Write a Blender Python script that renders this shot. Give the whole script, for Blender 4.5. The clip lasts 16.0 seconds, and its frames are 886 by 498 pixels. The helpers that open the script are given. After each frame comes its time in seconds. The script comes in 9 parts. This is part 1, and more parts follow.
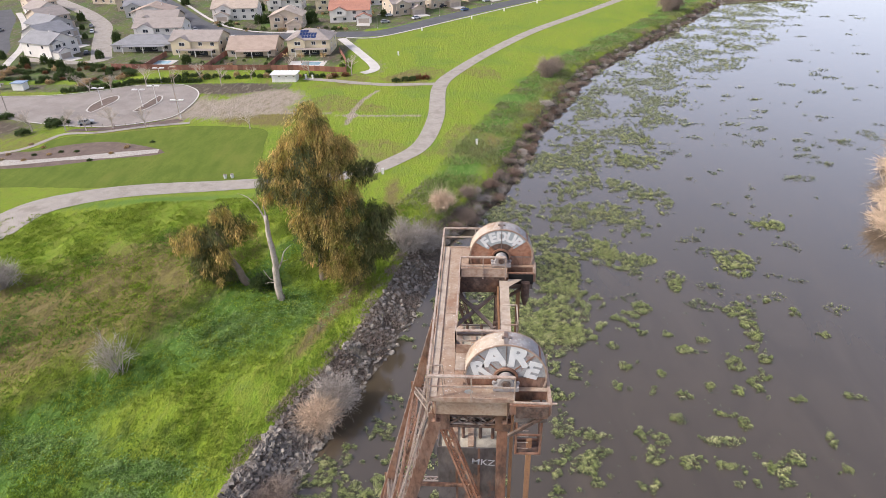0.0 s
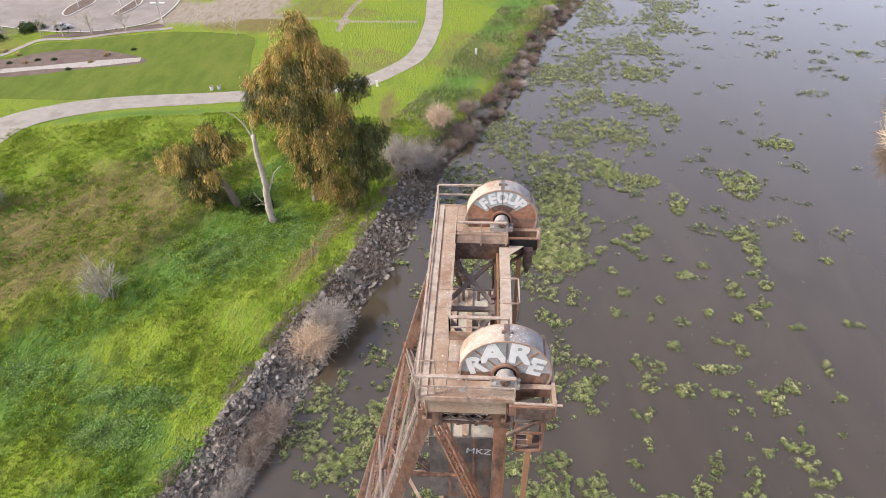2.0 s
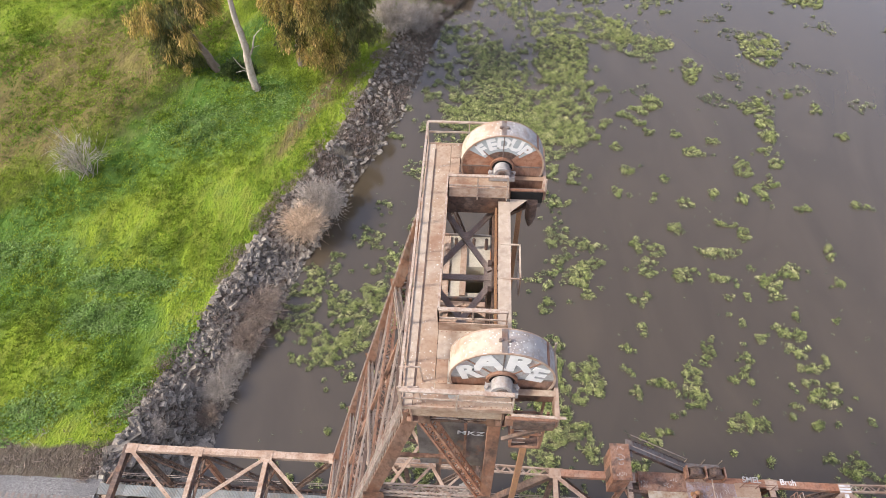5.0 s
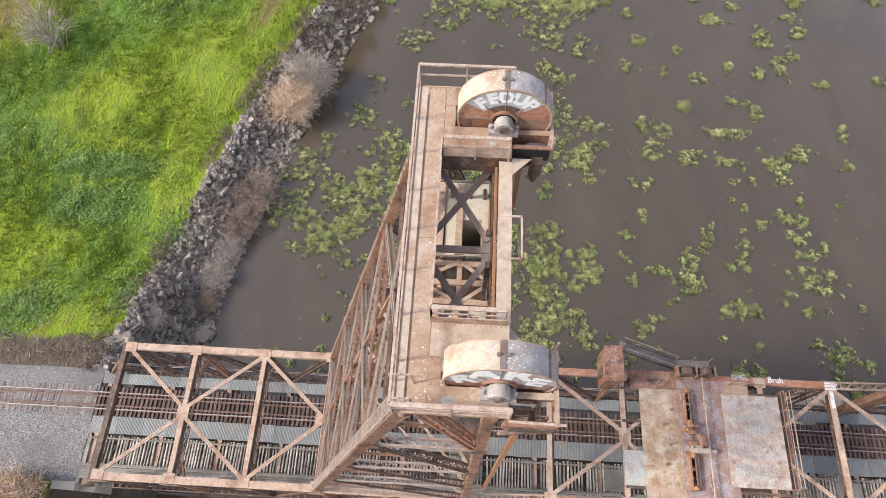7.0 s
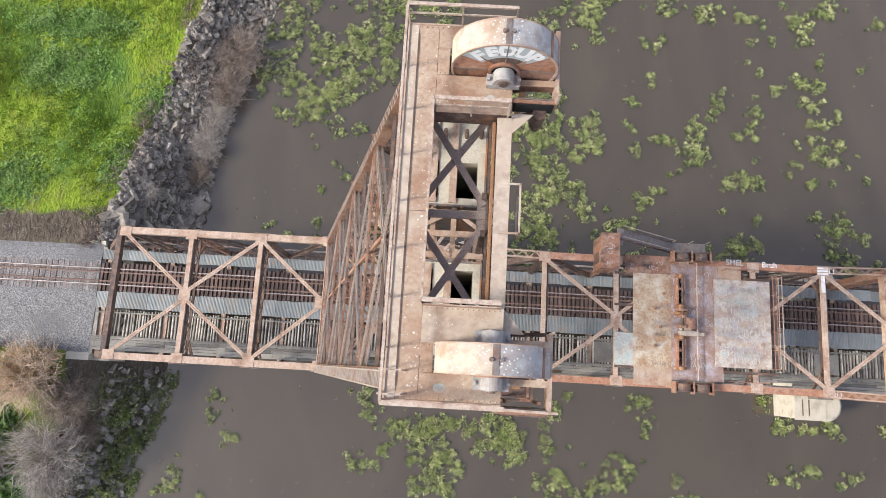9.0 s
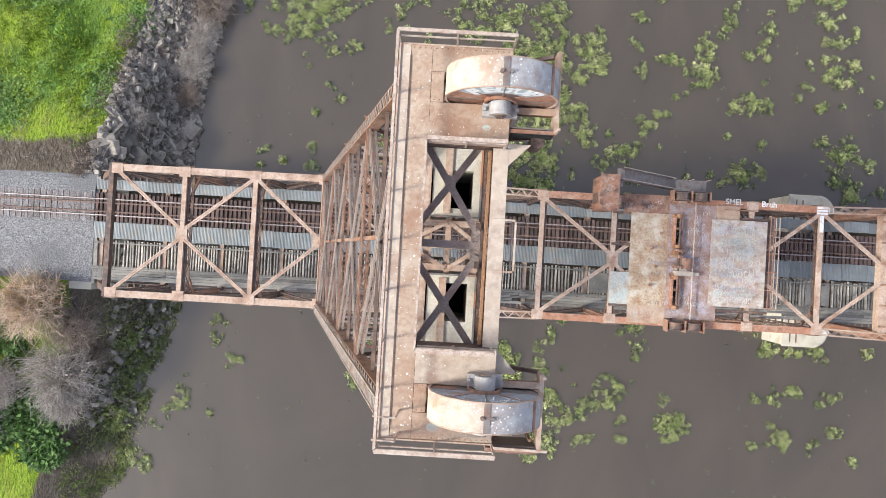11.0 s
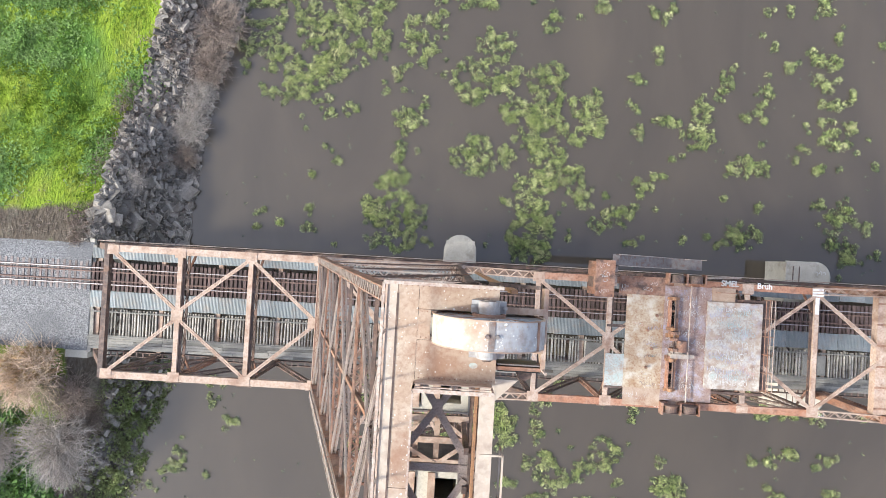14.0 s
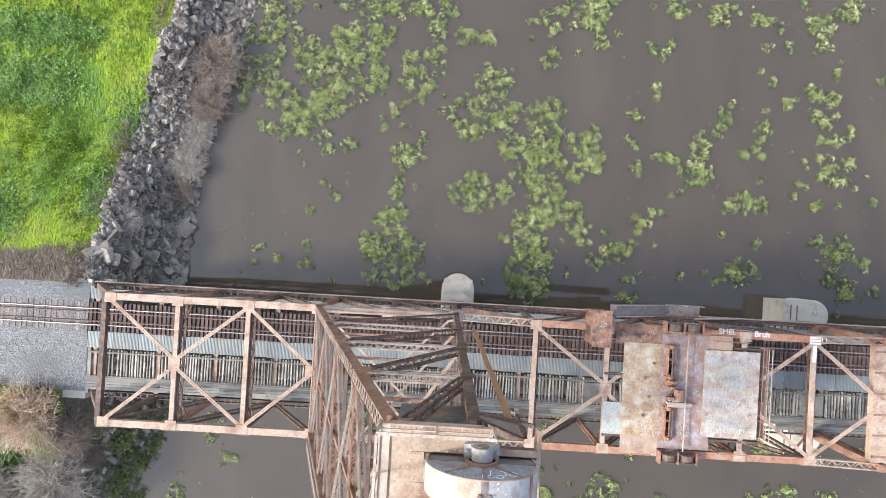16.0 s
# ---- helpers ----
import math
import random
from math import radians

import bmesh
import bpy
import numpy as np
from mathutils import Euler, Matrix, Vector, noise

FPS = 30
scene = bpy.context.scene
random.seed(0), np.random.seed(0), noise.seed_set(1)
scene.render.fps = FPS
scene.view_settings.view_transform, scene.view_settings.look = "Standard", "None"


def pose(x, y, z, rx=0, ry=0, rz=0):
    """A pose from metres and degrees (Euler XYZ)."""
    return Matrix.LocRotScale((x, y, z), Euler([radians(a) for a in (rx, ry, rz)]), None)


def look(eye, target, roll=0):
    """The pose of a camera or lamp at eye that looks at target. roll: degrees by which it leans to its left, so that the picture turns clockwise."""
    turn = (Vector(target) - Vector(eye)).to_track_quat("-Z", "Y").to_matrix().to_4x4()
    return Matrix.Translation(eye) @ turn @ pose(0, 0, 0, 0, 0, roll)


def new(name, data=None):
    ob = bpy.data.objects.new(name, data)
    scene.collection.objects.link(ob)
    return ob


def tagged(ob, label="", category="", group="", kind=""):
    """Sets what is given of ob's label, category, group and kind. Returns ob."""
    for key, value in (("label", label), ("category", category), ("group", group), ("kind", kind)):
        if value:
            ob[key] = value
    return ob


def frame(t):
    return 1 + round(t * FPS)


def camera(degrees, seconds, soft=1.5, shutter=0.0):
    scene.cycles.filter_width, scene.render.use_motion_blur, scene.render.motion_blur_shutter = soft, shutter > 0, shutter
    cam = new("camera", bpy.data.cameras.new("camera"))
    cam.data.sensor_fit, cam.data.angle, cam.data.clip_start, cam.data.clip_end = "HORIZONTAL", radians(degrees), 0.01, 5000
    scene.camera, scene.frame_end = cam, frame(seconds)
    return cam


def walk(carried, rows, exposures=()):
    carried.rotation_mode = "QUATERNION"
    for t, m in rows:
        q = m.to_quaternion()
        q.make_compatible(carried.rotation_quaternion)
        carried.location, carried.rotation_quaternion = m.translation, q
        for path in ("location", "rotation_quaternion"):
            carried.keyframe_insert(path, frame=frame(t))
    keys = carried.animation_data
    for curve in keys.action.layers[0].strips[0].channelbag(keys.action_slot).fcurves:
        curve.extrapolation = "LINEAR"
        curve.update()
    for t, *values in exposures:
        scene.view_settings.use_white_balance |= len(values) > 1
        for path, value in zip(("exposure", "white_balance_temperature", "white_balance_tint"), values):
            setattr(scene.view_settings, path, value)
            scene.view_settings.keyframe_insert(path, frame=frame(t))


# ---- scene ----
cam = camera(68.88, 16.0, soft=0.6)
PATH = [
    (0, 2.158, -22.451, 66.179, 59.483, 1.174, 3.296),
    (0.5, 2.098, -21.164, 66.236, 57.545, 1.070, 3.251),
    (1, 2.094, -20.034, 66.285, 55.522, 1.058, 3.196),
    (1.5, 2.092, -19.130, 66.316, 53.473, 0.919, 3.231),
    (2, 2.095, -18.387, 66.379, 51.323, 0.830, 3.262),
    (2.5, 2.067, -17.760, 66.461, 49.184, 0.709, 3.258),
    (3, 2.085, -17.049, 66.515, 47.019, 0.677, 3.282),
    (3.5, 2.066, -16.187, 66.538, 44.910, 0.587, 3.283),
    (4, 2.076, -15.182, 66.591, 42.711, 0.570, 3.307),
    (4.2, 2.090, -14.758, 66.605, 41.886, 0.571, 3.284),
    (6.3, 1.935, -10.128, 66.957, 30.090, 0.299, 3.264),
    (6.5, 1.935, -9.725, 66.969, 28.695, 0.315, 3.197),
    (7, 1.918, -8.688, 66.994, 25.109, 0.271, 3.178),
    (7.5, 1.923, -7.676, 67.006, 21.486, 0.254, 3.217),
    (8, 1.891, -6.668, 67.050, 17.821, 0.204, 3.149),
    (8.5, 1.884, -5.673, 67.104, 14.227, 0.179, 3.185),
    (9, 1.884, -4.621, 67.134, 10.574, 0.178, 3.210),
    (9.5, 1.854, -3.602, 67.184, 6.951, 0.159, 3.163),
    (9.7, 1.845, -3.184, 67.212, 5.463, 0.147, 3.195),
    (10, 1.838, -2.564, 67.232, 3.350, 0.139, 3.215),
    (10.3, 1.832, -1.944, 67.252, 1.600, 0.134, 3.240),
    (10.6, 1.827, -1.324, 67.270, 0.760, 0.130, 3.270),
    (11, 1.821, -0.496, 67.290, 0.560, 0.129, 3.300),
    (11.8, 1.816, 1.158, 67.308, 0.558, 0.129, 3.335),
    (12, 1.819, 1.568, 67.308, 0.575, 0.151, 3.355),
    (12.5, 1.821, 2.621, 67.311, 0.605, 0.141, 3.346),
    (13, 1.816, 3.686, 67.311, 0.638, 0.131, 3.330),
    (13.5, 1.817, 4.744, 67.340, 0.656, 0.121, 3.340),
    (14, 1.813, 5.866, 67.356, 0.646, 0.136, 3.347),
    (14.5, 1.818, 6.999, 67.359, 0.628, 0.136, 3.337),
    (15, 1.885, 8.036, 67.347, 0.682, 0.185, 3.313),
    (15.5, 1.877, 8.943, 67.362, 0.749, 0.174, 3.276),
    (16, 1.773, 9.698, 67.373, 0.599, 0.105, 3.331),
]
walk(cam, [(t, pose(*p)) for t, *p in PATH], [(0, 0.46, 6550, 13), (2, 0.63, 6650, 13), (5, 0.75, 6750, 12), (7, 0.73, 6750, 11), (8.5, 0.71, 6550, 9), (12, 0.93, 6250, 6), (16, 1.09, 6150, 5)])

# ---- world, sun, exposure ----
SUN_FROM = Vector((-0.97, -0.24, 0.0)).normalized()
SUN_UP = radians(38)
world = bpy.data.worlds.new("sky")
scene.world = world
world.use_nodes = True
wn = world.node_tree.nodes
sky = wn.new("ShaderNodeTexSky")
sky.sky_type, sky.sun_disc = "NISHITA", False
sky.sun_elevation, sky.sun_rotation = SUN_UP, math.atan2(SUN_FROM.x, SUN_FROM.y)
sky.air_density, sky.dust_density, sky.ozone_density = 1.0, 3.5, 1.0
wn["Background"].inputs["Strength"].default_value = 0.11
haze = wn.new("ShaderNodeMix")   # thin high cloud, growing denser and brighter down to the horizon all round
haze.data_type = "RGBA"
haze.inputs[6].default_value, haze.inputs[7].default_value = (1.15, 1.15, 1.55, 1), (5.0, 4.9, 5.6, 1)
sky_dir, sky_up, low = wn.new("ShaderNodeTexCoord"), wn.new("ShaderNodeSeparateXYZ"), wn.new("ShaderNodeMapRange")
low.inputs[1].default_value, low.inputs[2].default_value, low.inputs[3].default_value, low.inputs[4].default_value = 0.0, 0.85, 1.0, 0.0
low.interpolation_type = "SMOOTHSTEP"
world.node_tree.links.new(sky_dir.outputs["Generated"], sky_up.inputs[0])
world.node_tree.links.new(sky_up.outputs["Z"], low.inputs[0])
world.node_tree.links.new(low.outputs[0], haze.inputs[0])
veil = wn.new("ShaderNodeMix")
veil.data_type, veil.blend_type = "RGBA", "ADD"
veil.inputs[0].default_value = 1.0
world.node_tree.links.new(haze.outputs[2], veil.inputs[7])
world.node_tree.links.new(sky.outputs["Color"], veil.inputs[6])
world.node_tree.links.new(veil.outputs[2], wn["Background"].inputs["Color"])
sun_data = bpy.data.lights.new("sun", "SUN")
sun_data.energy, sun_data.angle, sun_data.color = 2.4, radians(8.0), (1.0, 0.965, 0.915)
sun = new("sun", sun_data)
sun_way = SUN_FROM * math.cos(SUN_UP) + Vector((0, 0, math.sin(SUN_UP)))
sun.matrix_world = look(sun_way * 300, (0, 0, 0))


# ---- materials ----
def material(name, colors, scale=2.0, rough=0.8, bump=0.2, fine=30.0, stain=None, stain_scale=0.6, stain_amount=0.5,
             metal=0.0, per="", spec=0.5, streak=None, bump_scale=None, thin=0.0, spread=(0.62, 1.38), grime=None):
    """A surface of two colours mixed by coarse and fine noise, with stains, relief and a shift of tone per piece."""
    m = bpy.data.materials.new(name)
    m.use_nodes = True
    t = m.node_tree
    n, link = t.nodes, t.links.new
    b = n["Principled BSDF"]
    b.inputs["Roughness"].default_value = rough
    b.inputs["Metallic"].default_value = metal
    b.inputs["Specular IOR Level"].default_value = spec
    geo = n.new("ShaderNodeNewGeometry")
    src = geo.outputs["Position"]
    if streak:
        mp = n.new("ShaderNodeMapping")
        mp.inputs["Scale"].default_value = streak
        link(src, mp.inputs["Vector"])
        src = mp.outputs["Vector"]

    def noise_tex(s, detail=4.0):
        q = n.new("ShaderNodeTexNoise")
        q.inputs["Scale"].default_value, q.inputs["Detail"].default_value = s, detail
        q.inputs["Roughness"].default_value = 0.62
        link(src, q.inputs["Vector"])
        return q.outputs["Fac"]

    def mix(f, a, c, kind="MIX"):
        q = n.new("ShaderNodeMix")
        q.data_type, q.blend_type = "RGBA", kind
        for value, slot in ((f, q.inputs[0]), (a, q.inputs[6]), (c, q.inputs[7])):
            if hasattr(value, "is_linked"):
                link(value, slot)
            else:
                slot.default_value = value if isinstance(value, float) else (*value, 1)
        return q.outputs[2]

    def ramp(f, lo, hi, top=1.0):
        q = n.new("ShaderNodeMapRange")
        q.inputs[1].default_value, q.inputs[2].default_value, q.inputs[4].default_value = lo, hi, top
        link(f, q.inputs[0])
        return q.outputs[0]

    coarse, small = noise_tex(scale), noise_tex(fine, 5.0)
    col = mix(ramp(coarse, 0.38, 0.62), colors[0], colors[1])
    if len(colors) > 2:
        col = mix(ramp(small, 0.45, 0.68, 0.8), col, colors[2])
    if stain:
        col = mix(ramp(noise_tex(stain_scale, 6.0), 0.52, 0.66, stain_amount), col, stain)
    if grime:
        col = mix(ramp(noise_tex(grime[1], 7.0), 0.50, 0.72, grime[2]), col, grime[0])
    if per:
        if per == "object":
            r = n.new("ShaderNodeObjectInfo").outputs["Random"]
        else:
            r = geo.outputs["Random Per Island"]
        hsv = n.new("ShaderNodeHueSaturation")
        link(ramp(r, 0.0, 1.0), hsv.inputs["Fac"])
        v = n.new("ShaderNodeMapRange")
        v.inputs[3].default_value, v.inputs[4].default_value = spread
        link(r, v.inputs[0])
        link(v.outputs[0], hsv.inputs["Value"])
        hsv.inputs["Fac"].default_value = 1.0
        for l in list(hsv.inputs["Fac"].links):
            t.links.remove(l)
        link(col, hsv.inputs["Color"])
        col = hsv.outputs["Color"]
    link(col, b.inputs["Base Color"])
    if thin:
        back = n.new("ShaderNodeBsdfTranslucent")
        link(col, back.inputs["Color"])
        both = n.new("ShaderNodeMixShader")
        both.inputs[0].default_value = thin
        link(b.outputs[0], both.inputs[1])
        link(back.outputs[0], both.inputs[2])
        link(both.outputs[0], n["Material Output"].inputs["Surface"])
    if bump:
        q = n.new("ShaderNodeBump")
        q.inputs["Strength"].default_value, q.inputs["Distance"].default_value = bump, 0.08
        link(small if not bump_scale else noise_tex(bump_scale, 5.0), q.inputs["Height"])
        link(q.outputs["Normal"], b.inputs["Normal"])
    return m


rust = material("rusted_red_paint", [(0.25, 0.115, 0.066), (0.32, 0.185, 0.125), (0.15, 0.072, 0.045)], 0.7, 0.75, 0.2, 7, (0.062, 0.040, 0.032), 1.3, 0.85, streak=(1, 1, 0.4), grime=((0.36, 0.25, 0.19), 2.4, 0.7))
rust_pale = material("sun_bleached_rust", [(0.41, 0.29, 0.212), (0.49, 0.38, 0.30), (0.32, 0.19, 0.125)], 0.6, 0.72, 0.15, 6, (0.22, 0.115, 0.072), 0.9, 0.65, grime=((0.15, 0.10, 0.075), 2.6, 0.5))
red_rust = material("bare_red_rust", [(0.35, 0.155, 0.085), (0.41, 0.225, 0.148), (0.22, 0.095, 0.052)], 0.7, 0.75, 0.15, 6, (0.45, 0.33, 0.25), 0.8, 0.55, grime=((0.10, 0.058, 0.042), 2.2, 0.7))
lacing_grey = material("pale_grey_lacing_steel", [(0.36, 0.31, 0.27), (0.30, 0.24, 0.20), (0.20, 0.14, 0.11)], 1.2, 0.7, 0.1, 8, (0.22, 0.11, 0.07), 1.4, 0.7)
rust_dark = material("dark_rusted_steel", [(0.085, 0.055, 0.044), (0.15, 0.092, 0.068), (0.04, 0.030, 0.026)], 0.9, 0.7, 0.2, 8, (0.27, 0.125, 0.06), 1.3, 0.6, grime=((0.24, 0.19, 0.16), 2.6, 0.6))
rust_plate = material("walked_rusty_plate", [(0.35, 0.232, 0.155), (0.45, 0.35, 0.26), (0.29, 0.18, 0.12)], 0.55, 0.7, 0.12, 9.0, (0.26, 0.135, 0.08), 0.8, 0.75, grime=((0.50, 0.425, 0.34), 0.9, 0.6))
orange_rust = material("orange_rust", [(0.38, 0.20, 0.095), (0.32, 0.17, 0.09), (0.18, 0.10, 0.065)], 1.5, 0.8, 0.2, 18)
grey_plate = material("bleached_grey_plate", [(0.47, 0.38, 0.295), (0.40, 0.31, 0.24), (0.53, 0.45, 0.365)], 0.8, 0.65, 0.08, 4, (0.29, 0.175, 0.115), 0.8, 0.7, grime=((0.20, 0.14, 0.105), 2.8, 0.5))
rail_pale = material("weathered_pale_handrail", [(0.50, 0.42, 0.35), (0.42, 0.33, 0.265), (0.30, 0.18, 0.12)], 2.0, 0.6, 0.05, 12, (0.22, 0.12, 0.08), 2.5, 0.6)
white_paint = material("flaking_white_paint", [(0.72, 0.70, 0.66), (0.62, 0.62, 0.62), (0.74, 0.72, 0.68)], 2.0, 0.6, 0.1, 16, (0.33, 0.17, 0.11), 2.2, 0.75)
blue_white = material("pale_blue_paint", [(0.34, 0.35, 0.35), (0.42, 0.42, 0.41), (0.27, 0.27, 0.27)], 2.0, 0.6, 0.1, 16, (0.30, 0.15, 0.10), 2.6, 0.7)
letter_white = material("white_spray_paint", [(0.80, 0.80, 0.78), (0.72, 0.73, 0.72)], 5.0, 0.55, 0.0, 20)
letter_grey = material("grey_spray_paint", [(0.42, 0.46, 0.46), (0.36, 0.40, 0.41)], 5.0, 0.6, 0.0, 20)
steel_old = material("grimy_bare_steel", [(0.24, 0.21, 0.19), (0.17, 0.14, 0.12), (0.30, 0.26, 0.23)], 3.0, 0.5, 0.2, 24, (0.24, 0.10, 0.05), 3.0, 0.5, 0.4)
concrete = material("weathered_concrete", [(0.48, 0.435, 0.345), (0.56, 0.515, 0.425), (0.40, 0.355, 0.285)], 0.9, 0.9, 0.2, 16, (0.24, 0.19, 0.14), 0.8, 0.5)
cw_face = material("stained_counterweight_steel", [(0.12, 0.105, 0.10), (0.19, 0.17, 0.155), (0.08, 0.065, 0.06)], 0.8, 0.7, 0.1, 5, (0.46, 0.17, 0.06), 0.6, 0.85, streak=(1, 1, 0.5), grime=((0.36, 0.31, 0.26), 1.1, 0.5))
# Near-black sheet colour that paints the shade inside wells, hubs, pockets and slots.
pit_shade = material("dark_pocket", [(0.012, 0.011, 0.010), (0.02, 0.018, 0.016)], 2.0, 0.95, 0.1)
rail_steel = material("rail_steel", [(0.34, 0.315, 0.31), (0.42, 0.39, 0.38)], 4.0, 0.45, 0.05, 30, metal=0.4)
rail_rust = material("rusty_rail_side", [(0.16, 0.10, 0.08), (0.21, 0.135, 0.11)], 4.0, 0.8, 0.1, 30)
tie_wood = material("creosoted_tie_wood", [(0.10, 0.068, 0.06), (0.15, 0.10, 0.088), (0.055, 0.042, 0.038)], 1.2, 0.9, 0.3, 25, per="object")
old_wood = material("silvered_old_timber", [(0.47, 0.43, 0.365), (0.35, 0.32, 0.275), (0.15, 0.135, 0.115)], 1.3, 0.9, 0.35, 12, (0.08, 0.07, 0.062), 1.3, 0.65, per="object")
plank_wood = material("grey_plank_wood", [(0.30, 0.28, 0.24), (0.22, 0.205, 0.18), (0.13, 0.12, 0.105)], 1.0, 0.9, 0.3, 22, per="object")
corrugated = material("galvanised_sheet", [(0.185, 0.205, 0.205), (0.24, 0.25, 0.245), (0.135, 0.15, 0.15)], 0.7, 0.6, 0.05, 12, (0.24, 0.20, 0.165), 0.8, 0.65, 0.1, per="object", spread=(0.78, 1.2))
ballast = material("grey_ballast", [(0.20, 0.195, 0.19), (0.08, 0.078, 0.078), (0.47, 0.46, 0.45)], 6.0, 0.95, 1.0, 10.0, (0.13, 0.128, 0.13), 0.3, 0.55)
rock = material("broken_rock", [(0.26, 0.225, 0.185), (0.37, 0.33, 0.28), (0.14, 0.118, 0.095)], 1.2, 0.9, 0.5, 12, per="object", spread=(0.55, 1.4))
rock_joined = material("broken_rock_rubble", [(0.23, 0.20, 0.165), (0.36, 0.325, 0.28), (0.105, 0.085, 0.065)], 1.2, 0.9, 0.5, 12, per="island", spread=(0.4, 1.4))
asphalt = material("asphalt", [(0.085, 0.085, 0.092), (0.11, 0.11, 0.115), (0.07, 0.07, 0.075)], 0.2, 0.9, 0.1, 8)
old_asphalt = material("faded_asphalt_path", [(0.325, 0.29, 0.25), (0.385, 0.345, 0.30), (0.26, 0.23, 0.195)], 0.5, 0.9, 0.2, 8, (0.22, 0.19, 0.155), 0.3, 0.6)
lot_asphalt = material("sandy_car_park_asphalt", [(0.255, 0.22, 0.195), (0.31, 0.275, 0.245), (0.21, 0.18, 0.16)], 0.2, 0.9, 0.15, 4, (0.185, 0.16, 0.145), 0.12, 0.7)
pale_concrete = material("pale_concrete", [(0.58, 0.55, 0.51), (0.50, 0.47, 0.43)], 0.3, 0.9, 0.05, 6)
mulch = material("brown_mulch", [(0.135, 0.095, 0.075), (0.18, 0.13, 0.105), (0.09, 0.065, 0.052)], 0.4, 0.95, 0.4, 5)
cream_paint = material("chalky_cream_paint", [(0.50, 0.43, 0.345), (0.42, 0.35, 0.285), (0.37, 0.29, 0.225)], 0.9, 0.9, 0.05, 5, (0.30, 0.18, 0.115), 1.1, 0.75, spec=0.2, grime=((0.36, 0.35, 0.35), 1.7, 0.6))
rim_grey = material("grey_streaked_rim", [(0.32, 0.31, 0.31), (0.39, 0.375, 0.365), (0.25, 0.22, 0.20)], 0.9, 0.8, 0.05, 5, (0.50, 0.485, 0.46), 1.4, 0.6, grime=((0.24, 0.13, 0.08), 2.0, 0.6))
face_blue = material("blue_white_sprayed_face", [(0.27, 0.28, 0.30), (0.19, 0.21, 0.25), (0.36, 0.36, 0.37)], 2.2, 0.7, 0.0, 6, (0.25, 0.13, 0.08), 2.0, 0.8)
droppings = material("chalky_white_droppings", [(0.70, 0.68, 0.62), (0.58, 0.55, 0.50)], 6.0, 0.9, 0.0)
cobble = material("river_cobbles", [(0.38, 0.345, 0.30), (0.48, 0.445, 0.40), (0.20, 0.175, 0.15)], 1.5, 0.9, 0.6, 4)
lawn_mat = material("mown_lawn", [(0.10, 0.145, 0.020), (0.14, 0.18, 0.028), (0.075, 0.115, 0.016)], 0.30, 0.95, 0.15, 5, (0.16, 0.18, 0.035), 0.1, 0.6, streak=(1.0, 0.35, 1.0), spec=0.15)
leaf_green = material("shrub_leaves", [(0.05, 0.085, 0.022), (0.085, 0.12, 0.03)], 0.7, 0.7, 0.0, per="island", thin=0.25)
leaf_bramble = material("bright_bramble_leaves", [(0.075, 0.155, 0.03), (0.12, 0.20, 0.05)], 0.7, 0.7, 0.0, per="island", thin=0.25, spread=(0.4, 1.7))
leaf_olive = material("drooping_olive_bronze_leaves", [(0.30, 0.265, 0.062), (0.60, 0.42, 0.155)], 0.5, 0.65, 0.0, 2.0, (0.12, 0.15, 0.036), 0.4, 0.7, per="island", thin=0.35, spread=(0.35, 1.75))
leaf_deep_shaded = material("shaded_deep_olive_leaves", [(0.075, 0.095, 0.028), (0.13, 0.125, 0.04)], 0.6, 0.65, 0.0, per="island", thin=0.3, spread=(0.4, 1.7))
leaf_rust = material("reddish_shrub_leaves", [(0.22, 0.07, 0.03), (0.16, 0.09, 0.03)], 0.7, 0.7, 0.0, per="island")
leaf_tawny = material("tawny_autumn_leaves", [(0.50, 0.37, 0.20), (0.42, 0.30, 0.16)], 0.7, 0.8, 0.0, per="island", thin=0.3)
weed_grey = material("grey_green_weed_leaves", [(0.165, 0.285, 0.058), (0.225, 0.335, 0.10)], 0.7, 0.8, 0.0, per="island", thin=0.3)
twig_grey = material("dry_grey_twigs", [(0.37, 0.325, 0.285), (0.46, 0.41, 0.36)], 0.9, 0.9, 0.0, per="island")
twig_brown = material("dry_brown_twigs", [(0.26, 0.20, 0.16), (0.33, 0.265, 0.215)], 0.9, 0.9, 0.0, per="island")
twig_dark = material("dark_brown_twigs", [(0.21, 0.145, 0.11), (0.29, 0.20, 0.15)], 0.9, 0.9, 0.0, per="island")
brace_grey = material("grey_brown_steel", [(0.29, 0.235, 0.20), (0.36, 0.29, 0.25), (0.19, 0.14, 0.115)], 1.2, 0.7, 0.2, 20, (0.26, 0.13, 0.08), 1.5, 0.5)
twig_straw = material("straw_coloured_twigs", [(0.66, 0.52, 0.39), (0.56, 0.43, 0.31)], 0.9, 0.9, 0.0, per="island")
bark = material("grey_brown_bark", [(0.20, 0.155, 0.115), (0.27, 0.215, 0.165), (0.12, 0.09, 0.065)], 1.5, 0.9, 0.5, 9)
dead_wood = material("bleached_dead_wood", [(0.42, 0.36, 0.30), (0.54, 0.48, 0.41), (0.27, 0.21, 0.165)], 0.9, 0.85, 0.4, 5, (0.09, 0.065, 0.05), 0.8, 0.85, streak=(1.4, 1.4, 0.5))
pale_bark = material("pale_young_bark", [(0.44, 0.37, 0.30), (0.52, 0.45, 0.38)], 1.0, 0.9, 0.2)
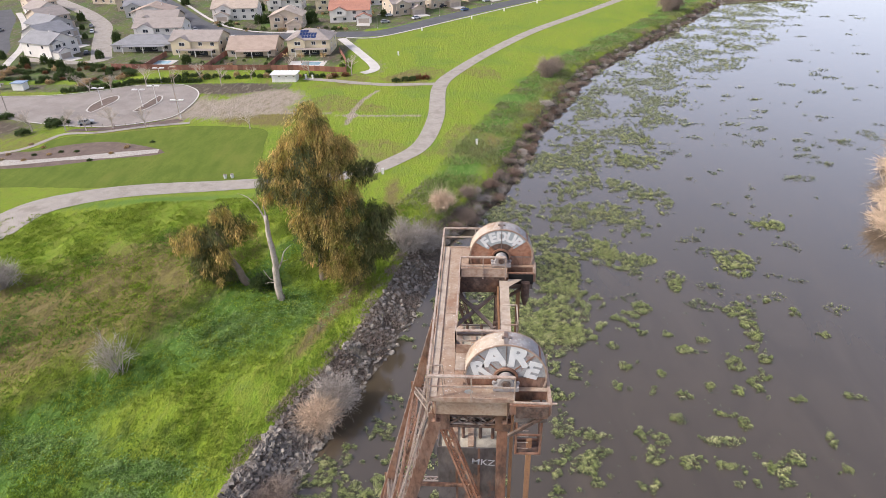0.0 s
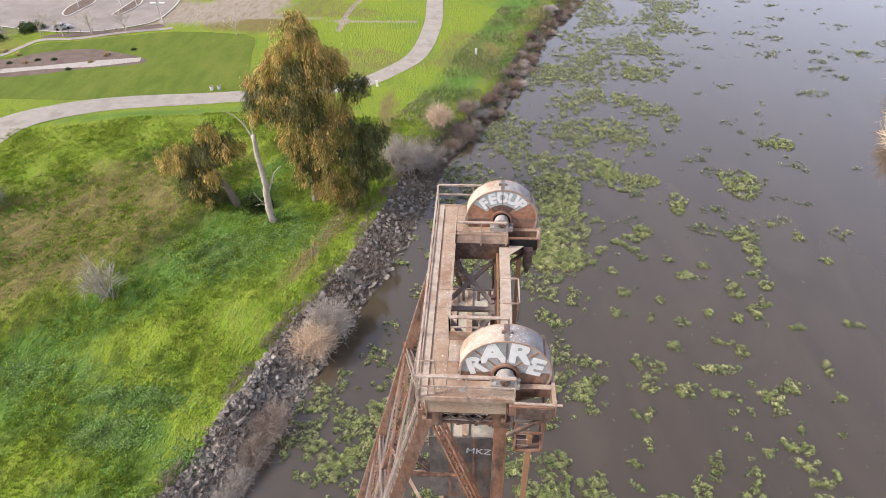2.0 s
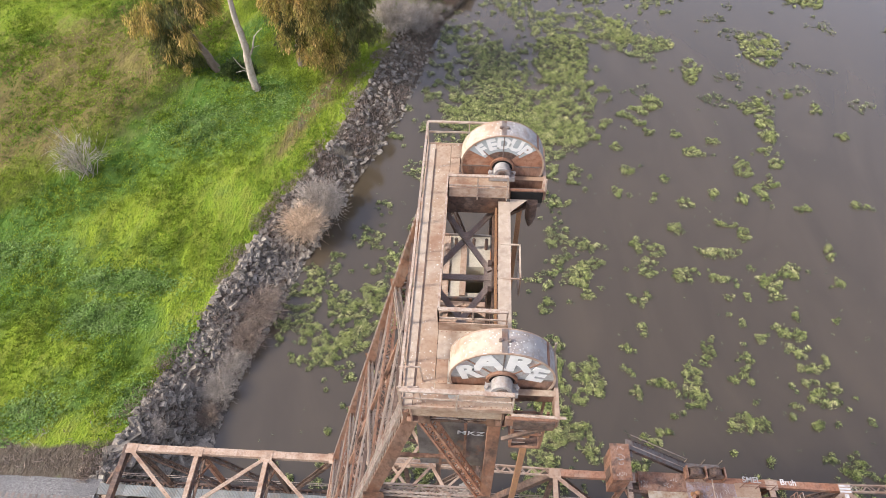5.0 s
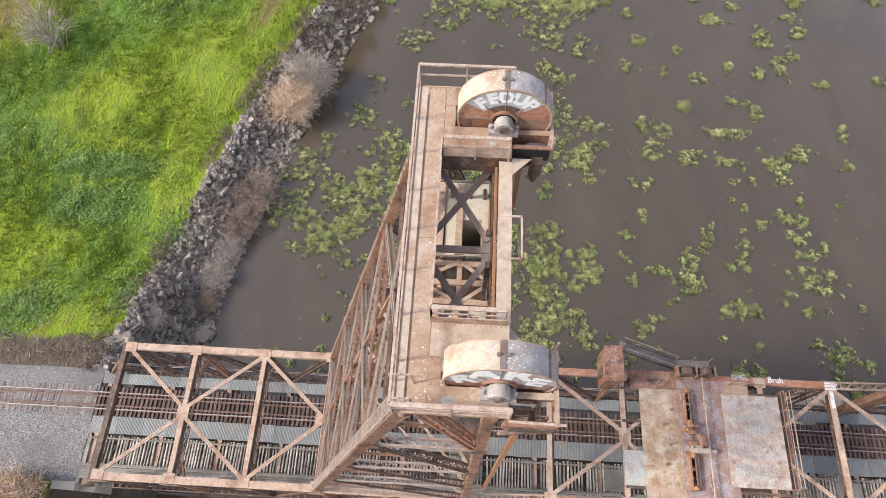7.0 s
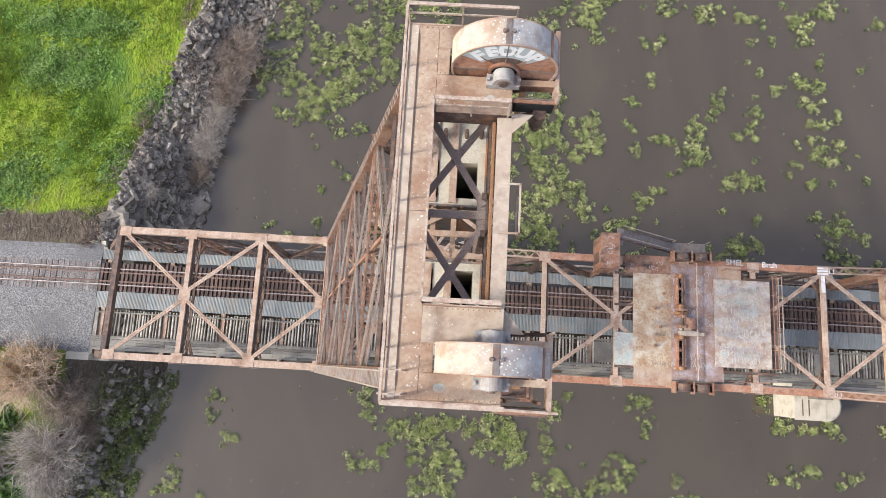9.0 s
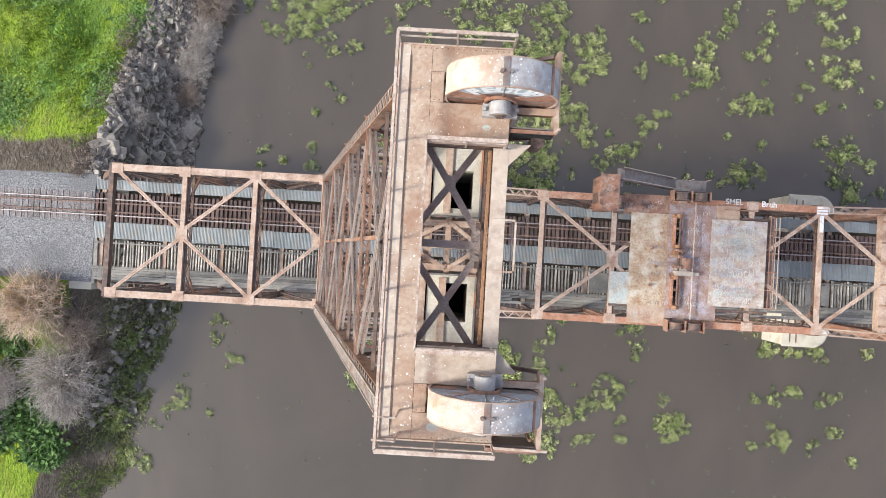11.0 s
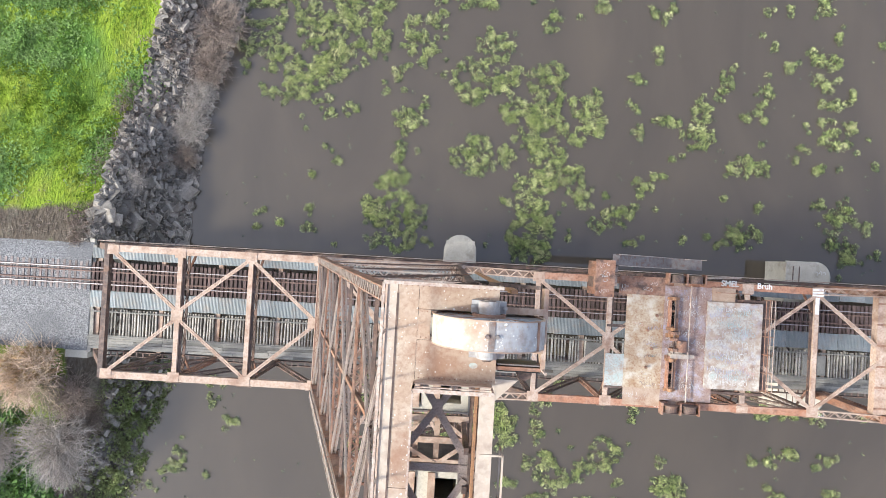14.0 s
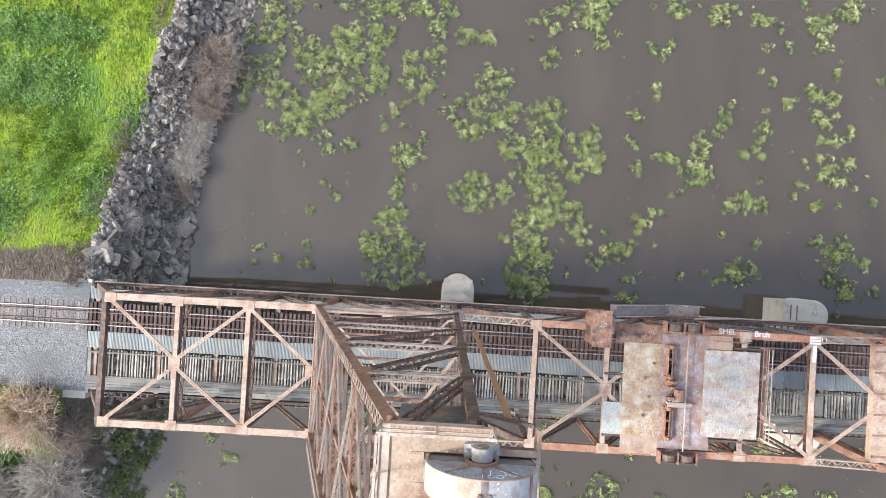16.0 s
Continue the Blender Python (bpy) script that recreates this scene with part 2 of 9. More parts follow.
hyacinth = material("water_hyacinth_leaves", [(0.165, 0.198, 0.062), (0.31, 0.325, 0.14), (0.08, 0.115, 0.032)], 0.9, 0.5, 0.0, 2.2, (0.46, 0.42, 0.25), 0.8, 0.5, per="island", thin=0.05, spread=(0.05, 3.0), spec=0.35)
# Dark fill colour for the shade between and under the hyacinth plants.
hyacinth_shade = material("wet_dark_hyacinth_leaves", [(0.028, 0.04, 0.016), (0.045, 0.055, 0.022)], 0.9, 0.5, 0.0, 2.2, per="island")
fence_wood = material("red_brown_fence_boards", [(0.21, 0.085, 0.06), (0.26, 0.12, 0.085)], 0.6, 0.85, 0.1, per="object")
shed_white = material("white_shed_paint", [(0.78, 0.76, 0.73), (0.72, 0.70, 0.67)], 0.6, 0.6, 0.05)
window_glass = material("dark_window_glass", [(0.03, 0.035, 0.045), (0.05, 0.055, 0.065)], 0.3, 0.08, 0.0)
trim_white = material("white_trim", [(0.74, 0.73, 0.70), (0.68, 0.66, 0.63)], 1.0, 0.6, 0.0)
solar_blue = material("blue_solar_glass", [(0.02, 0.035, 0.10), (0.03, 0.05, 0.13)], 2.0, 0.15, 0.0)
garage_beige = material("beige_garage_door", [(0.42, 0.36, 0.30), (0.38, 0.32, 0.27)], 1.0, 0.7, 0.0)
stucco = {k: material("stucco_" + k, [c, tuple(v * 0.9 for v in c)], 0.3, 0.9, 0.1, 5) for k, c in {
    "white": (0.72, 0.69, 0.65), "grey": (0.47, 0.46, 0.45), "cream": (0.66, 0.57, 0.40), "beige": (0.55, 0.46, 0.36), "tan": (0.46, 0.37, 0.28)}.items()}
tiles = {k: material("roof_" + k, [c, tuple(v * 0.8 for v in c), tuple(v * 1.15 for v in c)], 0.3, 0.85, 0.4, 4, streak=(1, 1, 3)) for k, c in {
    "slate": (0.25, 0.25, 0.26), "brown": (0.39, 0.30, 0.24), "tan": (0.45, 0.37, 0.30), "red": (0.42, 0.20, 0.14), "taupe": (0.33, 0.285, 0.255)}.items()}
car_paints = {k: material("car_paint_" + k, [c, tuple(v * 0.96 for v in c)], 0.5, 0.25, 0.0, metal=0.2) for k, c in {
    "white": (0.75, 0.75, 0.75), "silver": (0.45, 0.46, 0.48), "dark": (0.035, 0.04, 0.05), "blue": (0.10, 0.17, 0.30)}.items()}
rubber = material("black_rubber", [(0.02, 0.02, 0.02), (0.03, 0.03, 0.03)], 3.0, 0.9, 0.0)
pool_blue = material("pool_water", [(0.25, 0.42, 0.48), (0.30, 0.47, 0.53)], 0.5, 0.1, 0.0)
graffiti_teal = material("faded_teal_paint", [(0.36, 0.42, 0.39), (0.47, 0.46, 0.41), (0.30, 0.23, 0.18)], 2.0, 0.6, 0.0, 8, (0.36, 0.26, 0.19), 1.2, 0.85)
faded_tags = [material("faded_tag_" + k, [c, tuple(v * 0.86 for v in c)], 2.0, 0.7, 0.0, 10, (0.36, 0.27, 0.22), 1.6, 0.8) for k, c in (("chalk", (0.60, 0.585, 0.55)), ("teal", (0.33, 0.45, 0.44)), ("rose", (0.50, 0.30, 0.27)), ("slate", (0.30, 0.32, 0.45)), ("grey", (0.46, 0.45, 0.43)), ("dark", (0.16, 0.13, 0.13)))]
graffiti_blue = material("faded_blue_paint", [(0.20, 0.27, 0.42), (0.28, 0.36, 0.46)], 2.0, 0.6, 0.0, 10)
roof_paint = material("much_painted_machinery_roof", [(0.37, 0.285, 0.215), (0.49, 0.45, 0.39), (0.30, 0.21, 0.165)], 1.6, 0.7, 0.1, 6, (0.36, 0.355, 0.39), 1.1, 0.7, grime=((0.20, 0.12, 0.09), 1.2, 0.85))


def ground_material():
    """Grass, dry turf, rank growth with painted mound shade, and bank soil, mixed by the vegetation map stored on the
    mesh.
    """
    m = bpy.data.materials.new("meadow_ground")
    m.use_nodes = True
    t = m.node_tree
    n, link = t.nodes, t.links.new
    b = n["Principled BSDF"]
    b.inputs["Roughness"].default_value = 0.95
    b.inputs["Specular IOR Level"].default_value = 0.14
    geo = n.new("ShaderNodeNewGeometry")
    mp = n.new("ShaderNodeMapping")
    mp.inputs["Rotation"].default_value = (0, 0, radians(-35))
    mp.inputs["Scale"].default_value = (1.0, 0.42, 1.0)
    link(geo.outputs["Position"], mp.inputs["Vector"])

    def nz(s, d=5.0, src=None):
        q = n.new("ShaderNodeTexNoise")
        q.inputs["Scale"].default_value, q.inputs["Detail"].default_value, q.inputs["Roughness"].default_value = s, d, 0.65
        link(src or mp.outputs["Vector"], q.inputs["Vector"])
        return q.outputs["Fac"]

    def mr(f, lo, hi):
        q = n.new("ShaderNodeMapRange")
        q.inputs[1].default_value, q.inputs[2].default_value = lo, hi
        link(f, q.inputs[0])
        return q.outputs[0]

    def mix(f, a, c):
        q = n.new("ShaderNodeMix")
        q.data_type = "RGBA"
        for value, slot in ((f, q.inputs[0]), (a, q.inputs[6]), (c, q.inputs[7])):
            if hasattr(value, "is_linked"):
                link(value, slot)
            else:
                slot.default_value = value if isinstance(value, float) else (*value, 1)
        return q.outputs[2]

    def add(a, c, k):
        q = n.new("ShaderNodeMath")
        q.operation = "MULTIPLY_ADD"
        link(c, q.inputs[0])
        q.inputs[1].default_value = k
        link(a, q.inputs[2])
        return q.outputs[0]

    at = n.new("ShaderNodeAttribute")
    at.attribute_name = "vegetation"
    sep = n.new("ShaderNodeSeparateColor")
    link(at.outputs["Color"], sep.inputs[0])
    dry, lush_shade, soil = sep.outputs[0], sep.outputs[1], sep.outputs[2]
    big, mid, fine, tiny = nz(0.09), nz(0.7), nz(5.0), nz(14.0)
    grass = mix(mr(big, 0.35, 0.65), (0.255, 0.330, 0.030), (0.195, 0.295, 0.030))
    grass = mix(mr(mid, 0.42, 0.68), grass, (0.235, 0.265, 0.046))
    grass = mix(mr(fine, 0.48, 0.70), grass, (0.072, 0.135, 0.018))
    grass = mix(mr(tiny, 0.55, 0.75), grass, (0.27, 0.33, 0.07))
    lush_shade_c = mix(mr(mid, 0.4, 0.65), (0.090, 0.180, 0.030), (0.145, 0.240, 0.055))
    dry_c = mix(mr(mid, 0.4, 0.65), (0.235, 0.205, 0.065), (0.205, 0.155, 0.075))
    dry_c = mix(mr(fine, 0.45, 0.7), dry_c, (0.12, 0.115, 0.035))
    soil_c = mix(mr(fine, 0.4, 0.65), (0.095, 0.076, 0.056), (0.155, 0.128, 0.10))
    soil_c = mix(mr(mid, 0.52, 0.66), soil_c, (0.21, 0.185, 0.14))
    col = mix(mr(add(lush_shade, mid, 0.7), 0.6, 1.0), grass, lush_shade_c)
    col = mix(mr(add(dry, mid, 0.7), 0.65, 1.15), col, dry_c)
    col = mix(mr(add(soil, mid, 0.6), 0.65, 0.95), col, soil_c)
    sand_c = mix(mr(fine, 0.4, 0.65), (0.40, 0.34, 0.275), (0.29, 0.24, 0.185))
    sand_c = mix(mr(mid, 0.45, 0.7), sand_c, (0.24, 0.205, 0.13))
    col = mix(mr(add(at.outputs["Alpha"], mid, 0.9), 0.75, 1.0), col, sand_c)
    link(col, b.inputs["Base Color"])
    q = n.new("ShaderNodeBump")
    q.inputs["Strength"].default_value, q.inputs["Distance"].default_value = 1.0, 0.45
    link(add(add(mid, fine, 0.5), nz(1.9), 0.9), q.inputs["Height"])
    link(q.outputs["Normal"], b.inputs["Normal"])
    return m


def water_material():
    m = bpy.data.materials.new("silty_river_water")
    m.use_nodes = True
    t = m.node_tree
    n, link = t.nodes, t.links.new
    b = n["Principled BSDF"]
    b.inputs["Roughness"].default_value = 0.04
    b.inputs["IOR"].default_value = 1.5
    b.inputs["Coat Weight"].default_value, b.inputs["Coat IOR"].default_value, b.inputs["Coat Roughness"].default_value = 1.0, 1.45, 0.03
    geo = n.new("ShaderNodeNewGeometry")
    mp = n.new("ShaderNodeMapping")
    mp.inputs["Scale"].default_value = (0.9, 0.3, 1)
    mp.inputs["Rotation"].default_value = (0, 0, radians(25))
    link(geo.outputs["Position"], mp.inputs["Vector"])
    q = n.new("ShaderNodeTexNoise")
    q.inputs["Scale"].default_value, q.inputs["Detail"].default_value, q.inputs["Distortion"].default_value = 0.09, 6.0, 2.2
    link(mp.outputs["Vector"], q.inputs["Vector"])
    r = n.new("ShaderNodeMix")
    r.data_type = "RGBA"
    r.inputs[6].default_value, r.inputs[7].default_value = (0.050, 0.040, 0.028, 1), (0.097, 0.075, 0.050, 1)
    link(q.outputs["Fac"], r.inputs[0])
    link(r.outputs[2], b.inputs["Base Color"])
    w = n.new("ShaderNodeTexNoise")
    w.inputs["Scale"].default_value, w.inputs["Detail"].default_value = 0.8, 3.0
    link(mp.outputs["Vector"], w.inputs["Vector"])
    u = n.new("ShaderNodeBump")
    u.inputs["Strength"].default_value, u.inputs["Distance"].default_value = 0.05, 0.05
    link(w.outputs["Fac"], u.inputs["Height"])
    link(u.outputs["Normal"], b.inputs["Normal"])
    return m


# ---- geometry helpers ----
class Geo:
    """Collects vertices and faces of one mesh."""

    def __init__(self):
        self.v, self.f = [], []

    def add(self, verts, faces):
        k = len(self.v)
        self.v += [tuple(p) for p in verts]
        self.f += [tuple(i + k for i in f) for f in faces]

    def box(self, x0, x1, y0, y1, z0, z1):
        self.add([(x, y, z) for z in (z0, z1) for y in (y0, y1) for x in (x0, x1)],
                 [(0, 2, 3, 1), (4, 5, 7, 6), (0, 1, 5, 4), (2, 6, 7, 3), (0, 4, 6, 2), (1, 3, 7, 5)])
        return self

    def beam(self, a, b, w, h, side=None):
        """A bar from a to b, w wide along side and h deep across it."""
        a, b = Vector(a), Vector(b)
        u = (b - a).normalized()
        s = Vector(side) if side else (Vector((0, 0, 1)).cross(u) if abs(u.z) < 0.98 else Vector((1, 0, 0)))
        s = (s - u * s.dot(u)).normalized()
        t = u.cross(s)
        self.add([p + s * i * w / 2 + t * j * h / 2 for p in (a, b) for i, j in ((-1, -1), (1, -1), (1, 1), (-1, 1))],
                 [(0, 3, 2, 1), (4, 5, 6, 7), (0, 1, 5, 4), (1, 2, 6, 5), (2, 3, 7, 6), (3, 0, 4, 7)])
        return self

    def lattice(self, a, b, w, d, side, chord=0.09, bar=0.06, pitch=1.0):
        """A laced member: two channels w apart along side, d deep, with zigzag bars on both faces."""
        a, b = Vector(a), Vector(b)
        u = (b - a).normalized()
        s = Vector(side)
        s = (s - u * s.dot(u)).normalized()
        t = u.cross(s)
        for g in (-1, 1):
            self.beam(a + s * g * w / 2, b + s * g * w / 2, chord, d, s)
        n = max(2, int((b - a).length / (w * pitch)))
        for face in (-1, 1):
            for i in range(n):
                p = a.lerp(b, i / n) + t * face * d / 2 + s * (w / 2 if i % 2 else -w / 2)
                q = a.lerp(b, (i + 1) / n) + t * face * d / 2 + s * (-w / 2 if i % 2 else w / 2)
                self.beam(p, q, bar, 0.02, (q - p).cross(t))
        return self

    def laced(self, a, b, w, d, side, angle=0.075, bar=0.045, pitch=1.0):
        """An open box member: four corner angles with zigzag bars on all faces."""
        a, b = Vector(a), Vector(b)
        u = (b - a).normalized()
        s = Vector(side)
        s = (s - u * s.dot(u)).normalized()
        t = u.cross(s)
        for i in (-1, 1):
            for j in (-1, 1):
                o = s * i * w / 2 + t * j * d / 2
                self.beam(a + o, b + o, angle, angle, s)
        for p, q, x, y in ((s, t, w, d), (t, s, d, w)):
            n = max(3, int((b - a).length / (max(x, 0.24) * pitch)))
            for face in (-1, 1):
                for i in range(n):
                    k = 1 if i % 2 else -1
                    e = a.lerp(b, i / n) + q * face * y / 2 + p * k * x / 2
                    f = a.lerp(b, (i + 1) / n) + q * face * y / 2 - p * k * x / 2
                    self.beam(e, f, bar, 0.018, (f - e).cross(q))
        return self

    def tube(self, a, b, r0, r1=None, n=8):
        a, b = Vector(a), Vector(b)
        r1 = r0 if r1 is None else r1
        u = (b - a).normalized()
        s = (u.orthogonal()).normalized()
        t = u.cross(s)
        ring = [(math.cos(2 * math.pi * i / n), math.sin(2 * math.pi * i / n)) for i in range(n)]
        self.add([p + (s * c + t * e) * r for p, r in ((a, r0), (b, r1)) for c, e in ring],
                 [(i, (i + 1) % n, n + (i + 1) % n, n + i) for i in range(n)] + [tuple(range(n))[::-1], tuple(range(n, 2 * n))])
        return self

    def ring(self, c, axis, r0, r1, w, n=48, start=0.0, sweep=2 * math.pi):
        """A flat-sided ring or part of one about an axis, from radius r0 to r1 and w wide."""
        c, u = Vector(c), Vector(axis).normalized()
        s = Vector((1, 0, 0)) if abs(u.x) < 0.9 else Vector((0, 1, 0))
        s = (s - u * s.dot(u)).normalized()
        t = u.cross(s)
        vs = []
        for i in range(n + 1):
            g = start + sweep * i / n
            e = s * math.cos(g) + t * math.sin(g)
            vs += [c + e * r + u * h for r, h in ((r0, -w / 2), (r1, -w / 2), (r1, w / 2), (r0, w / 2))]
        fs = [tuple(4 * i + k for k in (j, (j + 1) % 4)) + tuple(4 * (i + 1) + k for k in ((j + 1) % 4, j)) for i in range(n) for j in range(4)]
        if sweep < 6.2:
            fs += [(0, 3, 2, 1), (4 * n, 4 * n + 1, 4 * n + 2, 4 * n + 3)]
        self.add(vs, fs)
        return self

    def dots(self, points, normal, r=0.022, h=0.014):
        """Rivet heads."""
        u = Vector(normal).normalized()
        s = u.orthogonal().normalized()
        t = u.cross(s)
        for p in points:
            p = Vector(p)
            self.add([p + (s * math.cos(g) + t * math.sin(g)) * r for g in (0.3, 1.35, 2.4, 3.44, 4.5, 5.5)] + [p + u * h], [(i, (i + 1) % 6, 6) for i in range(6)])
        return self

    def mesh(self, name, mat, smooth=False):
        me = bpy.data.meshes.new(name)
        me.from_pydata(self.v, [], self.f)
        me.materials.append(mat)
        if smooth:
            me.shade_smooth()
        me.update()
        return me


def np_mesh(name, verts, faces, mat):
    me = bpy.data.meshes.new(name)
    me.from_pydata(verts.reshape(-1, 3).tolist(), [], faces.tolist())
    me.materials.append(mat)
    me.update()
    return me


def empty(name, x=0.0, y=0.0, z=0.0, rz=0.0):
    ob = new(name)
    ob.empty_display_size = 0.3
    ob.matrix_basis = pose(x, y, z, 0, 0, rz)
    return ob


def part(name, geo, mat, parent, label="", smooth=False):
    ob = new(name, geo if isinstance(geo, bpy.types.Mesh) else geo.mesh(name, mat, smooth))
    ob.parent = parent
    if label:
        ob["label"] = label
    return ob


def piece(name, mesh, parent, m):
    ob = new(name, mesh)
    ob.parent = parent
    ob.matrix_basis = m
    return ob


def spline(pts, step=2.0):
    """A smooth line through points of the plan."""
    p = [Vector((*q, 0)) if len(q) == 2 else Vector(q) for q in pts]
    p = [p[0] * 2 - p[1]] + p + [p[-1] * 2 - p[-2]]
    out = []
    for i in range(1, len(p) - 2):
        n = max(1, int((p[i + 1] - p[i]).length / step))
        for k in range(n):
            t = k / n
            out.append(0.5 * ((2 * p[i]) + (p[i + 1] - p[i - 1]) * t + (2 * p[i - 1] - 5 * p[i] + 4 * p[i + 1] - p[i + 2]) * t * t + (3 * p[i] - p[i - 1] - 3 * p[i + 1] + p[i + 2]) * t ** 3))
    return out + [p[-2]]


# ---- ground, water, bank ----
SHORE_Y = [-600, -120, -40, -17.2, -11.9, -7.4, 5.6, 17.2, 26, 35, 45, 54, 66, 75.5, 92, 116, 154, 218, 294, 365, 480, 900]
SHORE_X = [-160, -60, -35, -29.1, -27.8, -26.4, -25.4, -24.3, -22, -19.7, -16.5, -13, -9.5, -7.3, -4, 8.3, 19, 42, 92, 137, 200, 420]
EAST_Y = [-600, 0, 60, 90, 138, 180, 230, 350, 900]
EAST_X = [60, 100, 90, 86, 109, 155, 220, 380, 1100]
MOUND_Y = [0, 22, 46, 68, 95, 112]
MOUND_X = [-92, -71, -54, -43, -35, -33]


def smooth01(v):
    v = np.clip(v, 0, 1)
    return v * v * (3 - 2 * v)


def waves(x, y, s, seed):
    """Cheap smooth unevenness over the plan."""
    r = np.random.RandomState(seed)
    out = 0
    for k in range(7):
        a, p, f = r.uniform(0, 6.28), r.uniform(0, 6.28), s * r.uniform(0.6, 1.7)
        out = out + np.sin((x * math.cos(a) + y * math.sin(a)) * f + p)
    return out / 7


def height(x, y):
    x, y = np.asarray(x, float), np.asarray(y, float)
    west = np.interp(y, SHORE_Y, SHORE_X) - x + 0.7 * waves(x, y, 0.7, 3)
    east = x - np.interp(y, EAST_Y, EAST_X)
    d = np.maximum(west, east) * 0.9
    base = 3.05 + 1.5 * smooth01((np.interp(y, MOUND_Y, MOUND_X) - x) / 4.5) * smooth01((112 - y) / 14) * smooth01((y + 30) / 30)
    near = smooth01((118 - y) / 30) * smooth01((x + 130) / 30)
    base = base + near * (0.6 * waves(x, y, 0.28, 5) + (0.15 + 0.40 * smooth01((94 + (x + 84) * 0.26 - y) / 8)) * waves(x, y, 1.0, 8) + 0.26 * smooth01((94 + (x + 84) * 0.26 - y) / 8) * waves(x, y, 2.2, 9))
    side = np.abs(y)
    bank = smooth01((np.where(y > 0, 20.0, 13.0) - side) / np.where(y > 0, 14.3, 7.3)) * smooth01((-27.0 - x) / 3.5)
    base = base + (6.85 - base) * bank
    land = base * smooth01(d / 6.5)
    return np.where(d > 0, land, np.maximum(-1.6, d * 0.35))


def build_ground():
    xs = np.concatenate([np.linspace(-2600, -320, 20), np.linspace(-300, -114, 48), np.arange(-112, 12, 0.75), np.linspace(14, 120, 50), np.linspace(130, 2600, 30)])
    ys = np.concatenate([np.linspace(-2000, -60, 24), np.linspace(-56, -32, 12), np.arange(-30, 125, 0.75), np.linspace(127, 400, 110), np.linspace(420, 3200, 30)])
    gx, gy = np.meshgrid(xs, ys)
    gz = height(gx, gy)
    nx, ny = len(xs), len(ys)
    idx = np.arange(nx * ny).reshape(ny, nx)
    faces = np.stack([idx[:-1, :-1], idx[:-1, 1:], idx[1:, 1:], idx[1:, :-1]], -1).reshape(-1, 4)
    me = np_mesh("ground", np.stack([gx, gy, gz], -1), faces, ground_material())
    me.shade_smooth()
    d = np.interp(gy, SHORE_Y, SHORE_X) - gx

    def blob(x, y, rx, ry, turn=0.0):
        c, s = math.cos(radians(turn)), math.sin(radians(turn))
        u, v = (gx - x) * c + (gy - y) * s, -(gx - x) * s + (gy - y) * c
        return np.exp(-((u / rx) ** 2 + (v / ry) ** 2))

    dry = 0.95 * blob(-62, 66, 20, 13, 40) + 0.7 * blob(-75, 48, 14, 16, 20) + 0.55 * blob(-68, 60, 24, 18, 30) + 0.6 * blob(-52, 84, 12, 7) + 0.5 * blob(-17, 95, 2.5, 22, -12) + 0.55 * blob(-18, 70, 2, 10, -30)

    def along(pts, w):
        """Closeness to a line of the plan."""
        best = np.full(gx.shape, 1e9)
        for (ax, ay), (bx, by) in zip(pts[:-1], pts[1:]):
            t = np.clip(((gx - ax) * (bx - ax) + (gy - ay) * (by - ay)) / ((bx - ax) ** 2 + (by - ay) ** 2), 0, 1)
            best = np.minimum(best, np.hypot(gx - ax - t * (bx - ax), gy - ay - t * (by - ay)))
        return np.exp(-(best / w) ** 2)

    sandy = 0.95 * blob(-75, 170, 18, 11, 20) + 0.6 * blob(-66, 182, 10, 9) + 0.55 * along([(-66, 166.5), (-52, 165), (-39, 162.6), (-25, 161.5), (-17, 162)], 1.7) + 0.6 * along([(-33, 187), (-36, 178), (-37.2, 169), (-37.2, 155)], 1.2)
    sandy += 0.35 * along([(-58, 262), (-46, 240), (-36, 219), (-36, 210)], 4.0) + 0.3 * along([(-92, 158), (-88, 165), (-90, 185)], 4)
    dry += 0.5 * blob(-60, 160, 22, 7) + 0.5 * blob(-52, 192, 12, 5) + 0.4 * blob(-30, 205, 10, 5)
    dry += (0.45 + 0.5 * waves(gx, gy, 0.22, 77)) * smooth01(1 - np.abs(d - 7) / 9) * smooth01((gy - 92) / 20)
    dry += 0.55 * smooth01((waves(gx, gy, 0.16, 78) - 0.05) / 0.25) * smooth01((gy - 112) / 10) * smooth01((230 - gy) / 20)
    road_y = np.interp(gx, [-300, -188, -141, -119, -95, -64, -42, -15, 16, 60], [420, 374, 309, 287, 278, 279, 283, 316, 352, 400])
    yards = smooth01((gy - 211) / 3) * smooth01((-50 - gx) / 4) + smooth01((gy - road_y) / 4) * (gx > -200) + smooth01((gy - 197) / 5) * smooth01((-122 - gx) / 8) + smooth01((gy - 184) / 4) * smooth01((199 - gy) / 4) * smooth01((-61 - gx) / 4)
    yards = np.clip(yards, 0, 1)
    # Band at the mound's foot: rank growth and the slope's shade in one colour.
    foot = np.interp(gy, MOUND_Y, MOUND_X) + 3.0
    lush_shade = 0.95 * np.exp(-((gx - foot - 1.2 * waves(gx, gy, 0.5, 73)) / 3.0) ** 2) * smooth01((gy - 8) / 12) * smooth01((96 - gy) / 14) + 0.5 * blob(-50, 44, 17, 4.5, 52) + 0.8 * blob(-38, 57, 8, 7) + 0.7 * blob(-42, 66, 9, 4, 50) + 0.65 * blob(-55, 30, 10, 5, 10) + 0.6 * blob(-36, 20, 5, 9) + 0.6 * blob(-70, 102, 30, 3, 12) + 0.6 * blob(-30, 66, 8, 8)
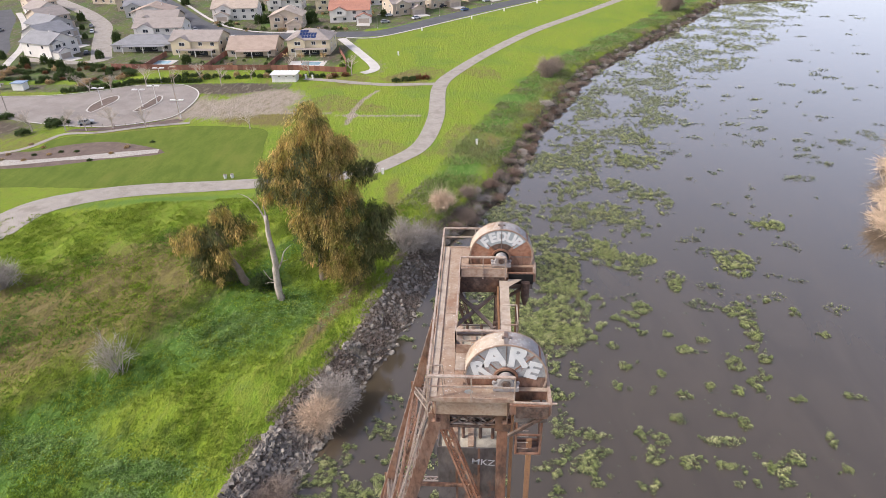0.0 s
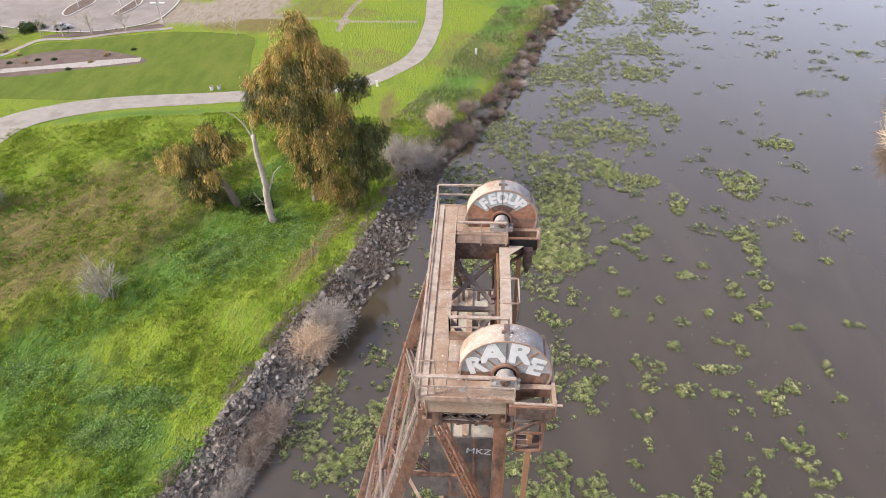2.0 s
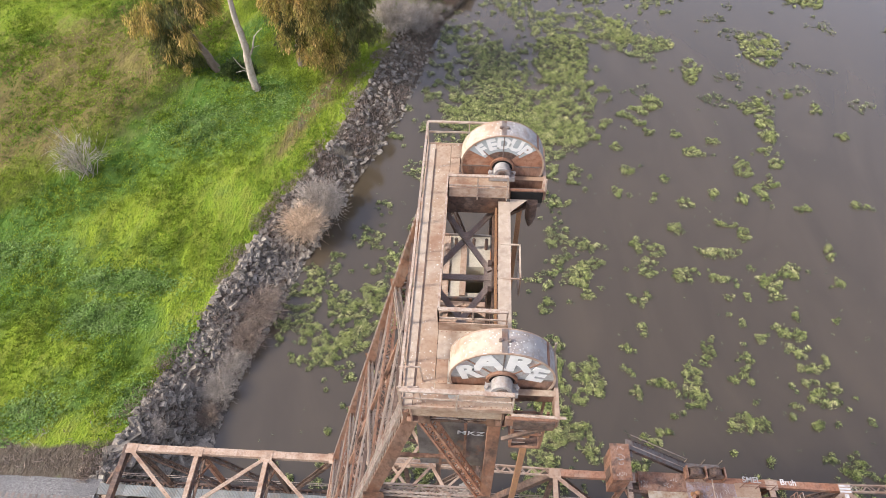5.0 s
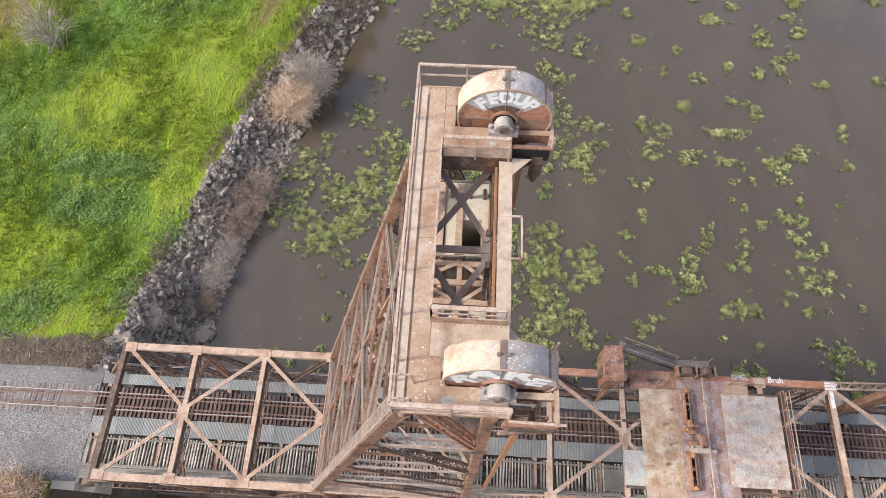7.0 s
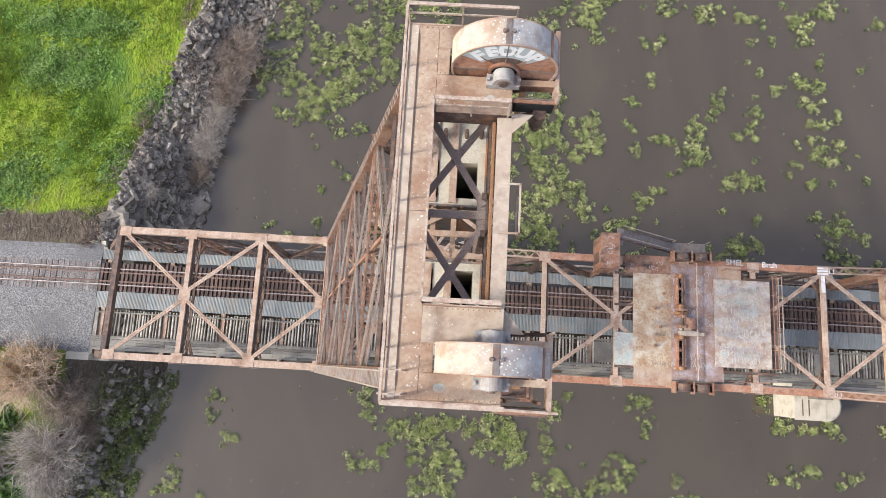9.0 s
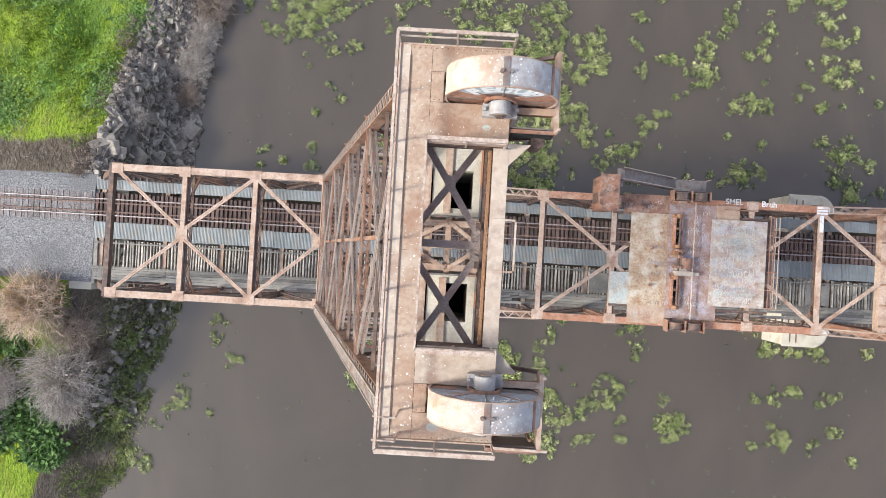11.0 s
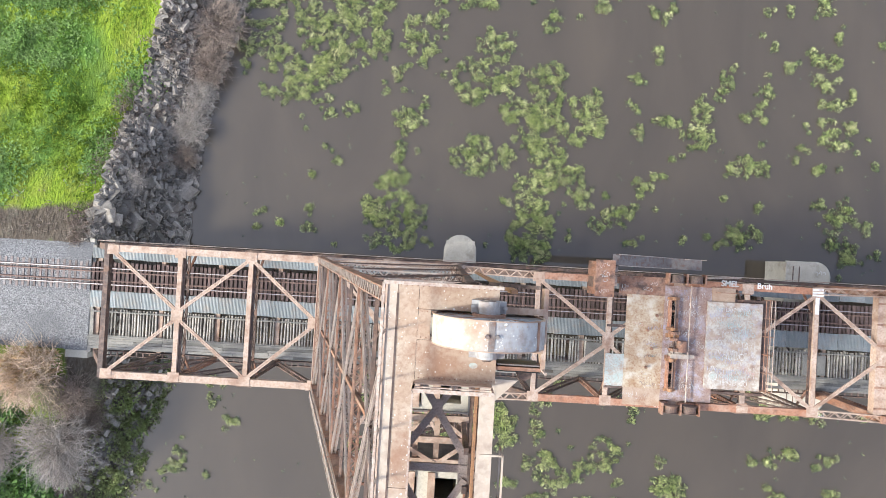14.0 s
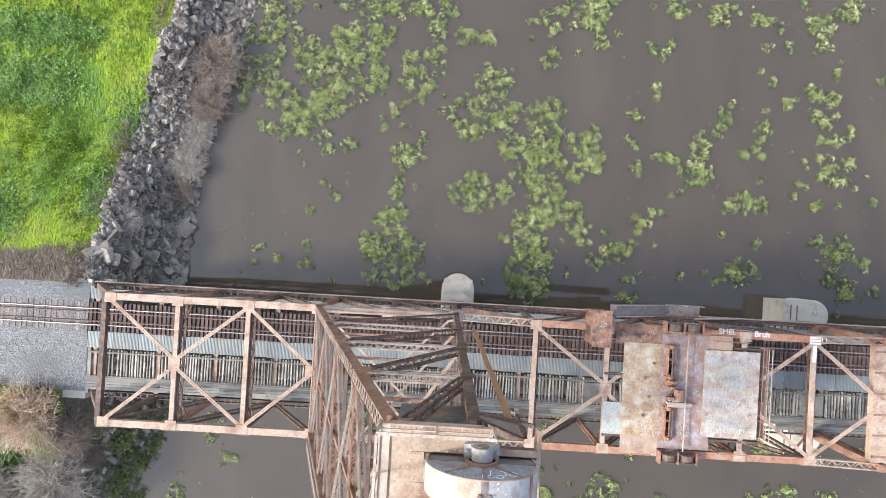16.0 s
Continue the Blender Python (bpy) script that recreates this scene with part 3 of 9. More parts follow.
    lush_shade += 0.8 * smooth01(1 - np.abs(d - 13) / 11) * smooth01((gy - 96) / 25) + 0.35 * smooth01((waves(gx, gy, 0.2, 79) - 0.05) / 0.2) * smooth01((gy - 112) / 10)
    soil = smooth01((7.2 - d) / 2.0) * smooth01((90 - gy) / 25 + 0.55) + 0.9 * smooth01((6.5 - d) / 3)
    soil += (0.85 + 0.5 * waves(gx, gy, 0.9, 83)) * smooth01((10.2 + 1.6 * waves(gx, gy, 0.5, 61) - gy) / 2.5) * smooth01((gy - 3) / 1.0) * smooth01((-27 - gx) / 2)
    worn = np.exp(-((gx - np.interp(gy, [50, 56, 62, 69, 76, 91, 101, 113, 122], [-26.5, -24.8, -23, -20.9, -19.7, -18.1, -17.8, -18.5, -19.1]) - 0.5 * waves(gx, gy, 0.6, 81)) / 2.2) ** 2) * smooth01((gy - 46) / 10) * smooth01((122 - gy) / 10)
    dry += 0.8 * worn
    soil += 0.4 * worn * smooth01((90 - gy) / 12)
    soil += 0.45 * smooth01((11 - np.abs(gy + 9)) / 5) * smooth01((-28 - gx) / 3) * smooth01((gx + 41) / 5)
    soil += 0.8 * blob(-145, 150, 24, 14) + 0.7 * blob(-85, 187, 12, 8) + 0.6 * blob(-92, 160, 8, 8)
    soil += yards * (0.56 + 0.22 * waves(gx, gy, 0.4, 51))
    lush_shade = lush_shade + 0.5 * yards
    lush_shade = lush_shade + (0.2 * smooth01((waves(gx, gy, 0.42, 71) - 0.04) / 0.22) + 0.12 * smooth01((waves(gx, gy, 1.1, 72) - 0.1) / 0.2) + 0.3 * blob(-60, 33, 18, 12)) * smooth01((108 - gy) / 12) * smooth01((d - 8) / 6) * (1 - np.clip(dry, 0, 1)) * (1 - 0.65 * smooth01((np.interp(gy, MOUND_Y, MOUND_X) - gx) / 6))
    col = np.stack([dry, lush_shade, soil, sandy], -1).clip(0, 1)
    at = me.color_attributes.new("vegetation", "FLOAT_COLOR", "POINT")
    at.data.foreach_set("color", col.reshape(-1).astype(np.float32))
    tagged(new("ground", me), "bright green winter meadow with dry and rank patches", "ground", kind="structure")


def ribbon(name, pts, width, mat, label, category, lift=0.06, step=1.5, z=None):
    """A paved strip along a line of the plan, lying on the ground."""
    line, g = spline(pts, step), Geo()
    if not isinstance(width, (int, float)):
        at = np.cumsum([0] + [math.dist(a, b) for a, b in zip(pts[:-1], pts[1:])])
        run = np.cumsum([0] + [(b - a).length for a, b in zip(line[:-1], line[1:])])
        wide = np.interp(run / run[-1], at / at[-1], width)
    else:
        wide = [width] * len(line)
    for i, p in enumerate(line):
        q = line[min(i + 1, len(line) - 1)] - line[max(i - 1, 0)]
        s = Vector((-q.y, q.x, 0)).normalized()
        top = max(float(height(p.x + s.x * float(wide[i]) * k, p.y + s.y * float(wide[i]) * k)) for k in (-0.5, -0.25, 0, 0.25, 0.5)) if z is None else z
        for k in (-0.5, -0.17, 0.17, 0.5):
            e = p + s * float(wide[i]) * k
            g.v.append((e.x, e.y, (top if z is None else z) + lift))
    for i in range(len(line) - 1):
        for k in range(3):
            g.f.append((4 * i + k, 4 * (i + 1) + k, 4 * (i + 1) + k + 1, 4 * i + k + 1))
    return tagged(new(name, g.mesh(name, mat)), label, category, kind="structure")


def sheet(name, pts, mat, label, category, lift=0.05, kind="structure", smooth_edge=True):
    """A flat patch with a rounded outline, on level ground."""
    line = spline(pts + pts[:1], 1.5) if smooth_edge else [Vector((*p, 0)) for p in pts]
    bm = bmesh.new()
    bm.faces.new([bm.verts.new((p.x, p.y, 3.05 + lift)) for p in (line[:-1] if smooth_edge else line)])
    bmesh.ops.triangulate(bm, faces=bm.faces[:])
    for f in bm.faces:
        if f.normal.z < 0:
            f.normal_flip()
    me = bpy.data.meshes.new(name)
    bm.to_mesh(me)
    bm.free()
    me.materials.append(mat)
    return tagged(new(name, me), label, category, kind=kind)


build_ground()
g = Geo()
g.add([(-200, -900, 0), (1300, -900, 0), (1300, 1500, 0), (-200, 1500, 0)], [(0, 1, 2, 3)])
tagged(new("water", g.mesh("water", water_material())), "still silty brown river water with sky sheen", "river", kind="structure")

ribbon("levee_path", [(-105, 62), (-100, 77), (-96.9, 88.1), (-94.7, 95.5), (-89.5, 101.2), (-76.5, 108.0), (-55.2, 112.8), (-40, 115.6), (-27, 120.5), (-19.8, 128), (-14, 139), (-11.8, 161), (-12.5, 192), (-7, 212), (6.5, 243), (24, 276), (47, 310), (74.5, 351), (100, 390)], [10, 10, 10, 9, 7.6, 6.4, 5.6] + [5.0] * 12,
       old_asphalt, "faded asphalt path along the levee", "path", 0.07)
ribbon("side_path", [(-12, 194.5), (-18, 194.4), (-29.7, 193.8), (-40, 195.7), (-51.8, 199.3), (-61, 201.5)], 3.0, old_asphalt, "faded asphalt side path", "path", 0.09, z=3.05)
ribbon("pavement", [(-60, 264), (-48.6, 240.3), (-39.4, 220.2), (-38.2, 212.5), (-41.5, 208.3)], 3.8, pale_concrete, "pale concrete walk to the street", "path", 0.07, z=3.05)
ribbon("road", [(-230, 405), (-188, 367), (-141, 302), (-119, 280), (-95, 270), (-64, 272), (-42, 276), (-15, 309), (16, 345), (60, 392)], 11, asphalt, "dark asphalt residential street", "road", 0.06, z=3.05)
ribbon("road", [(-151, 231), (-164, 256), (-180.5, 289), (-192, 306.5), (-213.5, 332), (-238, 357), (-262, 380)], 8.0, old_asphalt, "grey asphalt lane between houses", "road", 0.05, z=3.05)
ribbon("road", [(-183, 231.5), (-170, 227.5), (-159, 225.3), (-150.5, 228.5), (-149.5, 234)], 4.6, old_asphalt, "grey asphalt turning at the end of the lane", "road", 0.07, z=3.05)
ribbon("road", [(-196, 225), (-204, 245), (-218, 266), (-233, 291), (-245, 312), (-266, 340)], 9, asphalt, "dark asphalt curved street", "road", 0.05, z=3.05)
ribbon("pavement", [(-178, 204), (-181, 212.7), (-188.4, 229.9), (-197.7, 252), (-212.7, 277.8), (-230.5, 304.8), (-251, 332)], 3.0, pale_concrete, "pale concrete pavement", "pavement", 0.07, z=3.05)
ribbon("kerb", [(-58, 264.6), (-42, 267.5), (-9, 304.5), (22, 340), (66, 388)], 1.3, pale_concrete, "pale concrete kerb strip", "kerb", 0.17, z=3.05)
ribbon("kerb", [(-235, 396), (-194, 361), (-148, 297), (-124, 275), (-97, 263.8)], 1.6, pale_concrete, "pale concrete kerb strip", "kerb", 0.17, z=3.05)
ribbon("kerb", [(-224, 411), (-181, 372), (-135, 308), (-114, 285.5), (-93, 276.5), (-66, 279)], 1.6, pale_concrete, "pale concrete kerb strip", "kerb", 0.17, z=3.05)
sheet("lawn", [(-150, 84), (-108, 86), (-101.8, 96.5), (-94, 103.6), (-81.2, 109.8), (-66.7, 113.8), (-52.5, 117.4), (-54, 127), (-56.5, 138), (-59.5, 149.5), (-70, 152.5), (-84, 153), (-96, 149.5), (-107, 145.8), (-115, 144.2), (-118, 140), (-121, 134), (-150, 126)], lawn_mat, "mown dark green park lawn", "lawn", 0.045)
sheet("parking_lot", [(-190, 165), (-159, 165), (-137, 157), (-121, 153), (-108, 152.3), (-96.9, 156.3), (-91.2, 162), (-90.5, 173.9), (-92.5, 184), (-97.1, 190.6), (-104.3, 194.8), (-119.1, 193.2), (-131, 186.6), (-148.6, 182), (-190, 182)], lot_asphalt, "sandy grey asphalt car park", "car park", 0.06)
sheet("mulch_bed", [(-126, 121), (-118.5, 121.5), (-107.8, 123.3), (-94, 128.2), (-83.2, 131), (-83.3, 134.5), (-99.4, 140.2), (-111.6, 137.6), (-117.1, 133.5), (-126, 131)], mulch, "brown mulch bed in the lawn", "flower bed", 0.075)
ribbon("dry_creek", [(-140, 122), (-121.8, 125), (-115.3, 125.8), (-106.1, 128.1), (-93.9, 130.9), (-83.7, 133.7)], [4, 4.6, 2.8, 2.2, 4.0, 2.6], cobble, "pale cobbles of a dry creek bed", "stones", 0.12, z=3.05)
ribbon("garden_walk", [(-140, 127), (-126.4, 131.8), (-121.5, 135.5), (-119, 141.8), (-116.7, 146.3), (-107.4, 147.6), (-96.3, 152.3), (-84.1, 155.7)], 1.7, old_asphalt, "pale park footpath", "path", 0.10, z=3.05)
sheet("mulch_strip", [(-118, 147.8), (-100, 150.3), (-88, 155), (-89, 159), (-102, 153.5), (-117, 150)], mulch, "mulch strip beside the car park", "flower bed", 0.075)

for pts in ([(-121.8, 166.9), (-123, 172.7), (-121.7, 180.2), (-119, 181.7), (-117.1, 177.1), (-117.9, 171.2), (-119.3, 165)], [(-106.5, 166.1), (-106.2, 168.8), (-105.1, 181.6), (-102.9, 179.4), (-102, 174.6), (-103.3, 168.3), (-104.6, 165.5)]):
    sheet("lot_island", pts, mulch, "planted car park island", "flower bed", 0.11)
    ribbon("kerb", pts + pts[:1], 0.45, pale_concrete, "pale concrete kerb round the island", "kerb", 0.2, z=3.05)
ribbon("kerb", [(-137, 157), (-121, 153), (-108, 152.3), (-96.9, 156.3), (-91.2, 162), (-90.5, 173.9), (-92.5, 184), (-97.1, 190.6), (-104.3, 194.8), (-119.1, 193.2), (-131, 186.6), (-148.6, 182), (-190, 182)], 0.45, pale_concrete, "pale concrete kerb of the car park", "kerb", 0.2, z=3.05)

# railway embankment top, crowned under the live track
g = Geo()
BED = [(5.3, 6.80), (4.7, 7.02), (3.75, 7.205), (2.17, 7.215), (0.6, 7.205), (-0.3, 7.05), (-2.0, 7.03), (-4.4, 7.03), (-4.9, 6.82)]
for i in range(150):
    x = -31.0 - i * 1.2
    for y, z in BED:
        g.v.append((x, y, z + 0.022 * math.sin(x * 1.7 + y * 2.1) * math.sin(x * 0.9 - y)))
for i in range(149):
    for k in range(len(BED) - 1):
        a = len(BED) * i + k
        g.f.append((a, a + 1, a + len(BED) + 1, a + len(BED)))
tagged(new("ballast_bed", g.mesh("ballast_bed", ballast)), "pale grey gravel ballast of the railway", "ballast", kind="structure")


# ---- the bridge ----
TOP, BOT, HALF, TOWER_HALF = 16.36, 6.75, 4.80, 5.0
DECK = 7.1


def gusset(g, x, y, z, sx, sy, t=0.03):
    g.box(x - sx / 2, x + sx / 2, y - sy / 2, y + sy / 2, z, z + t)


def truss_span(name, label, xs, lateral_nodes, centre_nodes, top_from, top_to, chord_mat, ends, half=HALF):
    """A through truss with panel points xs; laterals cross at centre_nodes."""
    span = tagged(empty(name, xs[0], 0, BOT), label, "bridge span")
    off = Vector((-xs[0], 0, -BOT))

    def put(nm, g, mat, lab=""):
        g.v = [tuple(Vector(p) + off) for p in g.v]
        return part(nm, g, mat, span, lab)

    for s in (1, -1):
        y = s * half
        put("top_chord", Geo().beam((top_from - 0.3, y, TOP - 0.22), (top_to + 0.3, y, TOP - 0.22), 0.54, 0.44, (0, 1, 0)), chord_mat)
        g = Geo()
        for k in (-0.2, 0.2):
            g.beam((xs[0], y + k, BOT), (xs[-1], y + k, BOT), 0.07, 0.5, (0, 1, 0))
        n = int((xs[-1] - xs[0]) / 0.6)
        for i in range(n):
            x = xs[0] + (xs[-1] - xs[0]) * (i + 0.5) / n
            g.box(x - 0.07, x + 0.07, y - 0.2, y + 0.2, BOT + 0.20, BOT + 0.23)
        put("bottom_chord", g, rust_dark)
        for i, x in enumerate(xs):
            if top_from - 0.1 <= x <= top_to + 0.1:
                put("vertical", Geo().lattice((x, y, BOT), (x, y, TOP - 0.4), 0.36, 0.3, (0, 1, 0)), rust_dark if i % 2 else rust)
                g = Geo()
                g.box(x - 0.6, x + 0.6, y + s * 0.33, y + s * 0.35, TOP - 1.0, TOP - 0.05)
                gusset(g, x, y - s * 0.1, TOP + 0.005, 0.9, 0.76)
                g.dots([(x + u, y + v, TOP + 0.035) for u in (-0.38, -0.22, 0.22, 0.38) for v in (-0.22, 0.22)], (0, 0, 1), 0.03, 0.02)
                put("gusset_plate", g, rust_pale)
        for i in range(len(xs) - 1):
            a, b = xs[i], xs[i + 1]
            mid = (xs[0] + xs[-1]) / 2
            if i == 0 and ends[0]:
                put("end_post", Geo().beam((a, y, BOT), (b, y, TOP - 0.2), 0.55, 0.5, (0, 1, 0)), rust_dark)
            elif i == len(xs) - 2 and ends[1]:
                put("end_post", Geo().beam((a, y, TOP - 0.2), (b, y, BOT), 0.55, 0.5, (0, 1, 0)), rust)
            else:
                p, q = ((a, TOP - 0.3), (b, BOT)) if (a + b) / 2 < mid else ((a, BOT), (b, TOP - 0.3))
                put("web_diagonal", Geo().lattice((p[0], y, p[1]), (q[0], y, q[1]), 0.34, 0.28, (0, 1, 0)), rust_dark)
    # top laterals
    for x in lateral_nodes:
        put("top_strut", Geo().beam((x, half, TOP - 0.12), (x, -half, TOP - 0.12), 0.36, 0.22, (1, 0, 0)), rust_pale)
        g = Geo().lattice((x + 0.25, half, TOP - 0.75), (x + 0.25, -half, TOP - 0.75), 0.9, 0.2, (0, 0, 1), 0.1, 0.07)
        put("sway_frame", g, rust_dark)
        for s in (1, -1):
            put("knee_brace", Geo().beam((x + 0.25, s * (half - 0.2), TOP - 2.6), (x + 0.25, s * (half - 1.7), TOP - 1.1), 0.16, 0.14), rust)
    for c, ends_x in centre_nodes:
        g = Geo()
        gusset(g, c, 0, TOP + 0.012, 0.9, 0.8)
        g.dots([(c + u * 0.36, v * 0.3, TOP + 0.045) for u in (-1, -0.4, 0.4, 1) for v in (-1, 1)], (0, 0, 1), 0.03, 0.02)
        put("centre_gusset", g, rust_pale)
        for e in ends_x:
            for s in (1, -1):
                put("lateral_brace", Geo().lattice((e, s * (half - 0.25), TOP - 0.06), (c, s * 0.25, TOP - 0.06), 0.15, 0.12, (1, 1, 0), 0.13, 0.04), rust_pale)
    # floor
    for x in xs:
        g = Geo().box(x - 0.02, x + 0.02, -half, half, BOT - 0.75, BOT + 0.15)
        g.box(x - 0.2, x + 0.2, -half, half, BOT + 0.15, BOT + 0.18)
        g.box(x - 0.2, x + 0.2, -half, half, BOT - 0.78, BOT - 0.75)
        put("floor_beam", g, rust_pale)
    for y in (3.0, 1.4, -1.4, -3.0):
        put("stringer", Geo().box(xs[0], xs[-1], y - 0.12, y + 0.12, BOT - 0.55, BOT + 0.10), rust_dark)
    for i in range(len(xs) - 1):
        g = Geo()
        for s in (1, -1):
            g.beam((xs[i], -s * half, BOT - 0.5), (xs[i + 1], s * half, BOT - 0.5), 0.16, 0.12)
        put("bottom_lateral", g, rust_dark)
    return span


WEST = [-30.3, -24.35, -19.0, -13.4, -7.95, -2.4, 3.0]
tower_span = truss_span("tower_span_truss", "rusted riveted steel truss span carrying the lift tower", WEST, [-19.0, -13.4, -7.95], [(-19.0, (-24.35, -13.4)), (-8.2, (-13.4,))], -24.35, 3.0, rust_pale, (True, False), TOWER_HALF)
LIFT = [3.7, 9.35, 15.05, 20.45, 25.85, 31.35, 36.9]
lift_span = truss_span("lift_span_truss", "rusted riveted steel truss lift span with graffiti", LIFT, [9.35, 15.05, 25.85, 31.35], [(15.05, (9.35, 20.45)), (25.85, (20.45, 31.35)), (36.8, (31.35,))], 9.35, 31.35, red_rust, (True, True))
EAST = [37.6, 43.2, 48.8, 54.4]
truss_span("approach_span_truss", "rusted riveted steel truss of the far approach span", EAST, [43.2, 48.8], [(48.8, (43.2, 54.4))], 37.6, 54.4, rust_pale, (False, False))

# portal at the west end: a deep strut between the end posts
g = Geo().beam((-24.95, TOWER_HALF + 0.3, TOP - 0.5), (-24.95, -TOWER_HALF - 0.3, TOP - 0.5), 0.4, 0.55, (1, 0, 0))
g.v = [(x + 30.3, y, z - BOT) for x, y, z in g.v]
part("portal_strut", g, rust_dark, tower_span, "dark rusted portal strut")
for s in (1, -1):
    g = Geo().lattice((3.1, s * 4.95, TOP - 0.15), (9.1, s * 4.8, TOP - 0.15), 0.5, 0.3, (0, 1, 0), 0.1, 0.06)
    g.v = [(x - 3.7, y, z - BOT) for x, y, z in g.v]
    part("guide_strut", g, rust_pale, lift_span)
    g = Geo().lattice((31.6, s * 4.8, TOP - 0.15), (36.9, s * 4.95, TOP - 0.15), 0.5, 0.3, (0, 1, 0), 0.1, 0.06)
    g.v = [(x - 3.7, y, z - BOT) for x, y, z in g.v]
    part("guide_strut", g, rust_pale, lift_span)
# broad riveted portal on the far pier
portal = tagged(empty("far_portal_frame", 37.1, 0, 5.0), "broad rusted riveted portal frame on the far pier", "steel frame")
for s in (1, -1):
    part("post", Geo().box(-0.35, 0.35, s * 4.95 - 0.3, s * 4.95 + 0.3, 0.0, 11.6), rust, portal)
g = Geo().box(-0.9, 0.75, -4.6, 4.6, 10.6, 11.3)
g.dots([(u, v * 0.5, 11.3) for u in (-0.8, -0.1, 0.6) for v in range(-9, 10)], (0, 0, 1), 0.035, 0.02)
part("strut", g, rust_pale, portal)
for k in range(6):
    part("stiffener", Geo().box(-0.92, 0.77, -4.2 + k * 1.65, -4.05 + k * 1.65, 11.302, 11.36), rust, portal)

# deck of the bridge: the live track
DX0, DX1 = -30.9, 56.0
track = tagged(empty("railway_track", -31, 2.17, 7.0), "single railway track on dark creosoted ties with guard rails", "railway track")
rail_profile = [(-0.075, 0), (0.075, 0), (0.075, 0.015), (0.012, 0.03), (0.012, 0.13), (0.036, 0.135), (0.036, 0.172), (-0.036, 0.172), (-0.036, 0.135), (-0.012, 0.13), (-0.012, 0.03), (-0.075, 0.015)]


def rail(name, y, mat, x0, x1, h=0.0):
    g = Geo()
    k = len(rail_profile)
    g.add([(x, y + a, h + b) for x in (x0, x1) for a, b in rail_profile], [(i, (i + 1) % k, k + (i + 1) % k, k + i) for i in range(k)] + [tuple(range(k))[::-1], tuple(range(k, 2 * k))])
    part(name, g, mat, track)


for y in (0.75, -0.75):
    rail("running_rail", y, rail_rust, -120, 87, 0.27)
    part("rail_head", Geo().box(-120, 87, y - 0.034, y + 0.034, 0.4425, 0.446), rail_steel, track, "polished rail head")
for y in (0.42, -0.42):
    rail("guard_rail", y, rail_rust, -22, 87, 0.25)
tie_mesh = Geo().box(-0.115, 0.115, -1.32, 1.32, 0.0, 0.25).mesh("tie", tie_wood)
dusty_wood = material("dusty_tie_wood", [(0.19, 0.15, 0.135), (0.25, 0.205, 0.185), (0.12, 0.095, 0.085)], 1.2, 0.9, 0.3, 14, (0.30, 0.29, 0.28), 1.5, 0.6, per="object")
tie_mesh_dusty = Geo().box(-0.115, 0.115, -1.32, 1.32, 0.0, 0.25).mesh("tie", dusty_wood)
tie_mesh_long = Geo().box(-0.13, 0.13, -1.34, 1.34, 0.0, 0.25).mesh("tie", tie_wood)
rnd = random.Random(4)
x = 0.25
while x < 86.5:
    piece("tie", tie_mesh if rnd.random() < 0.7 else tie_mesh_long, track, pose(x, rnd.uniform(-0.05, 0.05), 0.0 + rnd.uniform(-0.01, 0.01), 0, 0, rnd.uniform(-0.8, 0.8)))
    x += 0.405 + rnd.uniform(-0.02, 0.02)
x = -0.4
while x > -48:
    piece("tie", tie_mesh_dusty, track, pose(x, rnd.uniform(-0.06, 0.06), -0.008 + rnd.uniform(-0.012, 0.012), 0, 0, rnd.uniform(-1.2, 1.2)))
    x -= 0.55 + rnd.uniform(-0.03, 0.03)


def corrugated_mesh(length, width):
    g, n = Geo(), int(length / 0.065)
    for i in range(n + 1):
        x, z = length * i / n, 0.018 * (i % 2)
        g.v += [(x, 0, z), (x, width, z), (x, 0, z - 0.004), (x, width, z - 0.004)]
    for i in range(n):
        g.f += [(4 * i, 4 * i + 4, 4 * i + 5, 4 * i + 1), (4 * i + 2, 4 * i + 3, 4 * i + 7, 4 * i + 6)]
    return g.mesh("corrugated_sheet", corrugated)


walk_n = tagged(empty("side_walkway", DX0, 3.8, DECK), "galvanised corrugated walkway sheets beside the track", "walkway", group="deck walkways")
walk_c = tagged(empty("centre_walkway", DX0, -0.7, DECK), "galvanised corrugated walkway sheets between the tracks", "walkway", group="deck walkways")
cor_n, cor_c = corrugated_mesh(2.38, 0.95), corrugated_mesh(2.38, 1.52)
for i in range(36):
    piece("corrugated_sheet", cor_n, walk_n, pose(i * 2.4, rnd.uniform(-0.05, 0.05), 0.07 + 0.01 * (i % 2), 0, 0, rnd.uniform(-0.3, 0.3)))
    if i not in (21, 22):
        piece("corrugated_sheet", cor_c, walk_c, pose(i * 2.4, rnd.uniform(-0.04, 0.04), 0.12 + 0.012 * (i % 2), 0, 0, rnd.uniform(-0.3, 0.3)))
part("bearer", Geo().box(0, 86.5, 0.02, 0.1, -0.1, 0.055), plank_wood, walk_n)
part("bearer", Geo().box(0, 86.5, 0.86, 0.94, -0.1, 0.055), plank_wood, walk_n)
part("bearer", Geo().box(0, 86.5, 0.05, 0.16, -0.1, 0.1), plank_wood, walk_c)
part("bearer", Geo().box(0, 86.5, 1.34, 1.45, -0.1, 0.1), plank_wood, walk_c)
part("pale_sheet", Geo().box(53.6, 56.2, 0.0, 1.5, 0.115, 0.13), shed_white, walk_c, "pale replacement deck sheet")

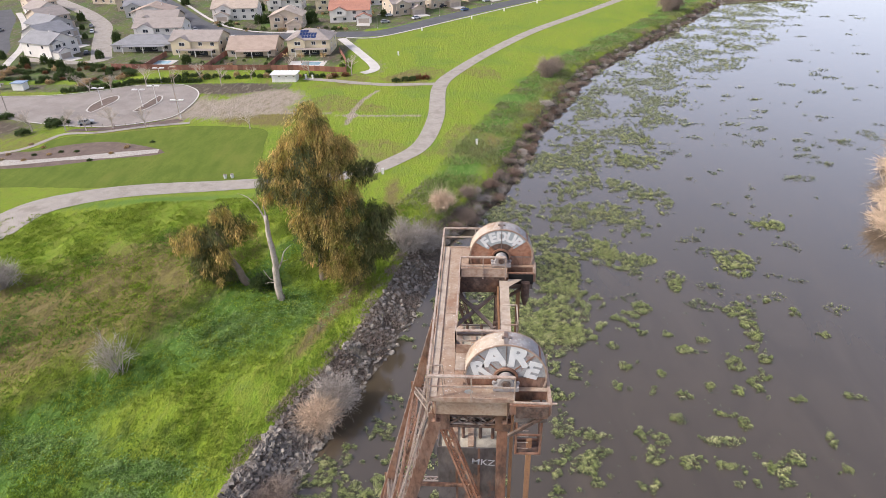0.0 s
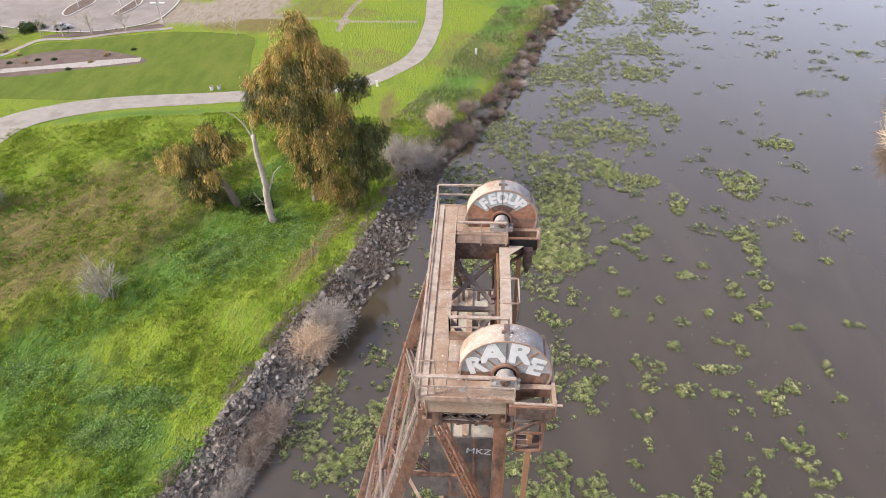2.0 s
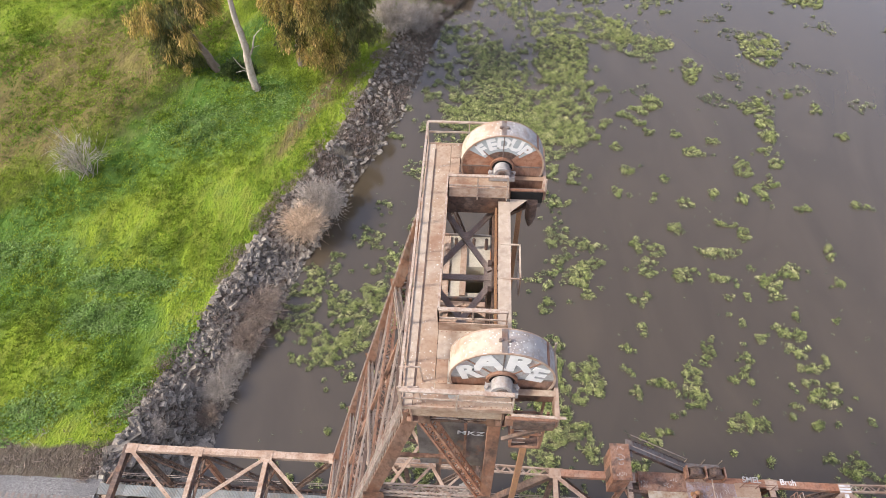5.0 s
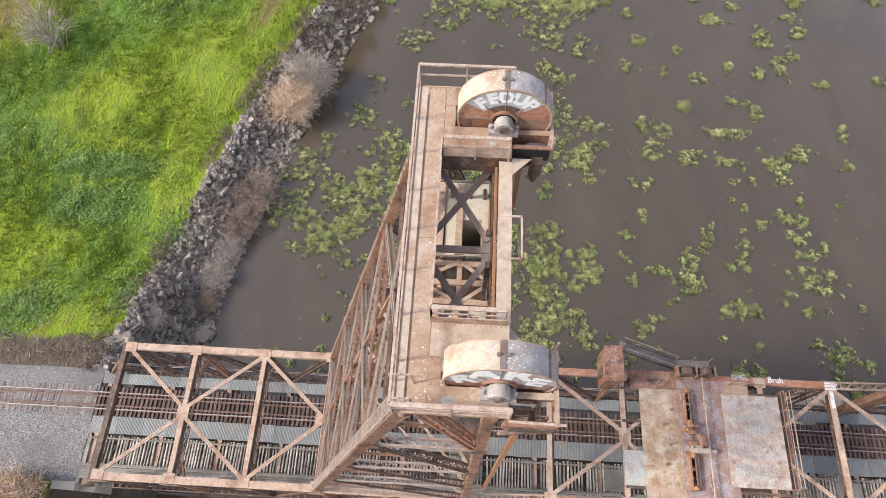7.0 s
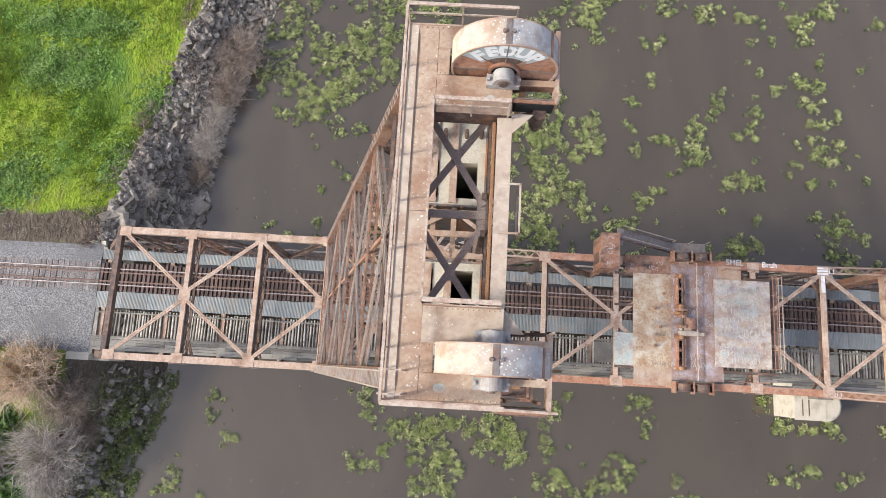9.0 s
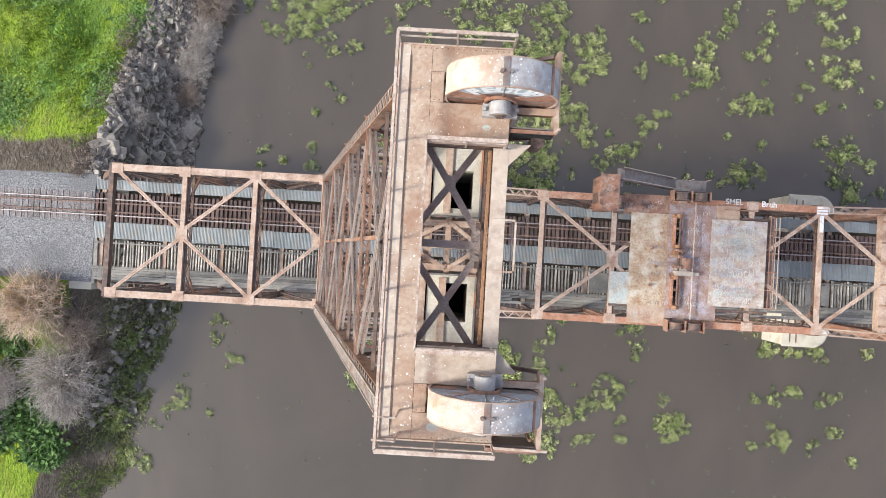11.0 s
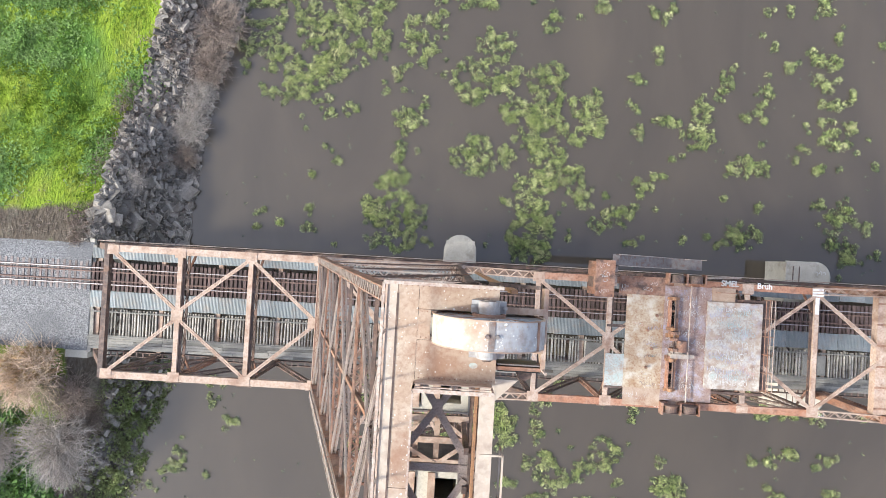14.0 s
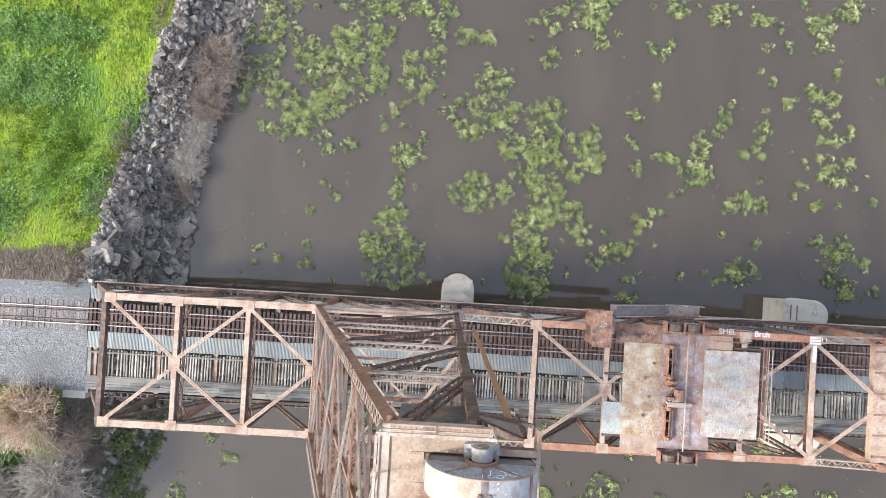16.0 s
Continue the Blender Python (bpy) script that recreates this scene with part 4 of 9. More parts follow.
# the abandoned second track bed: bare silvered ties
old_bed = tagged(empty("abandoned_track_bed", DX0, -2.25, DECK), "abandoned track bed of gappy silvered timber ties", "track bed")
old_tie = [Geo().box(-w / 2, w / 2, -l, 1.38, -0.2, 0.03).mesh("old_tie", old_wood) for w, l in ((0.12, 1.38), (0.15, 1.3), (0.09, 1.42), (0.13, 1.05))]
x = 0.3
while x < 86.5:
    if rnd.random() < 0.93:
        near_beam = min(abs(x + DX0 - v) for v in WEST + LIFT + EAST) < 0.28
        if not near_beam:
            piece("old_tie", rnd.choice(old_tie), old_bed, pose(x, rnd.uniform(-0.07, 0.07), rnd.uniform(-0.05, 0.01), 0, rnd.uniform(-3, 3), rnd.uniform(-1.6, 1.6)))
    x += rnd.uniform(0.23, 0.34)
for y in (1.12, -1.12):
    part("guard_timber", Geo().box(0, 86.5, y - 0.07, y + 0.07, 0.04, 0.13), plank_wood, old_bed)
for x in (46.3, 66.5):
    part("cover_board", Geo().box(x, x + 2.1, -0.9, 0.95, 0.05, 0.09), plank_wood, old_bed)

plank_walk = tagged(empty("plank_walkway", DX0, -4.35, DECK), "long grey plank walkway along the truss", "walkway", group="deck walkways")
plank = [Geo().box(0, l, -0.115, 0.115, -0.04, 0.03).mesh("plank", plank_wood) for l in (4.2, 5.6, 3.4)]
for r in range(2, 6):
    x, k = rnd.uniform(-1.0, 0.0), 0
    while x < 84:
        l = (4.2, 5.6, 3.4)[k % 3]
        if rnd.random() < 0.96:
            piece("plank", plank[k % 3], plank_walk, pose(max(x, 0), -0.62 + r * 0.25 + rnd.uniform(-0.01, 0.01), rnd.uniform(0, 0.03), 0, 0, rnd.uniform(-0.25, 0.25)))
        x += l + 0.02
        k += 1 + int(rnd.random() < 0.4)
part("curb_timber", Geo().box(0, 86.5, 0.78, 0.92, 0.0, 0.2), plank_wood, plank_walk)

# handrail along the north side, outside the truss
fence_n = tagged(empty("walkway_railing", -30, 5.5, DECK), "thin grey pipe railing along the outside of the truss", "railing")
for z in (1.1, 0.6):
    part("pipe_rail", Geo().tube((0, 0, z), (85, 0, z), 0.035, n=6), rail_pale, fence_n)
post = Geo().tube((0, 0, -0.2), (0, 0, 1.1), 0.03, n=6).mesh("railing_post", rail_pale)
for i in range(36):
    piece("railing_post", post, fence_n, pose(i * 2.43, 0, 0))
part("outrigger_plank", Geo().box(0, 85, -0.4, -0.12, -0.28, -0.22), rust_dark, fence_n)

# abutment and piers
g = Geo().box(-33.5, -29.6, -5.6, 5.6, -1.0, 5.9)
g.box(-33.5, -31.05, -5.6, 5.6, 5.9, 6.8)
tagged(new("abutment", g.mesh("abutment", concrete)), "weathered concrete bridge abutment", "abutment", kind="structure")
g = Geo().box(-31.05, -30.7, -5.0, 5.0, 6.2, 6.98)
tagged(new("end_timber", g.mesh("end_timber", plank_wood)), "grey timber backwall at the bridge end", "timber", kind="structure")


def pier(x, wx, ends, label, knobs=False):
    p = tagged(empty("bridge_pier", x, 0, -1.5), label, "bridge pier", group="bridge piers")
    g = Geo()
    outline = []
    for s in (1, -1):
        for k in range(13):
            a = math.pi * k / 12
            outline.append((math.cos(a) * wx / 2 * s, s * (ends - wx / 2 + math.sin(a) * wx / 2)))
    n = len(outline)
    rows = [(1.0, 0.0), (1.0, 5.0), (1.06, 5.05), (1.06, 5.6), (0.97, 5.72)]
    for k, z in rows:
        g.v += [(u * k, v * k, z) for u, v in outline]
    for j in range(len(rows) - 1):
        g.f += [(j * n + i, j * n + (i + 1) % n, (j + 1) * n + (i + 1) % n, (j + 1) * n + i) for i in range(n)]
    g.f.append(tuple(range((len(rows) - 1) * n, len(rows) * n)))
    part("shaft", g, concrete, p)
    for s in (1, -1):
        part("bearing_block", Geo().box(-0.7, 0.7, s * 4.8 - 0.6, s * 4.8 + 0.6, 5.7, 7.6), steel_old, p)
        if knobs:
            for a in (0.25, 0.5, 0.75):
                c = math.pi * a
                u, v = math.cos(c) * wx * 0.56, s * (ends - wx / 2 + math.sin(c) * wx * 0.56)
                part("bolt_block", Geo().box(u - 0.2, u + 0.2, v - 0.2, v + 0.2, 4.7, 5.68), concrete, p)
    return p


pier(3.3, 3.0, 7.6, "rounded weathered concrete pier under the lift tower", True)
far_pier = tagged(empty("bridge_pier", 37, 0, -1.5), "pale concrete pier block with a round graffitied drum", "bridge pier", group="bridge piers")
for s_ in (1, -1):
    g = Geo().box(-1.8, 1.0, min(s_ * 3.2, s_ * 7.3), max(s_ * 3.2, s_ * 7.3), 0.0, 5.6)
    part("block", g, concrete, far_pier)
    part("coping", Geo().box(-1.9, 1.0, min(s_ * 3.1, s_ * 7.4), max(s_ * 3.1, s_ * 7.4), 5.6, 5.8), concrete, far_pier)
    # Nothing is sunk here: brown strips paint the recesses' dark on the coping.
    for k in (-1.2, -0.6):
        part("recess", Geo().box(k - 0.05, k + 0.05, s_ * 6.2 - 0.8, s_ * 6.2 + 0.7, 5.804, 5.83), rust_dark, far_pier, "rusted strip set in the coping")
    g = Geo().tube((1.1, s_ * 5.9, 0), (1.1, s_ * 5.9, 5.5), 1.55, 1.55, 28)
    g.tube((1.1, s_ * 5.9, 5.5), (1.1, s_ * 5.9, 5.75), 1.55, 1.3, 28)
    part("drum", g, concrete, far_pier, "round weathered drum with sprayed writing")
    part("bearing_block", Geo().box(-0.7, 0.7, s_ * 4.8 - 0.6, s_ * 4.8 + 0.6, 5.84, 7.6), steel_old, far_pier)
part("cross_wall", Geo().box(-1.7, 2.0, -3.1, 3.1, 0, 4.6), concrete, far_pier)


# ---- the lift tower ----
PZ, YC = 50.0, -0.17
YN, YS = 5.12, -5.46
tower = tagged(empty("lift_tower", 0, 0, BOT), "tall rusted steel lift tower with sloping rear legs and plated top", "lift tower")


def tput(nm, g, mat, lab="", smooth=False):
    g.v = [(x, y, z - BOT) for x, y, z in g.v]
    return part(nm, g, mat, tower, lab, smooth)


def back_x(z):
    return -7.9 + (z - TOP) * (0.66 - -7.9) / (49.0 - TOP)


def leg_y(z, s):
    return s * (TOWER_HALF + (4.72 - TOWER_HALF) * (z - TOP) / (49 - TOP)) + (YC * (z - TOP) / (49 - TOP) if z > TOP else 0)


LEVELS = [TOP, 25.6, 33.3, 41.0, 48.6]
for s in (1, -1):
    a, b = (back_x(TOP), leg_y(TOP, s), TOP), (back_x(49.2), leg_y(49.2, s), 49.2)
    g = Geo()
    for v in (-0.21, 0.21):
        g.beam(Vector(a) + Vector((0, v, 0)), Vector(b) + Vector((0, v, 0)), 0.06, 0.46, (0, 1, 0))
    u = (Vector(b) - Vector(a)).normalized()
    comb, face = Geo(), Vector((-u.z, 0, u.x)) * 0.235
    for k in range(120):
        p, q = Vector(a).lerp(Vector(b), k / 120), Vector(a).lerp(Vector(b), (k + 0.8) / 120)
        w = Vector((0, 0.2 if k % 2 else -0.2, 0))
        for f in (face, -face):
            comb.beam(p + f + w, q + f - w, 0.06, 0.02, (q - p - 2 * w).cross(f))
    tput("lacing", comb, lacing_grey, "pale zigzag lacing bars of the leg")["kind"] = "stuff"
    tput("rear_leg", g, rust, "rusted sloping rear leg with lacing bars")
    f0, f1 = (3.0, leg_y(5, s), 6.0), (3.0, leg_y(49, s), 49.2)
    g = Geo().lattice(f0, f1, 0.34, 0.34, (1, 0, 0), 0.05, 0.07, 0.8)
    g.beam(Vector(f0) + Vector((0, s * 0.18, 0)), Vector(f1) + Vector((0, s * 0.18, 0)), 0.36, 0.03, (1, 0, 0))
    tput("front_leg", g, rust_dark if s > 0 else rust, "dark rusted vertical front leg")
    for i, z in enumerate(LEVELS):
        x0, y0 = back_x(z), leg_y(z, s)
        tput("side_strut", Geo().laced((x0, y0, z), (3.0, y0, z), 0.42, 0.3, (0, 0, 1)), lacing_grey)
        g = Geo()
        g.box(x0 - 0.3, x0 + 0.5, y0 + s * 0.24, y0 + s * 0.265, z - 0.45, z + 0.35)
        g.dots([(x0 + u, y0 + s * 0.265, z + v) for u in (-0.2, 0.1, 0.4) for v in (-0.35, 0, 0.25)], (0, s, 0), 0.03, 0.02)
        tput("node_plate", g, rust)
        g = Geo().box(2.72, 3.3, y0 + s * 0.21, y0 + s * 0.235, z - 0.5, z + 0.45)
        tput("node_plate", g, rust_dark)
        if i:
            zl = LEVELS[i - 1]
            g = Geo().laced((x0 + 0.2, y0, z - 0.2), (2.8, leg_y(zl, s), zl + 0.3), 0.34, 0.3, (0, 1, 0))
            tput("side_diagonal", g, red_rust if s < 0 and i == 4 else rust_dark)
            tput("sub_strut", Geo().beam((back_x((z + zl) / 2), leg_y((z + zl) / 2, s), (z + zl) / 2), ((x0 + 2.9) / 2, leg_y((z + zl) / 2, s), (z + zl) / 2), 0.12, 0.12), rust)
# bottom frame below the truss chords: inclined extension of the rear legs
for s in (1, -1):
    tput("rear_post", Geo().lattice((-7.95, s * TOWER_HALF, BOT), (-7.95, s * TOWER_HALF, TOP), 0.4, 0.4, (1, 0, 0)), rust)
# sloping rear face: transverse struts and crossed bars
for i, z in enumerate(LEVELS):
    x0 = back_x(z)
    tput("rear_strut", Geo().laced((x0, leg_y(z, 1), z), (x0, leg_y(z, -1), z), 0.36, 0.28, (1, 0, 3.8)), rust)
    tput("front_strut", Geo().laced((3.0, leg_y(z, 1), z), (3.0, leg_y(z, -1), z), 0.5, 0.3, (0, 0, 1)), rust_dark)
    if i:
        zl = LEVELS[i - 1]
        for s in (1, -1):
            tput("rear_diagonal", Geo().laced((x0, leg_y(z, s), z), (back_x(zl), leg_y(zl, -s), zl), 0.26, 0.2, (1, 0, 3.8), 0.07, 0.04, 1.3), lacing_grey if i < 3 else brace_grey)
        zm = (z + zl) / 2
        tput("rear_sub_strut", Geo().beam((back_x(zm), leg_y(zm, 1), zm), (back_x(zm), leg_y(zm, -1), zm), 0.14, 0.16), rust_dark)
tput("rear_tie", Geo().beam((back_x(20), 0, 20), (back_x(44), 0, 44), 0.16, 0.14), rust)
# internal cross ties seen from above between the legs
for z in LEVELS[:3]:
    g = Geo()
    for s in (1, -1):
        g.beam((back_x(z) + 0.2, leg_y(z, s), z - 0.1), (2.9, leg_y(z, -s), z - 0.1), 0.16, 0.1)
    tput("level_bracing", g, rust_pale)
# counterweight guides and front vertical rails
for s in (1, -1):
    for xx in (0.75, 2.75):
        tput("guide_rail", Geo().beam((xx, s * 0.55 + YC, 26), (xx, s * 0.55 + YC, 49), 0.14, 0.2), rust_dark)

# cap girders
for x, m, top in ((0.55, rust, PZ - 0.05), (3.15, rust, PZ - 0.26)):
    g = Geo().box(x - 0.02, x + 0.02, YS + 0.1, YN - 0.1, 48.7, top)
    g.box(x - 0.16, x + 0.16, YS + 0.1, YN - 0.1, 48.68, 48.72)
    for k in range(9):
        y = YS + 0.6 + k * 1.17
        g.box(x - 0.12, x + 0.12, y - 0.03, y + 0.03, 48.72, top - 0.01)
    tput("cap_girder", g, m)
for y in (YS + 0.15, YN - 0.15, -2.95, 2.55):
    g = Geo().box(0.5, 3.2, y - 0.02, y + 0.02, 49.1, PZ - 0.05)
    g.dots([(0.6 + k * 0.13, y - 0.02, zz) for k in range(20) for zz in (49.2, 49.85)], (0, -1, 0), 0.025, 0.016)
    tput("cross_girder", g, rust_dark if abs(y) < 4 else rust_plate)
tput("end_lattice", Geo().lattice((0.9, YS + 0.5, 48.55), (2.8, YS + 0.5, 48.55), 0.55, 0.3, (0, 0, 1), 0.1, 0.07), rust_dark)
tput("end_lattice", Geo().lattice((0.9, YN - 0.5, 48.55), (2.8, YN - 0.5, 48.55), 0.55, 0.3, (0, 0, 1), 0.1, 0.07), rust_dark)

# deck plates; joints between them are open slots
T = 0.03


def plate(x0, x1, y0, y1, mat, up=0.0):
    return tput("deck_plate", Geo().box(x0 + 0.006, x1 - 0.006, y0 + 0.006, y1 - 0.006, PZ - T + up, PZ + up), mat)


plate(0.33, 0.62, YS, YN, grey_plate, 0.012)
for a, b in ((YS, -0.4), (-0.4, YN)):
    plate(0.62, 1.2, a, b, rust_plate)
for a, b, m in ((YS, -4.72, rust_plate), (-4.72, -3.95, rust_plate), (-3.95, -2.92, grey_plate)):
    plate(1.2, 1.55 if a == -4.72 else 3.36, a, b, m)
for a, b, m in ((2.48, 3.6, rust_plate), (3.6, 4.42, rust_plate), (4.42, YN, rust_plate)):
    plate(1.2, 1.55 if a == 3.6 else 3.36, a, b, m)
seams = Geo()
seams.box(0.60, 0.64, YS + 0.35, YN - 0.3, PZ + 0.012, PZ + 0.022)
tput("seam_strip", seams, rust_dark, "dark joint strip along the walkway")
riv = Geo()
riv.dots([(0.7 + k * 0.15, y, PZ) for k in range(18) for y in (YS + 0.08, YN - 0.08)]
         + [(1.3 + k * 0.14, y, PZ) for k in range(15) for y in (-3.03, 2.58, -4.66, -4.0, 4.36, 3.66)], (0, 0, 1), 0.02, 0.012)
tput("rivets", riv, rust)["kind"] = "stuff"
spots, sp = Geo(), random.Random(77)
for k in range(300):
    x, y = (sp.uniform(0.4, 1.18), sp.uniform(YS, YN)) if k % 3 else (sp.uniform(1.2, 3.3), sp.choice((sp.uniform(YS, -4.75), sp.uniform(-3.9, -2.95), sp.uniform(2.5, 3.55), sp.uniform(4.45, YN))))
    if 0.58 < x < 0.66:
        continue
    spots.dots([(x, y, PZ + (0.0135 if x < 0.62 else 0.0015))], (0, 0, 1), sp.uniform(0.007, 0.02) * (1.8 if k % 29 == 0 else 1.0), 0.002)
tput("dropping_spatter", spots, droppings, "white spots of bird droppings")["kind"] = "stuff"
for px, py, a, b in ((1.75, -5.1, 0.2, 0.15), (2.75, 2.98, 0.15, 0.10)):
    g = Geo()
    g.v = [(px + a * 0.8 * math.cos(0.5236 * k), py + b * 0.8 * math.sin(0.5236 * k), PZ + 0.003) for k in range(12)]
    g.f = [tuple(range(12))]
    tput("paint_spill", g, graffiti_teal, "faded teal paint spill")
tput("edge_angle", Geo().box(0.30, 0.345, YS, YN, PZ - 0.12, PZ + 0.06), rust_pale)
for y in (YS - 0.02, YN - 0.02):
    g = Geo().box(0.30, 3.36, y, y + 0.04, PZ - 0.14, PZ + 0.05)
    g.dots([(0.4 + k * 0.12, y - 0.002, PZ - 0.05) for k in range(25)], (0, -1, 0), 0.022, 0.016)
    tput("edge_angle", g, rust_pale)

# railings of the platform
rails = tagged(empty("platform_railing", 0.3, YC, PZ), "weathered pale angle-iron railing round the tower platform", "railing")


def rput(nm, g, mat=rail_pale):
    g.v = [(x - 0.3, y - YC, z - PZ) for x, y, z in g.v]
    return part(nm, g, mat, rails)


def fence(a, b, n, z=1.06, mid=True, flat=0.09):
    a, b = Vector((*a, PZ)), Vector((*b, PZ))
    rput("top_rail", Geo().beam(a + Vector((0, 0, z)), b + Vector((0, 0, z)), flat, 0.06))
    if mid:
        rput("middle_rail", Geo().beam(a + Vector((0, 0, z * 0.55)), b + Vector((0, 0, z * 0.55)), 0.03, 0.07))
    for i in range(n + 1):
        p = a.lerp(b, i / n)
        rput("post", Geo().beam(p - Vector((0, 0, 0.1)), p + Vector((0, 0, z)), 0.05, 0.05))


fence((0.33, YS), (0.33, YN), 8, 1.06, False, 0.07)
fence((0.33, YN + 0.02), (3.36, YN + 0.02), 2)
fence((0.33, YS - 0.03), (3.36, YS - 0.03), 2, flat=0.12)
fence((1.2, 2.45), (3.25, 2.45), 2, flat=0.1)
fence((1.2, -2.92), (3.2, -2.92), 2, flat=0.12)
fence((1.2, -2.92), (1.2, 2.45), 1, 1.06, False, 0.05)
for y, w in ((2.5, 1), (-2.97, 1)):
    rput("toe_plate", Geo().box(1.2, 3.25, y - 0.015, y + 0.015, PZ, PZ + 0.42), rust_pale)

# east side of the opening: plated girder with gussets, crossed braces below
g = Geo().box(2.98, 3.4, -2.92, 2.48, PZ - 0.24, PZ - 0.2)
g.box(3.17, 3.21, -2.92, 2.48, PZ - 1.3, PZ - 0.24)
tput("east_girder", g, grey_plate)
tput("girder_web", Geo().box(2.88, 2.96, -2.9, 2.46, PZ - 0.75, PZ - 0.5), orange_rust)
g = Geo().box(2.55, 3.05, YC - 0.62, YC + 0.62, PZ - 1.22, PZ - 1.19)
g.dots([(2.6 + 0.12 * i, YC + 0.15 * j, PZ - 1.19) for i in range(4) for j in range(-4, 5)], (0, 0, 1), 0.022, 0.016)
tput("brace_gusset", g, brace_grey)
for s in (1, -1):
    y0, y1 = YC + s * 0.3, YC + s * 2.95
    for k, (p, q) in enumerate((((1.05, y1), (2.75, y0)), ((1.05, y0 + s * 0.25), (2.75, y1)))):
        z = PZ - 1.15 - 0.08 * k
        g = Geo().beam((*p, z), (*q, z), 0.2, 0.06)
        g.dots([Vector((*p, z + 0.03)).lerp(Vector((*q, z + 0.03)), i / 14) for i in range(1, 14)], (0, 0, 1), 0.02, 0.014)
        tput("crossed_brace", g, brace_grey)
    tput("cross_plate", Geo().box(1.75, 2.02, YC + s * 1.8 - 0.16, YC + s * 1.8 + 0.16, PZ - 1.13, PZ - 1.11), brace_grey)
tput("centre_strut", Geo().beam((0.9, YC, PZ - 1.2), (2.9, YC, PZ - 1.2), 0.22, 0.1), brace_grey)
# brackets carrying the outer half of each sheave
for s, ya, yb, yw in ((1, 2.95, 5.14, 4.0), (-1, -5.62, -3.55, -4.35)):
    tput("outer_beam", Geo().box(4.56, 4.68, ya, yb, PZ - 0.55, PZ - 0.03), rust_pale)
    for y in (ya, yw - 0.5, yw + 0.5):
        tput("bracket_beam", Geo().box(3.2, 4.62, y - 0.05, y + 0.05, PZ - 0.5, PZ - 0.06), rust)
    tput("bracket_plate", Geo().box(3.36, 4.6, yw + 0.42, yw + 0.6, PZ - 0.05, PZ - 0.02), rust_pale)
    tput("bracket_plate", Geo().box(3.36, 4.6, yw - 0.6, yw - 0.42, PZ - 0.05, PZ - 0.02), rust_plate)
    for y in (ya, yb):
        tput("knee_bracket", Geo().beam((3.2, y, PZ - 1.6), (4.55, y, PZ - 0.5), 0.1, 0.12), rust_dark)
    # A closed dark plate that paints the well's shade; the well isn't open here.
    tput("well_front", Geo().box(3.42, 4.56, ya - 0.09, ya - 0.055, PZ - 0.62, PZ - 0.1), pit_shade if s > 0 else rust_dark, "dark open well of the sheave")
    tput("well_liner", Geo().box(3.4, 4.55, ya + 0.08, ya + 0.12, PZ - 1.0, PZ - 0.1), steel_old)
    tput("edge_post", Geo().beam((4.62, yb if s < 0 else ya, PZ - 0.1), (4.62, yb if s < 0 else ya, PZ + 0.5), 0.06, 0.06), rail_pale)
    yb_ = YC + (2.95 if s > 0 else -3.4)
    g = Geo().tube((4.2, yb_, PZ - 0.45), (4.2, yb_, PZ - 1.3), 0.2, n=14)
    g.tube((4.2, yb_, PZ - 1.3), (4.2, yb_, PZ - 1.75), 0.2, 0.07, 14)
    if s > 0:
        tput("rope_bell", g, rust_dark, "dark hanging rope bell")
    tput("hanging_bar", Geo().beam((4.02, s * 4.95 - 0.05, 24), (4.02, s * 4.95 - 0.05, 47.6), 0.2, 0.13, (1, 0, 0)), orange_rust, "orange rusted hanging guide bar")
for p in ([(3.38, -2.95), (3.38, -3.6), (3.95, -3.6)], [(3.38, 2.0), (3.38, 2.62), (4.0, 2.62)]):
    g = Geo()
    g.v = [(x, y, z) for z in (PZ - 0.24, PZ - 0.21) for x, y in p]
    g.f = [(0, 1, 2), (3, 4, 5), (0, 1, 4, 3), (1, 2, 5, 4), (2, 0, 3, 5)]
    tput("corner_gusset", g, grey_plate, "grey triangular gusset plate")
tput("corner_rail", Geo().beam((3.36, YS - 0.1, PZ - 0.02), (4.85, YS - 0.12, PZ - 0.02), 0.07, 0.05), rail_pale)

# long ladder up the south rear leg, ending in a bent handrail at the platform corner
climb = tagged(empty("leg_ladder", back_x(TOP + 2), leg_y(TOP + 2, -1) - 0.1, TOP + 2), "long grey steel ladder up the sloping tower leg", "ladder")
run = Vector((back_x(49.4) - back_x(TOP + 2), leg_y(49.4, -1) - leg_y(TOP + 2, -1), 49.4 - TOP - 2))
off = Vector((-run.z, 0, run.x)).normalized() * 0.42
for v in (-0.24, 0.24):
    part("stile", Geo().beam(off + Vector((0, v, 0)), off + run + Vector((0, v, 0)), 0.05, 0.07, (0, 1, 0)), lacing_grey, climb)
    part("stand_off", Geo().beam(off * 0.4 + run * 0.5 + Vector((0, v, 0)), off + run * 0.5 + Vector((0, v, 0)), 0.05, 0.05), rust, climb)
rung = Geo().tube((0, -0.24, 0), (0, 0.24, 0), 0.022, n=5).mesh("rung", lacing_grey)
for k in range(116):
    p = off + run * ((k + 0.5) / 116)
    piece("rung", rung, climb, pose(p.x, p.y, p.z))
tip = off + run
for v in (-0.3, 0.3):
    part("grab_rail", Geo().beam(tip + Vector((-0.1, v, -0.6)), tip + Vector((-0.12, v, 1.3)), 0.04, 0.04).beam(tip + Vector((-0.12, v, 1.3)), tip + Vector((0.45, v, 1.35)), 0.04, 0.04).beam(tip + Vector((0.45, v, 1.35)), tip + Vector((0.5, v, 0.5)), 0.04, 0.04), rail_pale, climb)

